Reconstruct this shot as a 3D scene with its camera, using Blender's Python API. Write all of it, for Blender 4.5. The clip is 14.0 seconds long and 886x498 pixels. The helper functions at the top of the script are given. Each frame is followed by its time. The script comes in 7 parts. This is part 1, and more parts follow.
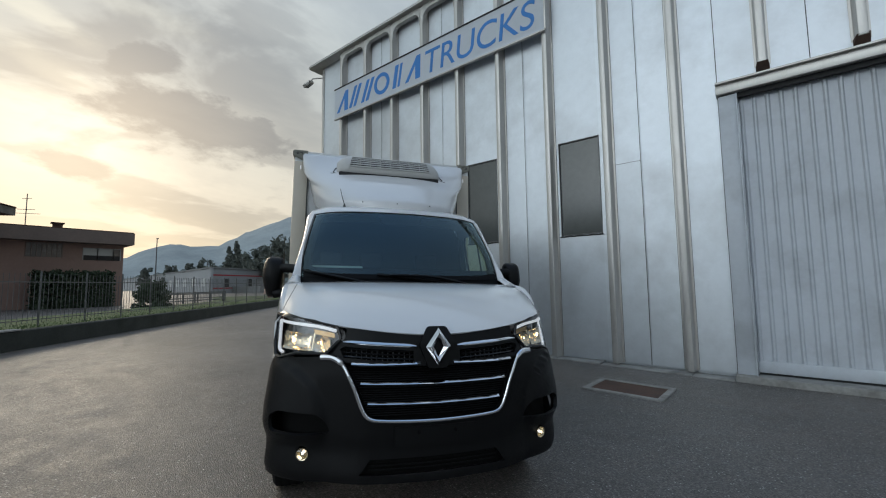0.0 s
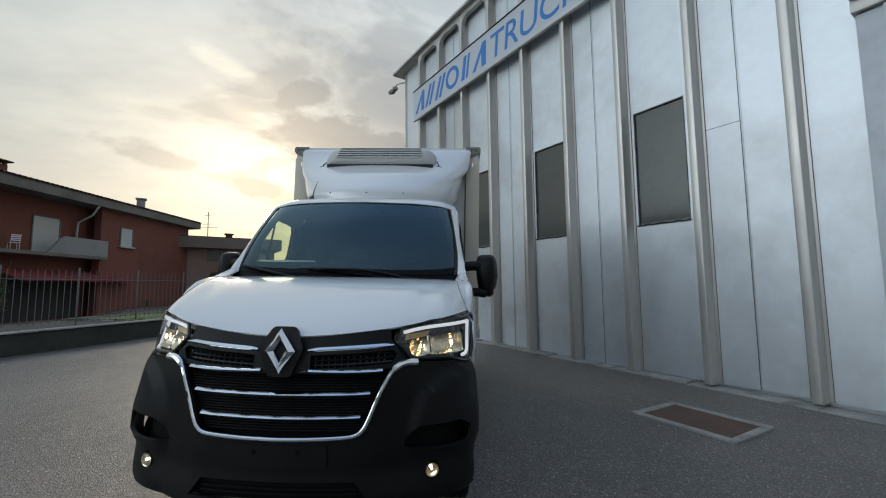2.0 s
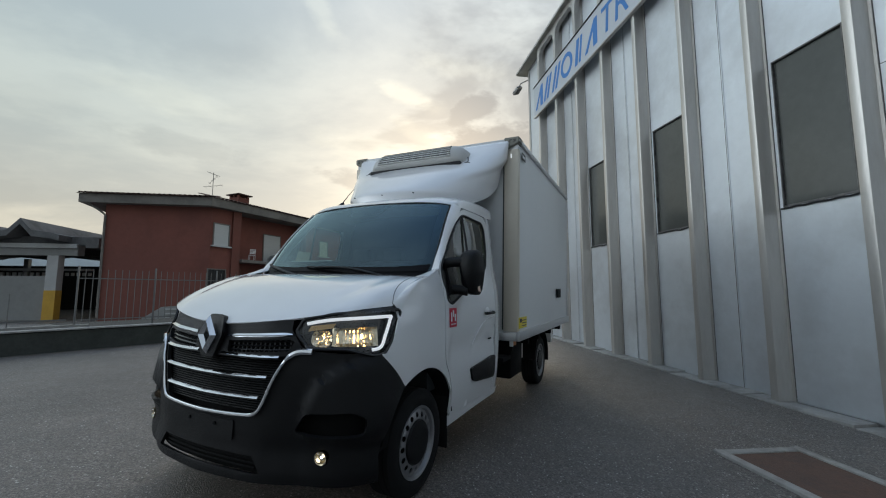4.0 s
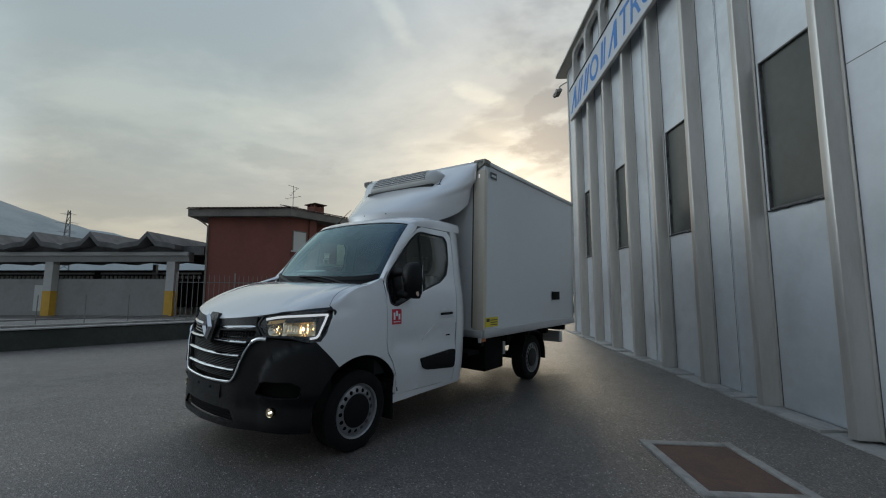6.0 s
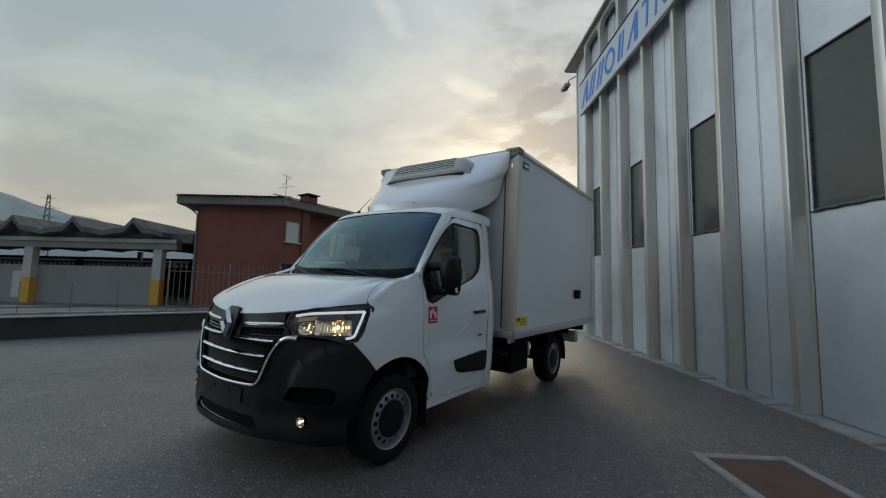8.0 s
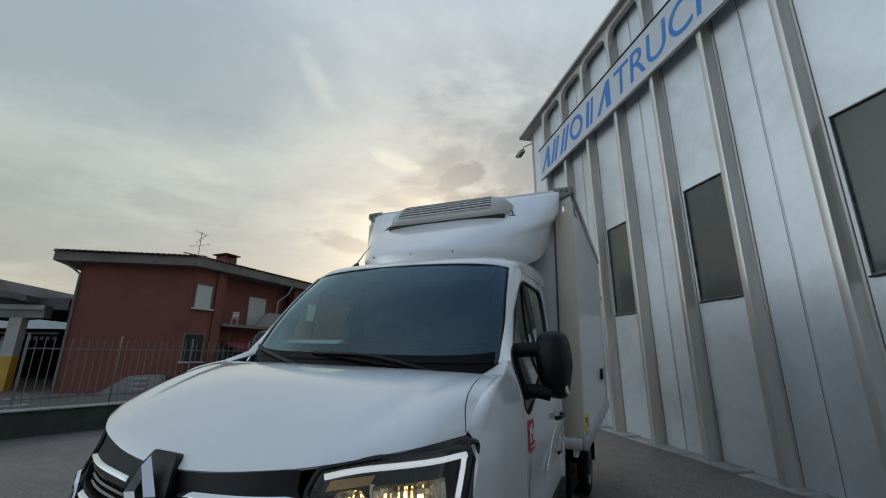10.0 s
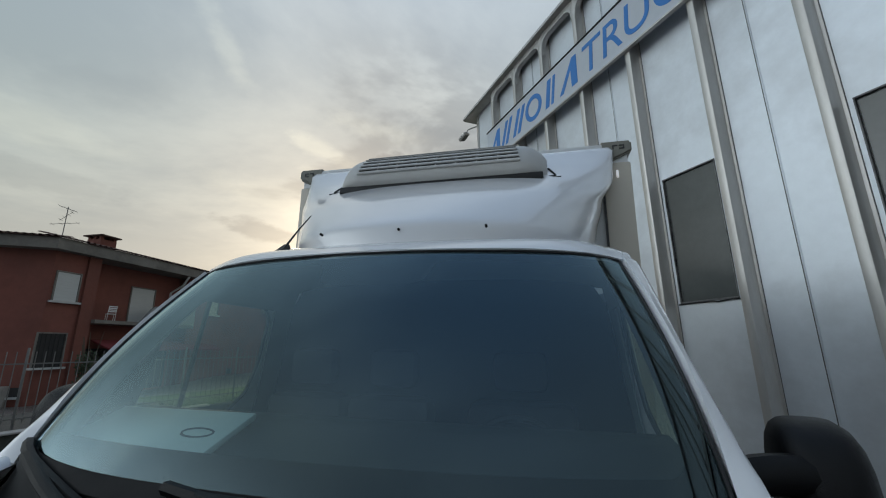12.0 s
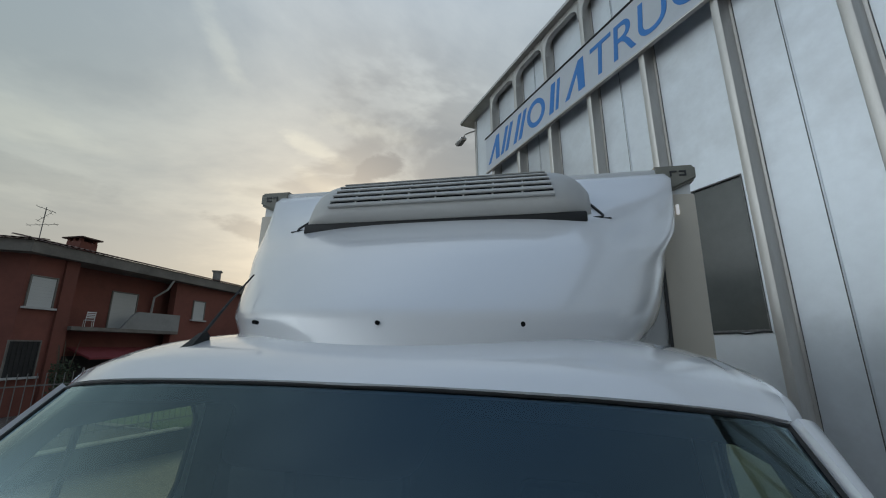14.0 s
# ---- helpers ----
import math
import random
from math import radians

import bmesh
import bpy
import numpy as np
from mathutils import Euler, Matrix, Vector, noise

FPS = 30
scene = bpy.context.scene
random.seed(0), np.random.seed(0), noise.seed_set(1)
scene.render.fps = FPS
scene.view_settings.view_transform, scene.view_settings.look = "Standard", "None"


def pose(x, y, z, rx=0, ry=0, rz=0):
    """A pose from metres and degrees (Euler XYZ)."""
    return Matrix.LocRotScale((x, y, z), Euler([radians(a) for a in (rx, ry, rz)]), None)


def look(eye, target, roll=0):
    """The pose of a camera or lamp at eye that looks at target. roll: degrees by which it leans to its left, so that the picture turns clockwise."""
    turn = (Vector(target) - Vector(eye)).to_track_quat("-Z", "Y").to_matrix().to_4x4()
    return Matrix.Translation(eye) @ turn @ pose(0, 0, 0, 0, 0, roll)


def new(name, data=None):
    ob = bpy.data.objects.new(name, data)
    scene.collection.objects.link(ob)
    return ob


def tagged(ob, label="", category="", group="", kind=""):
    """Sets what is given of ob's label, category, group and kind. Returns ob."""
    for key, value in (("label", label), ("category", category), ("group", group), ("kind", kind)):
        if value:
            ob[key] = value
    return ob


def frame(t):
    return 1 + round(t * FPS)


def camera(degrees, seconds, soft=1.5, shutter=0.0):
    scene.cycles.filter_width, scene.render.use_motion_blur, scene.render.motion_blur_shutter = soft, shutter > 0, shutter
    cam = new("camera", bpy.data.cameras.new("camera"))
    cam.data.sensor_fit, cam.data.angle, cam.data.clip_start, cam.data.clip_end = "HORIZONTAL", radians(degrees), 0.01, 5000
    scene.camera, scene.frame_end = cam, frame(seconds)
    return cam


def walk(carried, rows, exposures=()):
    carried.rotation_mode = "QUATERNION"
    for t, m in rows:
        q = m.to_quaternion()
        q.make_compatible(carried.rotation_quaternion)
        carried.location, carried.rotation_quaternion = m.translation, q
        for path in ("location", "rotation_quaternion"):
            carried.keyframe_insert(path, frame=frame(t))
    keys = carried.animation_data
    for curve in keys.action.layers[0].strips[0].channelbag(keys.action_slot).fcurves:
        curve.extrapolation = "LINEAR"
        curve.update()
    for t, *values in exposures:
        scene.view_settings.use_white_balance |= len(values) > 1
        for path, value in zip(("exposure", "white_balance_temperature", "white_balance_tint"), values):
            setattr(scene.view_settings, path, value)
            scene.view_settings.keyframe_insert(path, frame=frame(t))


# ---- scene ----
cam = camera(95.4, 14.0, soft=1.1)
PATH = [
    (0, (0.145, 0.138, 1.482), (-1.104, 1.691, 1.655), -0.7),
    (0.5, (0.326, 0.485, 1.477), (-1.016, 1.958, 1.649), -0.7),
    (1, (0.519, 0.841, 1.472), (-0.937, 2.201, 1.651), -0.5),
    (1.5, (0.647, 1.212, 1.444), (-0.925, 2.435, 1.626), -0.5),
    (2, (0.756, 1.638, 1.423), (-0.909, 2.730, 1.606), -0.5),
    (2.5, (0.861, 2.066, 1.408), (-0.889, 3.017, 1.594), -0.4),
    (3, (0.859, 2.454, 1.361), (-0.976, 3.225, 1.554), -0.4),
    (3.5, (0.965, 2.833, 1.371), (-0.950, 3.377, 1.568), -0.1),
    (4, (1.221, 3.099, 1.357), (-0.743, 3.420, 1.566), -0.0),
    (6.5, (2.129, 4.343, 1.407), (0.140, 4.271, 1.603), 0.3),
    (7, (2.092, 4.268, 1.405), (0.101, 4.193, 1.583), 0.8),
    (9.5, (0.667, 2.930, 1.480), (-1.277, 3.206, 1.861), 0.7),
    (10, (0.236, 2.801, 1.550), (-1.662, 3.166, 2.064), 0.3),
    (10.5, (-0.200, 2.690, 1.611), (-2.070, 3.163, 2.141), -0.1),
    (11, (-0.626, 2.713, 1.667), (-2.478, 3.294, 2.152), -0.3),
    (11.5, (-1.027, 2.703, 1.749), (-2.852, 3.376, 2.217), -0.5),
    (12, (-1.339, 2.693, 1.862), (-3.134, 3.437, 2.337), -0.7),
    (12.5, (-1.551, 2.770, 1.975), (-3.339, 3.533, 2.446), -0.4),
    (13, (-1.731, 2.853, 2.099), (-3.514, 3.626, 2.572), -0.4),
    (13.5, (-1.835, 2.873, 2.197), (-3.617, 3.646, 2.674), -0.3),
    (14, (-1.873, 2.879, 2.272), (-3.653, 3.651, 2.755), -0.3),
]
EXPOSURES = [(0.0, -0.02), (2.0, 0.12), (4.2, 0.23), (6.5, -0.1), (9.5, -0.02), (11.0, -0.1), (12.5, -0.1), (14.0, -0.22)]
walk(cam, [(t, look(eye, target, roll)) for t, eye, target, roll in PATH], EXPOSURES)

# ---- light ----
SUN_AZ, SUN_EL = radians(172.0), radians(17.0)
SUN_DIR = Vector((math.cos(SUN_EL) * math.cos(SUN_AZ), math.cos(SUN_EL) * math.sin(SUN_AZ), math.sin(SUN_EL)))


def build_world():
    w = bpy.data.worlds.new("evening_sky")
    scene.world = w
    w.use_nodes = True
    nt = w.node_tree
    nt.nodes.clear()
    N, L = nt.nodes.new, nt.links.new

    def math_node(op, a, b=None, clamp=False):
        n = N("ShaderNodeMath")
        n.operation, n.use_clamp = op, clamp
        for i, v in enumerate((a, b)):
            if v is None:
                continue
            if isinstance(v, (int, float)):
                n.inputs[i].default_value = v
            else:
                L(v, n.inputs[i])
        return n.outputs[0]

    def mix(a, b, f, kind="MIX"):
        n = N("ShaderNodeMixRGB")
        n.blend_type = kind
        for i, v in enumerate((f, a, b)):
            if isinstance(v, (int, float)):
                n.inputs[i].default_value = v
            elif isinstance(v, tuple):
                n.inputs[i].default_value = (*v, 1)
            else:
                L(v, n.inputs[i])
        return n.outputs[0]

    tc = N("ShaderNodeTexCoord")
    sep = N("ShaderNodeSeparateXYZ")
    L(tc.outputs["Generated"], sep.inputs[0])
    up = math_node("MAXIMUM", sep.outputs[2], 0.0)
    # vertical gradient: warm at the horizon, grey-blue higher up, brighter overhead
    ramp = N("ShaderNodeValToRGB")
    L(up, ramp.inputs[0])
    stops = [(0.0, (0.57, 0.53, 0.45)), (0.14, (0.58, 0.545, 0.465)), (0.30, (0.545, 0.575, 0.545)), (0.50, (0.525, 0.60, 0.63)), (0.70, (0.53, 0.63, 0.72)), (0.85, (0.45, 0.585, 0.77)), (1.0, (0.26, 0.42, 0.68))]
    while len(ramp.color_ramp.elements) < len(stops):
        ramp.color_ramp.elements.new(0.5)
    for e, (p, c) in zip(ramp.color_ramp.elements, stops):
        e.position, e.color = p, (*c, 1)
    # nearness to the sun
    dot = N("ShaderNodeVectorMath")
    dot.operation = "DOT_PRODUCT"
    L(tc.outputs["Generated"], dot.inputs[0])
    dot.inputs[1].default_value = SUN_DIR
    near = math_node("MAXIMUM", dot.outputs["Value"], 0.0)
    wide = math_node("POWER", near, 9.0)
    tight = math_node("POWER", near, 140.0)
    # unseen southern sky sector, brightened to light the hall, opposite the cloud bank
    bearing = math_node("MULTIPLY", math_node("ARCTAN2", math_node("MULTIPLY", sep.outputs[1], -1.0), math_node("MULTIPLY", sep.outputs[0], -1.0)), 57.296)

    def ease(v, lo, hi):
        r = N("ShaderNodeMapRange")
        r.interpolation_type = "SMOOTHSTEP"
        r.inputs["From Min"].default_value, r.inputs["From Max"].default_value = lo, hi
        L(v, r.inputs[0])
        return r.outputs[0]

    south_fill = math_node("MULTIPLY", math_node("MULTIPLY", ease(bearing, 46.0, 78.0), ease(bearing, 148.0, 98.0)), ease(sep.outputs[2], 0.70, 0.12))
    # the cloud sheet, seen flat from below
    lift = math_node("ADD", up, 0.22)
    px, py = math_node("DIVIDE", sep.outputs[0], lift), math_node("DIVIDE", sep.outputs[1], lift)
    comb = N("ShaderNodeCombineXYZ")
    L(px, comb.inputs[0]), L(py, comb.inputs[1])

    def cloud(scale, detail, rough, off, lo, hi):
        m = N("ShaderNodeMapping")
        L(comb.outputs[0], m.inputs[0])
        m.inputs["Location"].default_value = off
        m.inputs["Scale"].default_value = (1.0, 0.62, 1.0)
        t = N("ShaderNodeTexNoise")
        t.inputs["Scale"].default_value, t.inputs["Detail"].default_value, t.inputs["Roughness"].default_value = scale, detail, rough
        t.inputs["Distortion"].default_value = 0.25
        L(m.outputs[0], t.inputs[0])
        r = N("ShaderNodeMapRange")
        r.interpolation_type = "SMOOTHSTEP"
        r.inputs["From Min"].default_value, r.inputs["From Max"].default_value = lo, hi
        L(t.outputs[0], r.inputs[0])
        return r.outputs[0]

    soft = cloud(1.3, 7.0, 0.60, (3.1, 1.7, 0.0), 0.42, 0.64)
    dark = cloud(2.3, 6.0, 0.52, (0.7, 4.2, 2.0), 0.47, 0.56)
    base = mix(ramp.outputs[0], (0.60, 0.565, 0.48), math_node("MULTIPLY", wide, 0.5))
    base = mix(base, (3.05, 3.48, 3.85), south_fill)
    # the eastern sky, away from the low sun, is dimmer
    base = mix(base, mix(base, (0.62, 0.65, 0.70), 1.0, "MULTIPLY"), ease(sep.outputs[0], 0.0, 0.7))
    base = mix(base, mix(base, (1.32, 1.28, 1.22), 1.0, "MULTIPLY"), soft)
    # the darker cloud bank hangs beside the sun, thin streaks elsewhere
    dot3 = N("ShaderNodeVectorMath")
    dot3.operation = "DOT_PRODUCT"
    L(tc.outputs["Generated"], dot3.inputs[0])
    dot3.inputs[1].default_value = Vector((-0.90, 0.27, 0.37)).normalized()
    bank = N("ShaderNodeMapRange")
    bank.interpolation_type = "SMOOTHSTEP"
    bank.inputs["From Min"].default_value, bank.inputs["From Max"].default_value = 0.92, 0.985
    bank.inputs["To Min"].default_value, bank.inputs["To Max"].default_value = 0.15, 1.0
    L(dot3.outputs["Value"], bank.inputs[0])
    dark = math_node("MULTIPLY", dark, math_node("MULTIPLY", bank.outputs[0], 0.6))
    # single clouds: bearing from west, height, half width, half height (degrees), slope
    height = math_node("MULTIPLY", math_node("ARCSINE", sep.outputs[2]), 57.296)
    ragged = N("ShaderNodeTexNoise")
    ragged.inputs["Scale"].default_value, ragged.inputs["Detail"].default_value, ragged.inputs["Roughness"].default_value = 13.0, 6.0, 0.6
    stretch = N("ShaderNodeMapping")
    stretch.inputs["Scale"].default_value = (1.0, 1.0, 2.2)
    L(tc.outputs["Generated"], stretch.inputs[0]), L(stretch.outputs[0], ragged.inputs[0])
    rag = math_node("MULTIPLY", math_node("SUBTRACT", ragged.outputs[0], 0.5), 1.9)
    for az0, el0, ra, re, slope, amount in ((-8.2, 12.8, 4.9, 1.3, 0.16, 0.9), (-20.0, 19.5, 12.5, 4.0, 0.1, 1.0), (-13.2, 25.0, 4.5, 2.4, -0.35, 0.85), (-15.8, 10.9, 3.2, 0.9, 0.28, 0.6), (3.0, 15.2, 5.0, 1.2, 0.2, 0.6), (24.0, 17.0, 8.0, 1.4, 0.05, 0.25)):
        da = math_node("SUBTRACT", bearing, az0)
        de = math_node("SUBTRACT", math_node("SUBTRACT", height, el0), math_node("MULTIPLY", da, slope))
        q = math_node("SQRT", math_node("ADD", math_node("POWER", math_node("ABSOLUTE", math_node("DIVIDE", da, ra)), 2.0), math_node("POWER", math_node("ABSOLUTE", math_node("DIVIDE", de, re)), 2.0)))
        r = N("ShaderNodeMapRange")
        r.interpolation_type = "SMOOTHSTEP"
        r.inputs["From Min"].default_value, r.inputs["From Max"].default_value = 1.2, 0.55
        r.inputs["To Min"].default_value, r.inputs["To Max"].default_value = 0.0, amount
        L(math_node("ADD", q, rag), r.inputs[0])
        dark = math_node("MAXIMUM", dark, r.outputs[0])
    base = mix(base, mix(base, (0.40, 0.41, 0.45), 1.0, "MULTIPLY"), math_node("MULTIPLY", dark, 0.95))
    # bright torn edges and wisps: bearing, height, half width, half height, slope
    bright = None
    for az0, el0, ra, re, slope, amount in ((-4.5, 26.6, 5.0, 1.3, 0.25, 0.8), (-6.0, 21.8, 4.0, 1.5, 0.4, 0.8), (9.5, 36.0, 4.0, 2.2, 0.9, 0.55), (-12.0, 30.0, 9.0, 1.6, 0.1, 0.5), (1.5, 19.5, 9.0, 2.4, 0.1, 0.4), (26.0, 22.0, 9.0, 2.0, 0.1, 0.3)):
        da = math_node("SUBTRACT", bearing, az0)
        de = math_node("SUBTRACT", math_node("SUBTRACT", height, el0), math_node("MULTIPLY", da, slope))
        q = math_node("SQRT", math_node("ADD", math_node("POWER", math_node("ABSOLUTE", math_node("DIVIDE", da, ra)), 2.0), math_node("POWER", math_node("ABSOLUTE", math_node("DIVIDE", de, re)), 2.0)))
        r = N("ShaderNodeMapRange")
        r.interpolation_type = "SMOOTHSTEP"
        r.inputs["From Min"].default_value, r.inputs["From Max"].default_value = 1.3, 0.2
        r.inputs["To Min"].default_value, r.inputs["To Max"].default_value = 0.0, amount
        L(math_node("SUBTRACT", q, rag), r.inputs[0])
        bright = r.outputs[0] if bright is None else math_node("MAXIMUM", bright, r.outputs[0])
    base = mix(base, mix(base, (1.42, 1.36, 1.24), 1.0, "MULTIPLY"), bright)
    # a grey veil on the sky's south-western side
    dot4 = N("ShaderNodeVectorMath")
    dot4.operation = "DOT_PRODUCT"
    L(tc.outputs["Generated"], dot4.inputs[0])
    dot4.inputs[1].default_value = Vector((-0.60, -0.58, 0.55)).normalized()
    veil = N("ShaderNodeMapRange")
    veil.interpolation_type = "SMOOTHSTEP"
    veil.inputs["From Min"].default_value, veil.inputs["From Max"].default_value = 0.80, 1.0
    veil.inputs["To Min"].default_value, veil.inputs["To Max"].default_value = 0.0, 1.0
    L(dot4.outputs["Value"], veil.inputs[0])
    base = mix(base, mix(base, (0.80, 0.845, 0.845), 1.0, "MULTIPLY"), veil.outputs[0])
    glow = mix((0.0, 0.0, 0.0), (0.16, 0.145, 0.11), tight)
    base = mix(base, glow, math_node("SUBTRACT", 1.0, math_node("MULTIPLY", dark, 0.95)), "ADD")
    sky = N("ShaderNodeTexSky")
    sky.sky_type, sky.sun_disc = "NISHITA", False
    sky.sun_elevation, sky.sun_rotation = SUN_EL, math.pi / 2 - SUN_AZ
    sky.air_density, sky.dust_density = 1.0, 2.0
    bg1, bg2, add, out = N("ShaderNodeBackground"), N("ShaderNodeBackground"), N("ShaderNodeAddShader"), N("ShaderNodeOutputWorld")
    L(base, bg1.inputs[0])
    bg1.inputs[1].default_value = 0.82
    L(sky.outputs[0], bg2.inputs[0])
    bg2.inputs[1].default_value = 0.012
    L(bg1.outputs[0], add.inputs[0]), L(bg2.outputs[0], add.inputs[1]), L(add.outputs[0], out.inputs[0])


build_world()
sun = new("sun", bpy.data.lights.new("sun", "SUN"))
sun.data.energy, sun.data.angle, sun.data.color = 0.5, radians(14), (1.0, 0.86, 0.66)
sun.matrix_world = look(SUN_DIR * 60, (0, 0, 0))


# ---- materials ----
def material(name, color, rough=0.5, metal=0.0, vary=0.12, scale=6.0, bump=0.0, bump_scale=80.0, stain=None, stain_amount=0.0,
             stain_scale=1.2, coat=0.0, emit=None, emit_strength=0.0, each=0.0, stretch=(1, 1, 1), spec=0.5, rough_vary=0.08):
    """A surface with broad and fine variation, stains, relief and, with each, a small difference from piece to piece."""
    m = bpy.data.materials.new(name)
    m.use_nodes = True
    nt = m.node_tree
    N, L = nt.nodes.new, nt.links.new
    b = nt.nodes["Principled BSDF"]
    b.inputs["Roughness"].default_value, b.inputs["Metallic"].default_value = rough, metal
    b.inputs["Specular IOR Level"].default_value = spec
    b.inputs["Coat Weight"].default_value, b.inputs["Coat Roughness"].default_value = coat, 0.05
    tc, mp = N("ShaderNodeTexCoord"), N("ShaderNodeMapping")
    L(tc.outputs["Object"], mp.inputs[0])
    mp.inputs["Scale"].default_value = stretch

    def noise_of(s, d=5.0, r=0.6):
        t = N("ShaderNodeTexNoise")
        t.inputs["Scale"].default_value, t.inputs["Detail"].default_value, t.inputs["Roughness"].default_value = s, d, r
        L(mp.outputs[0], t.inputs[0])
        return t.outputs[0]

    def rng(v, a, b2, lo=0.25, hi=0.75):
        r = N("ShaderNodeMapRange")
        r.inputs["From Min"].default_value, r.inputs["From Max"].default_value = lo, hi
        r.inputs["To Min"].default_value, r.inputs["To Max"].default_value = a, b2
        L(v, r.inputs[0])
        return r.outputs[0]

    broad, fine = noise_of(scale), noise_of(scale * 9.0, 3.0)
    hsv = N("ShaderNodeHueSaturation")
    hsv.inputs["Color"].default_value = (*color, 1)
    val = N("ShaderNodeMath")
    val.operation = "MULTIPLY"
    L(rng(broad, 1 - vary, 1 + vary), val.inputs[0]), L(rng(fine, 1 - vary * 0.5, 1 + vary * 0.5), val.inputs[1])
    v = val.outputs[0]
    if each:
        oi, m2 = N("ShaderNodeObjectInfo"), N("ShaderNodeMath")
        m2.operation = "MULTIPLY"
        L(v, m2.inputs[0]), L(rng(oi.outputs["Random"], 1 - each, 1 + each, 0, 1), m2.inputs[1])
        v = m2.outputs[0]
    L(v, hsv.inputs["Value"])
    col = hsv.outputs[0]
    if stain:
        mx = N("ShaderNodeMixRGB")
        L(rng(noise_of(stain_scale, 6.0, 0.65), 0.0, stain_amount, 0.48, 0.68), mx.inputs[0])
        L(col, mx.inputs[1])
        mx.inputs[2].default_value = (*stain, 1)
        col = mx.outputs[0]
    L(col, b.inputs["Base Color"])
    L(rng(broad, max(0.02, rough - rough_vary), min(1, rough + rough_vary)), b.inputs["Roughness"])
    if bump:
        bp = N("ShaderNodeBump")
        bp.inputs["Strength"].default_value, bp.inputs["Distance"].default_value = bump, 0.01
        L(noise_of(bump_scale, 4.0, 0.7), bp.inputs["Height"])
        L(bp.outputs[0], b.inputs["Normal"])
    if emit:
        b.inputs["Emission Color"].default_value = (*emit, 1)
        b.inputs["Emission Strength"].default_value = emit_strength
    return m


def asphalt_material():
    m = bpy.data.materials.new("asphalt")
    m.use_nodes = True
    nt = m.node_tree
    N, L = nt.nodes.new, nt.links.new
    b = nt.nodes["Principled BSDF"]
    tc = N("ShaderNodeTexCoord")

    def tex(kind, s, d=5.0, r=0.6):
        t = N(kind)
        t.inputs["Scale"].default_value = s
        if kind == "ShaderNodeTexNoise":
            t.inputs["Detail"].default_value, t.inputs["Roughness"].default_value = d, r
        L(tc.outputs["Object"], t.inputs[0])
        return t

    def rng(v, a, b2, lo, hi):
        r = N("ShaderNodeMapRange")
        r.inputs["From Min"].default_value, r.inputs["From Max"].default_value = lo, hi
        r.inputs["To Min"].default_value, r.inputs["To Max"].default_value = a, b2
        L(v, r.inputs[0])
        return r.outputs[0]

    def mul(a, c):
        n = N("ShaderNodeMath")
        n.operation = "MULTIPLY"
        L(a, n.inputs[0]), L(c, n.inputs[1])
        return n.outputs[0]

    broad = tex("ShaderNodeTexNoise", 0.35, 6).outputs[0]
    mid = tex("ShaderNodeTexNoise", 4.0, 5).outputs[0]
    grit = tex("ShaderNodeTexNoise", 60.0, 3, 0.7).outputs[0]
    stones = tex("ShaderNodeTexVoronoi", 95.0)
    chips = tex("ShaderNodeTexVoronoi", 58.0)
    sep, sep2 = N("ShaderNodeSeparateColor"), N("ShaderNodeSeparateColor")
    L(stones.outputs["Color"], sep.inputs[0]), L(chips.outputs["Color"], sep2.inputs[0])
    v = mul(mul(rng(broad, 0.62, 1.38, 0.3, 0.7), rng(mid, 0.80, 1.20, 0.3, 0.7)), mul(rng(grit, 0.55, 1.45, 0.3, 0.7), rng(sep.outputs[1], 0.45, 1.55, 0.0, 1.0)))
    hsv = N("ShaderNodeHueSaturation")
    hsv.inputs["Color"].default_value = (0.108, 0.092, 0.080, 1)
    L(v, hsv.inputs["Value"])
    mx = N("ShaderNodeMixRGB")
    L(rng(sep.outputs[0], 0.0, 0.5, 0.88, 0.97), mx.inputs[0])
    L(hsv.outputs[0], mx.inputs[1])
    mx.inputs[2].default_value = (0.40, 0.375, 0.345, 1)
    # sparse larger pale chippings
    mx2 = N("ShaderNodeMixRGB")
    L(mul(rng(sep2.outputs[0], 0.0, 1.0, 0.955, 0.965), rng(chips.outputs["Distance"], 1.0, 0.0, 0.30, 0.42)), mx2.inputs[0])
    L(mx.outputs[0], mx2.inputs[1])
    mx2.inputs[2].default_value = (0.55, 0.53, 0.50, 1)
    L(mx2.outputs[0], b.inputs["Base Color"])
    L(rng(mid, 0.42, 0.60, 0.3, 0.7), b.inputs["Roughness"])
    b.inputs["Specular IOR Level"].default_value = 0.9
    bp = N("ShaderNodeBump")
    bp.inputs["Strength"].default_value, bp.inputs["Distance"].default_value = 0.6, 0.008
    L(stones.outputs["Distance"], bp.inputs["Height"])
    L(bp.outputs[0], b.inputs["Normal"])
    return m


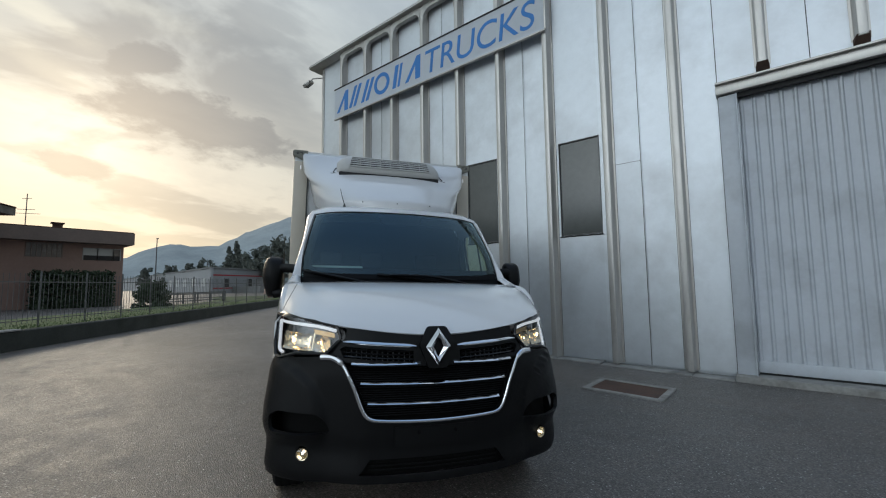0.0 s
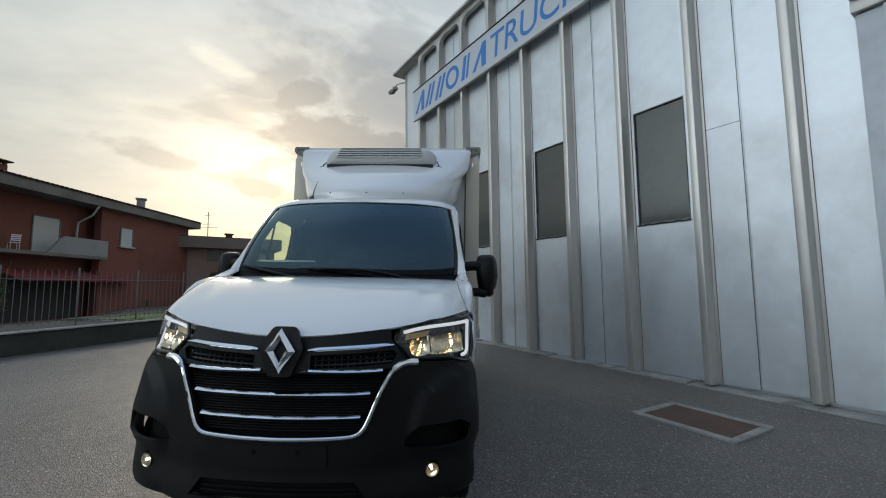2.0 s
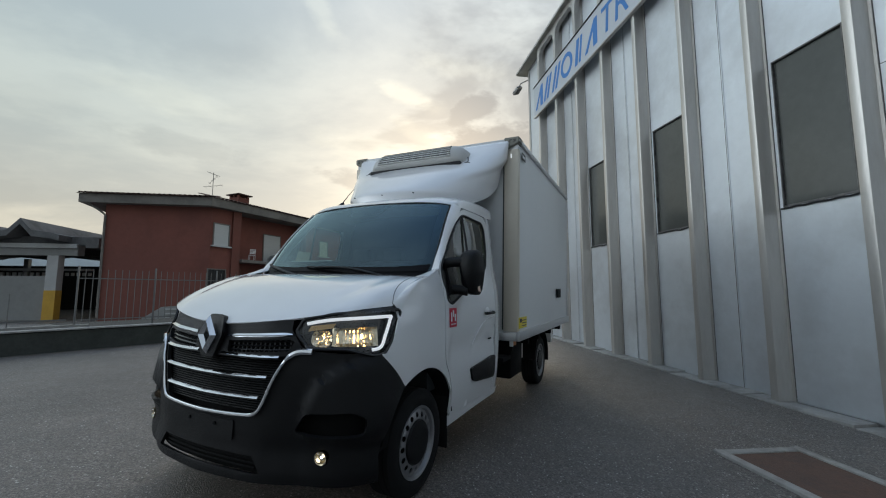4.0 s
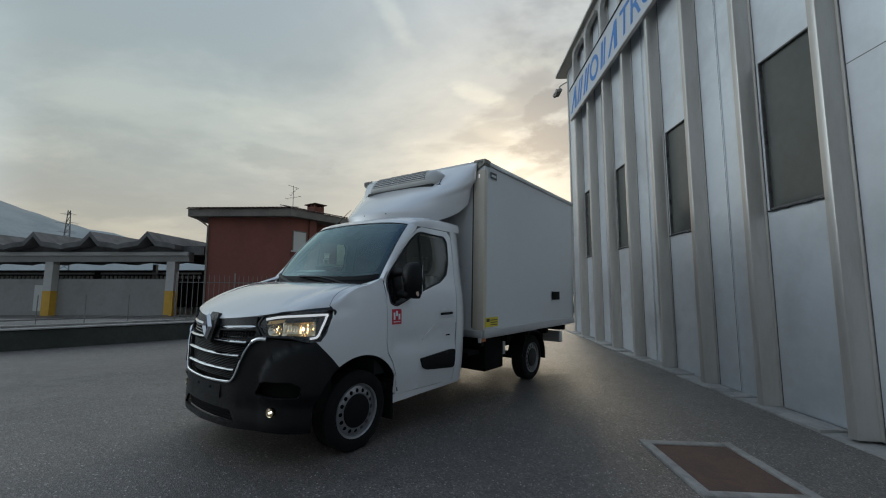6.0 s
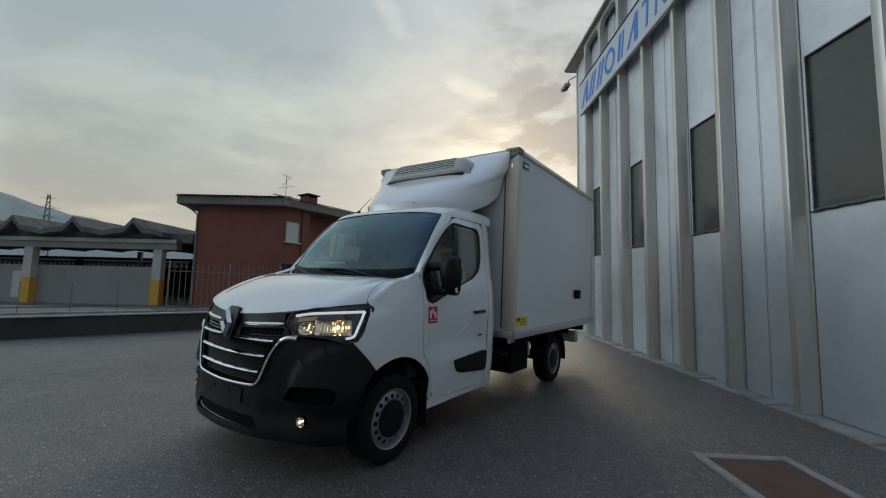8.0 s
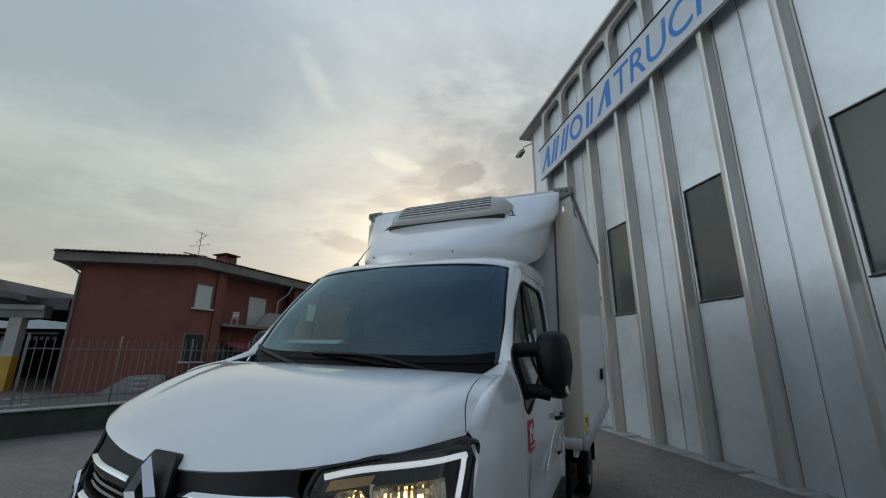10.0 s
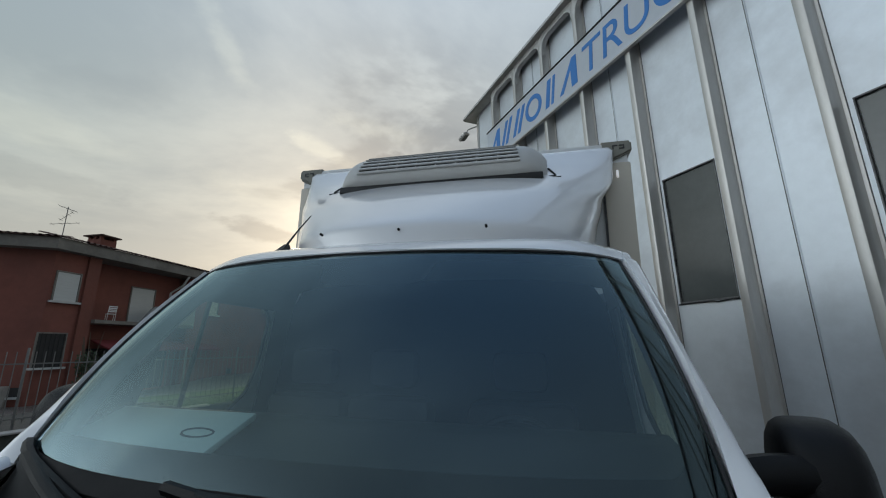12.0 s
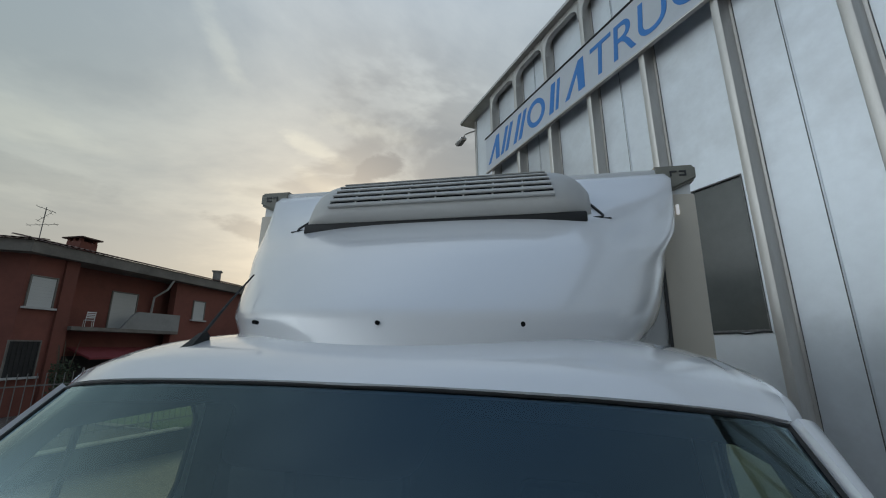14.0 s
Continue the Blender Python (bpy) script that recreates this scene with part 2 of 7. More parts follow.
def glass_material(name, tint, gloss_rough=0.0, gloss=(0.95, 0.97, 1.0), gain=1.0):
    """Thin tinted glass: clear through, with a Fresnel gloss."""
    m = bpy.data.materials.new(name)
    m.use_nodes = True
    nt = m.node_tree
    nt.nodes.clear()
    N, L = nt.nodes.new, nt.links.new
    out, mixer, tr, gl, fr = (N(k) for k in ("ShaderNodeOutputMaterial", "ShaderNodeMixShader", "ShaderNodeBsdfTransparent", "ShaderNodeBsdfGlossy", "ShaderNodeLayerWeight"))
    tr.inputs[0].default_value = (*tint, 1)
    gl.inputs["Roughness"].default_value = gloss_rough
    gl.inputs["Color"].default_value = (*gloss, 1)
    fr.inputs[0].default_value = 0.5
    # one face mirrors 0.04 + 0.96 (1 - cos)^5, alike from both sides
    steep, scaled, once = N("ShaderNodeMath"), N("ShaderNodeMath"), N("ShaderNodeMath")
    steep.operation, scaled.operation, once.operation = "POWER", "MULTIPLY", "ADD"
    steep.inputs[1].default_value, scaled.inputs[1].default_value, once.inputs[1].default_value = 5.0, 0.96, 0.04
    L(fr.outputs["Facing"], steep.inputs[0]), L(steep.outputs[0], scaled.inputs[0]), L(scaled.outputs[0], once.inputs[0])
    # both faces of the pane mirror: 2r / (1 + r)
    twice, more, both = N("ShaderNodeMath"), N("ShaderNodeMath"), N("ShaderNodeMath")
    twice.operation, more.operation, both.operation = "MULTIPLY", "ADD", "DIVIDE"
    twice.inputs[1].default_value, more.inputs[1].default_value = 2.0 * gain, 1.0
    L(once.outputs[0], twice.inputs[0]), L(once.outputs[0], more.inputs[0])
    L(twice.outputs[0], both.inputs[0]), L(more.outputs[0], both.inputs[1]), L(both.outputs[0], mixer.inputs[0])
    L(tr.outputs[0], mixer.inputs[1]), L(gl.outputs[0], mixer.inputs[2]), L(mixer.outputs[0], out.inputs[0])
    return m


ASPHALT = asphalt_material()
CONCRETE = material("concrete", (0.34, 0.33, 0.31), 0.9, vary=0.2, scale=3, bump=0.5, bump_scale=60, stain=(0.12, 0.11, 0.1), stain_amount=0.6, stain_scale=2.5)
DARK_WALL = material("mossy_concrete", (0.05, 0.054, 0.048), 0.95, vary=0.3, scale=2, bump=0.6, bump_scale=30, stain=(0.03, 0.035, 0.028), stain_amount=0.8)
# the panel stain tone imitates smudgy reflections in the metal
PANEL = material("silver_paint", (0.74, 0.775, 0.81), 0.44, metal=0.6, vary=0.06, scale=0.7, bump=0.75, bump_scale=1.6, stain=(0.52, 0.53, 0.54), stain_amount=0.65, stain_scale=0.45, each=0.035, rough_vary=0.03)
RIB = material("silver_rib_paint", (0.57, 0.55, 0.52), 0.36, metal=0.6, vary=0.05, scale=2.0, stain=(0.40, 0.37, 0.33), stain_amount=0.4, stain_scale=1.6, stretch=(3, 3, 0.6))
DOOR_PAINT = material("grey_door_paint", (0.58, 0.61, 0.65), 0.5, metal=0.1, vary=0.06, scale=1.5, stain=(0.32, 0.33, 0.34), stain_amount=0.4)
SIGN_WHITE = material("sign_sheet", (0.62, 0.66, 0.70), 0.5, vary=0.04, scale=1.0)
SIGN_BLUE = material("sign_blue", (0.03, 0.22, 0.62), 0.45, vary=0.06, scale=2.0)
DARK_GLASS = material("dark_window_glass", (0.085, 0.09, 0.083), 0.13, vary=0.15, scale=1.0, spec=0.6, rough_vary=0.05)
WORN_FRAME = material("worn_window_frame", (0.16, 0.155, 0.15), 0.55, metal=0.3, vary=0.3, scale=9, stain=(0.03, 0.03, 0.03), stain_amount=0.9, stain_scale=6)
SEAL = material("dark_seal", (0.02, 0.02, 0.02), 0.7, vary=0.1)
RUST = material("rusty_steel", (0.11, 0.062, 0.045), 0.8, vary=0.25, scale=5, bump=0.3, bump_scale=90, stain=(0.06, 0.045, 0.04), stain_amount=0.7, stain_scale=3)
WHITE = material("white_car_paint", (0.78, 0.78, 0.785), 0.22, vary=0.004, scale=1.5, coat=1.0, rough_vary=0.0)
GRP = material("white_box_skin", (0.74, 0.75, 0.75), 0.38, vary=0.02, scale=0.8, coat=0.25, rough_vary=0.04)
BLACK = material("black_grained_plastic", (0.0042, 0.0042, 0.0048), 0.42, spec=0.24, vary=0.12, scale=8, bump=0.25, bump_scale=420, rough_vary=0.06)
GLOSS_BLACK = material("gloss_black", (0.012, 0.012, 0.013), 0.18, vary=0.05)
CHROME = material("chrome", (0.82, 0.83, 0.85), 0.06, metal=1.0, vary=0.02, rough_vary=0.02)
ALU = material("aluminium_profile", (0.60, 0.60, 0.60), 0.38, metal=0.7, vary=0.05, scale=4, stretch=(1, 1, 1))
CAP = material("khaki_corner_plastic", (0.24, 0.235, 0.20), 0.55, vary=0.06)
RUBBER = material("tyre_rubber", (0.007, 0.007, 0.007), 0.85, spec=0.25, vary=0.2, scale=10, bump=0.2, bump_scale=150)
STEEL = material("steel_rim", (0.30, 0.30, 0.31), 0.42, metal=0.8, vary=0.08, scale=8)
UNDER = material("underbody_black", (0.005, 0.005, 0.005), 0.8, spec=0.15, vary=0.2, scale=5)
SCREEN = glass_material("windscreen_glass", (0.66, 0.78, 0.78), gloss=(0.68, 0.92, 1.0), gain=1.25)
SEAM = material("dark_seam", (0.11, 0.105, 0.10), 0.7, vary=0.2, scale=3)
SCUTTLE = material("scuttle_plastic", (0.004, 0.0045, 0.006), 0.55, spec=0.14, vary=0.15, scale=8)
PRINT_BLACK = material("black_screen_print", (0.003, 0.003, 0.0035), 0.7, spec=0.05, vary=0.02)
SIDE_GLASS = glass_material("side_glass", (0.86, 0.89, 0.60))
LENS = glass_material("lamp_lens", (0.93, 0.94, 0.95), gain=0.7)
DARK_CHROME = material("smoked_chrome", (0.42, 0.27, 0.12), 0.30, metal=1.0, vary=0.1, scale=20)
# part of the post's beige is warm light put into its colour
POST = material("warm_white_post", (0.64, 0.58, 0.48), 0.4, vary=0.03, scale=1.0)
REFLECTOR = material("lamp_reflector", (0.82, 0.70, 0.50), 0.16, metal=1.0, vary=0.10, scale=40)
FOG = material("fog_filament", (1.0, 0.97, 0.9), 0.3, vary=0.0, emit=(1.0, 0.98, 0.95), emit_strength=2.5)
DRL = material("daytime_strip", (0.7, 0.72, 0.75), 0.3, vary=0.0, emit=(0.92, 0.96, 1.0), emit_strength=0.5)
BULB = material("lit_bulb", (1.0, 0.85, 0.55), 0.3, vary=0.0, emit=(1.0, 0.70, 0.34), emit_strength=9.0)
AMBER = material("amber_lens", (0.75, 0.28, 0.10), 0.25, vary=0.05)
PALE_AMBER = material("pale_indicator_lens", (0.72, 0.52, 0.42), 0.25, vary=0.05)
RED_STICKER = material("red_sticker", (0.55, 0.02, 0.05), 0.4, vary=0.03)
YELLOW = material("yellow_sticker", (0.78, 0.62, 0.04), 0.45, vary=0.05)
PRINT_WHITE = material("white_print", (0.8, 0.8, 0.8), 0.5, vary=0.02)
PRINT_DARK = material("dark_print", (0.05, 0.05, 0.05), 0.5, vary=0.02)
AC_WHITE = material("cream_cooler_plastic", (0.56, 0.55, 0.525), 0.42, vary=0.04, scale=3)
SEAT = material("grey_seat_cloth", (0.030, 0.034, 0.040), 0.9, vary=0.15, scale=12, spec=0.15)
DASH = material("dashboard_plastic", (0.028, 0.032, 0.034), 0.7, vary=0.08, scale=8, spec=0.2)
LINER = material("grey_cab_lining", (0.20, 0.215, 0.22), 0.85, vary=0.06, scale=10, spec=0.2)
TRAY = material("pale_dash_tray", (0.50, 0.58, 0.53), 0.6, vary=0.05, scale=6)
LED = material("white_marker_led", (0.9, 0.92, 0.95), 0.3, vary=0.0, emit=(1, 1, 1), emit_strength=0.35)


# ---- building blocks ----
def thing(name, label, category, m=None, group="", kind=""):
    ob = tagged(new(name), label, category, group, kind)
    ob.empty_display_size = 0.2
    if m is not None:
        ob.matrix_world = m
    return ob


def finish(bm, sharp=38.0):
    """Smooth shading with hard edges kept."""
    bm.normal_update()
    lim = radians(sharp)
    for f in bm.faces:
        f.smooth = True
    for e in bm.edges:
        e.smooth = not (len(e.link_faces) != 2 or e.calc_face_angle(0.0) > lim)


def mesh_of(name, bm, mat, sharp=38.0):
    finish(bm, sharp)
    me = bpy.data.meshes.new(name)
    bm.to_mesh(me)
    bm.free()
    me.materials.append(mat)
    return me


def part(name, bm, mat, parent=None, label="", sharp=38.0, thick=0.0):
    ob = new(name, mesh_of(name, bm, mat, sharp))
    ob.parent = parent
    if thick:
        md = ob.modifiers.new("thickness", "SOLIDIFY")
        md.thickness, md.offset = thick, -1.0
    return tagged(ob, label) if label else ob


def box(bm, x0, x1, y0, y1, z0, z1, bevel=0.0, m=None):
    v = [bm.verts.new(c) for c in ((x0, y0, z0), (x1, y0, z0), (x1, y1, z0), (x0, y1, z0), (x0, y0, z1), (x1, y0, z1), (x1, y1, z1), (x0, y1, z1))]
    f = [bm.faces.new([v[i] for i in q]) for q in ((0, 3, 2, 1), (4, 5, 6, 7), (0, 1, 5, 4), (1, 2, 6, 5), (2, 3, 7, 6), (3, 0, 4, 7))]
    made = list(v)
    if bevel:
        es = list({e for q in f for e in q.edges})
        r = bmesh.ops.bevel(bm, geom=es, offset=bevel, segments=2, affect="EDGES", profile=0.5)
        made = list({w for q in r["faces"] for w in q.verts} | {w for w in made if w.is_valid})
    if m is not None:
        bmesh.ops.transform(bm, matrix=m, verts=made)
    return made


def boxed(*a, **k):
    bm = bmesh.new()
    box(bm, *a, **k)
    return bm


def prism(bm, poly, place, depth):
    """A polygon (a, b) swept by depth; place(a, b, d) gives the corner."""
    n = len(poly)
    lo, hi = [bm.verts.new(place(a, b, 0.0)) for a, b in poly], [bm.verts.new(place(a, b, depth)) for a, b in poly]
    bm.faces.new(lo), bm.faces.new(hi[::-1])
    for i in range(n):
        j = (i + 1) % n
        bm.faces.new((lo[i], hi[i], hi[j], lo[j]))
    bmesh.ops.recalc_face_normals(bm, faces=bm.faces)


def tube(bm, pts, r, n=8, radii=None, flat=1.0):
    pts = [Vector(p) for p in pts]
    rings, ref = [], None
    for i, p in enumerate(pts):
        d = (pts[min(i + 1, len(pts) - 1)] - pts[max(i - 1, 0)]).normalized()
        if ref is None:
            ref = Vector((0, 0, 1)) if abs(d.z) < 0.9 else Vector((1, 0, 0))
        a = d.cross(ref).normalized()
        b = a.cross(d).normalized()
        ref = b
        q = radii[i] if radii else r
        rings.append([bm.verts.new(p + a * q * math.cos(2 * math.pi * k / n) + b * q * flat * math.sin(2 * math.pi * k / n)) for k in range(n)])
    for s, t in zip(rings, rings[1:]):
        for k in range(n):
            bm.faces.new((s[k], s[(k + 1) % n], t[(k + 1) % n], t[k]))
    bm.faces.new(rings[0][::-1]), bm.faces.new(rings[-1])


def tubed(*a, **k):
    bm = bmesh.new()
    tube(bm, *a, **k)
    return bm


def lathe(bm, profile, n=32, m=None):
    """A profile of (radius, height) turned about z."""
    rings = []
    made = []
    for r, z in profile:
        ring = [bm.verts.new((r * math.cos(2 * math.pi * k / n), r * math.sin(2 * math.pi * k / n), z)) for k in range(n)] if r > 1e-5 else [bm.verts.new((0, 0, z))]
        rings.append(ring)
        made += ring
    for a, b in zip(rings, rings[1:]):
        for k in range(n):
            q = [a[k % len(a)], a[(k + 1) % n % len(a)], b[(k + 1) % n % len(b)], b[k % len(b)]]
            q = list(dict.fromkeys(q))
            if len(q) > 2:
                bm.faces.new(q)
    if m is not None:
        bmesh.ops.transform(bm, matrix=m, verts=made)
    return made


def grid(bm, nu, nv, fn, flip=False):
    vs = [[bm.verts.new(fn(i / nu, j / nv)) for j in range(nv + 1)] for i in range(nu + 1)]
    for i in range(nu):
        for j in range(nv):
            q = (vs[i][j], vs[i + 1][j], vs[i + 1][j + 1], vs[i][j + 1])
            bm.faces.new(q[::-1] if flip else q)
    return vs


def gridded(*a, **k):
    bm = bmesh.new()
    grid(bm, *a, **k)
    return bm


def inside(p, poly):
    x, y, hit = p[0], p[1], False
    for (x0, y0), (x1, y1) in zip(poly, poly[1:] + poly[:1]):
        if (y0 > y) != (y1 > y) and x < (x1 - x0) * (y - y0) / (y1 - y0) + x0:
            hit = not hit
    return hit


def dense(poly, h, closed=True):
    out = []
    for a, b in zip(poly, (poly[1:] + poly[:1]) if closed else poly[1:]):
        n = max(1, math.ceil(math.dist(a, b) / h))
        out += [(a[0] + (b[0] - a[0]) * k / n, a[1] + (b[1] - a[1]) * k / n) for k in range(n)]
    return out if closed else out + [poly[-1]]


def rounded(poly, r, n=4):
    """The polygon with its corners cut by short curves."""
    out = []
    for i, p in enumerate(poly):
        a, b, p = Vector(poly[i - 1]), Vector(poly[(i + 1) % len(poly)]), Vector(p)
        q = min(r, (a - p).length * 0.45, (b - p).length * 0.45)
        s, t = p + (a - p).normalized() * q, p + (b - p).normalized() * q
        out += [tuple(s * (1 - k / n) ** 2 + p * 2 * (k / n) * (1 - k / n) + t * (k / n) ** 2) for k in range(n + 1)]
    return out


def curve(pts, n=6):
    """A smooth line through the points."""
    pts = [Vector(p) for p in pts]
    out = []
    for i in range(len(pts) - 1):
        p0, p1, p2, p3 = pts[max(i - 1, 0)], pts[i], pts[i + 1], pts[min(i + 2, len(pts) - 1)]
        for k in range(n):
            t = k / n
            out.append(tuple(0.5 * ((2 * p1) + (p2 - p0) * t + (2 * p0 - 5 * p1 + 4 * p2 - p3) * t * t + (3 * p1 - p0 - 3 * p2 + p3) * t ** 3)))
    return out + [tuple(pts[-1])]


def lerp_table(x, table):
    if x <= table[0][0]:
        return table[0][1]
    for (a, p), (b, q) in zip(table, table[1:]):
        if x <= b:
            return p + (q - p) * (x - a) / (b - a)
    return table[-1][1]


def sheet(bm, outline, fn, h=0.05, holes=(), flip=False):
    """A curved sheet: a flat outline with holes, filled with a fine net and bent by fn(a, b)."""
    from mathutils.geometry import delaunay_2d_cdt
    loops = [dense(list(outline), h)] + [dense(list(o), h) for o in holes]
    verts, edges = [], []
    for lp in loops:
        s = len(verts)
        verts += [Vector(p) for p in lp]
        edges += [(s + k, s + (k + 1) % len(lp)) for k in range(len(lp))]
    xs, ys = [p[0] for p in loops[0]], [p[1] for p in loops[0]]
    x = min(xs) + h * 0.5
    while x < max(xs):
        y = min(ys) + h * 0.5
        while y < max(ys):
            if inside((x, y), loops[0]) and not any(inside((x, y), q) for q in loops[1:]) and min(math.dist((x, y), q) for lp in loops for q in lp) > h * 0.45:
                verts.append(Vector((x, y)))
            y += h
        x += h
    co, _, tris, _, _, _ = delaunay_2d_cdt(verts, edges, [], 0, 1e-5)
    vs = [bm.verts.new(fn(c[0], c[1])) for c in co]
    for t in tris:
        c = [sum(co[i][k] for i in t) / len(t) for k in (0, 1)]
        if inside(c, loops[0]) and not any(inside(c, q) for q in loops[1:]):
            q = [vs[i] for i in t]
            bm.faces.new(q[::-1] if flip else q)
    bmesh.ops.delete(bm, geom=[v for v in vs if not v.link_faces], context="VERTS")


def sheeted(*a, **k):
    bm = bmesh.new()
    sheet(bm, *a, **k)
    return bm


def mirrored(poly):
    return [(-a, b) for a, b in poly][::-1]


# ---- ground ----
HEADING = -35.5
CU, SU = math.cos(radians(HEADING)), math.sin(radians(HEADING))
TRUCK_X, TRUCK_Y = -1.6505, 2.187


def ground_z(x, y):
    """The yard falls gently towards the hall; the gardens behind the low wall lie deeper."""
    s = -(x - TRUCK_X) * SU + (y - TRUCK_Y) * CU
    drop = max(0.0, min(1.0, (-17.0 - x) / 3.0)) * max(0.0, min(1.0, (-1.0 - y) / 3.0))
    return 0.02 - 0.0245 * max(-2.5, min(5.5, s)) - 0.5 * drop


def build_ground():
    xs = [-1500, -400, -120, -60, -34] + [-30 + k * 1.0 for k in range(46)] + [20, 40, 120, 400, 1500]
    ys = [-1500, -400, -120, -60, -30] + [-24 + k * 1.0 for k in range(46)] + [26, 40, 120, 400, 1500]
    bm = bmesh.new()
    vs = [[bm.verts.new((x, y, ground_z(x, y))) for y in ys] for x in xs]
    for i in range(len(xs) - 1):
        for j in range(len(ys) - 1):
            bm.faces.new((vs[i][j], vs[i + 1][j], vs[i + 1][j + 1], vs[i][j + 1]))
    tagged(part("ground", bm, ASPHALT), "worn grey asphalt yard with pale chippings", "ground", kind="structure")


build_ground()

# ---- the hall ----
WALL_Y, RIB_Y = 8.42, 8.21
RIB_X = [-0.985 - 1.213 * k for k in range(9)]
ROOF_Z, CORNER_X = 9.42, -12.0
SIGN_X0, SIGN_X1, SIGN_Z0, SIGN_Z1 = -10.92, -3.36, 7.06, 8.06


def build_hall():
    hall = thing("wall_hall", "tall hall front of silver-painted metal panels with ribs", "wall", kind="structure")
    # body behind the skin
    part("hall_body", boxed(CORNER_X, 14.0, WALL_Y + 0.05, 22.0, -0.6, ROOF_Z - 0.03), PANEL, hall)
    joints = []
    edges = [CORNER_X] + RIB_X[::-1]
    # skin panels between the ribs: each bay split by a seam, windows in every second bay
    for k, (a, b) in enumerate(zip(edges, edges[1:])):
        bay = len(edges) - 2 - k
        window = bay in (1, 3, 5, 7) and k > 0
        if k == 0:
            part("panel", boxed(a, b, WALL_Y, WALL_Y + 0.05, -0.045, ROOF_Z - 0.05), PANEL, hall)
            continue
        if window:
            x0, x1 = a + 0.165, b - 0.185
            for q in ((a + 0.003, x0, -0.045, ROOF_Z - 0.05), (x1, b - 0.003, -0.045, ROOF_Z - 0.05), (x0, x1, -0.045, 2.47), (x0, x1, 4.49, ROOF_Z - 0.05)):
                part("panel", boxed(q[0], q[1], WALL_Y, WALL_Y + 0.05, q[2], q[3]), PANEL, hall)
            w = thing("window_%d" % (len(joints) + 1), "dark fixed hall window in a thin worn frame", "window", kind="structure")
            joints.append(w)
            part("pane", boxed(x0 + 0.02, x1 - 0.02, WALL_Y + 0.025, WALL_Y + 0.035, 2.49, 4.47), DARK_GLASS, w)
            for q in ((x0, x1, 2.462, 2.488), (x0, x1, 4.474, 4.492), (x0, x0 + 0.014, 2.488, 4.474), (x1 - 0.014, x1, 2.488, 4.474)):
                part("window_frame", boxed(q[0], q[1], WALL_Y - 0.012, WALL_Y + 0.03, q[2], q[3]), WORN_FRAME, w)
            bm = bmesh.new()
            rng = random.Random(k)
            pts = [(x0 - 0.02 + i * (x1 - x0 + 0.03) / 9, WALL_Y - 0.02, 2.452 + rng.uniform(-0.012, 0.008)) for i in range(10)]
            tube(bm, pts, 0.012, 6)
            part("sill", bm, SEAL, w)
        else:
            mid = (a + b) / 2 - 0.03
            part("panel", boxed(a + 0.003, mid - 0.006, WALL_Y, WALL_Y + 0.05, -0.045, ROOF_Z - 0.05), PANEL, hall)
            part("panel", boxed(mid + 0.006, b - 0.003, WALL_Y + 0.004, WALL_Y + 0.05, -0.045, ROOF_Z - 0.05), PANEL, hall)
            part("seam", boxed(mid - 0.0055, mid + 0.0055, WALL_Y - 0.006, WALL_Y + 0.02, -0.04, ROOF_Z - 0.1, bevel=0.002), SEAM, hall)
            if bay == 0:
                part("cross_joint", boxed(mid - 0.51, mid - 0.008, WALL_Y - 0.003, WALL_Y + 0.01, 3.795, 3.803), SEAM, hall)
            part("seam_lip", boxed(mid + 0.0065, mid + 0.022, WALL_Y - 0.008, WALL_Y + 0.003, -0.04, ROOF_Z - 0.1, bevel=0.002), PANEL, hall)
    # bay beside the door, and the skin above it
    x0 = RIB_X[0]
    part("panel", boxed(x0 + 0.003, -0.35, WALL_Y, WALL_Y + 0.05, -0.045, ROOF_Z - 0.05), PANEL, hall)
    for a, b in ((-0.338, 0.30), (0.306, 0.86), (0.872, 1.52), (1.526, 2.1), (2.11, 2.75), (2.76, 5.2), (5.21, 9.0), (9.01, 14.0)):
        part("panel", boxed(a, b, WALL_Y, WALL_Y + 0.05, 4.62 if b < 5.3 else -0.045, ROOF_Z - 0.05), PANEL, hall)
    for x in (-0.344, 0.866, 2.105):
        part("seam", boxed(x - 0.0055, x + 0.0055, WALL_Y - 0.006, WALL_Y + 0.02, 4.8 if x > 0 else -0.04, ROOF_Z - 0.1, bevel=0.002), SEAM, hall)

    # ribs: folded hats with small side flanges
    def rib(x, z0, z1):
        prof = [(-0.108, WALL_Y - 0.004), (-0.108, WALL_Y - 0.014), (-0.076, WALL_Y - 0.016), (-0.056, RIB_Y + 0.014), (-0.051, RIB_Y + 0.004), (-0.042, RIB_Y), (0.042, RIB_Y), (0.051, RIB_Y + 0.004), (0.056, RIB_Y + 0.014), (0.076, WALL_Y - 0.016), (0.108, WALL_Y - 0.014), (0.108, WALL_Y - 0.004)]
        bm = bmesh.new()
        prism(bm, prof, lambda a, b, d: (x + a, b, z0 + d), z1 - z0)
        return bm

    for x in RIB_X:
        part("rib", rib(x, -0.05, ROOF_Z - 0.12), RIB, hall)
        for e in (-0.112, 0.112):
            part("rib_joint", boxed(x + e - 0.003, x + e + 0.003, WALL_Y - 0.005, WALL_Y + 0.01, -0.04, ROOF_Z - 0.14), SEAM, hall)
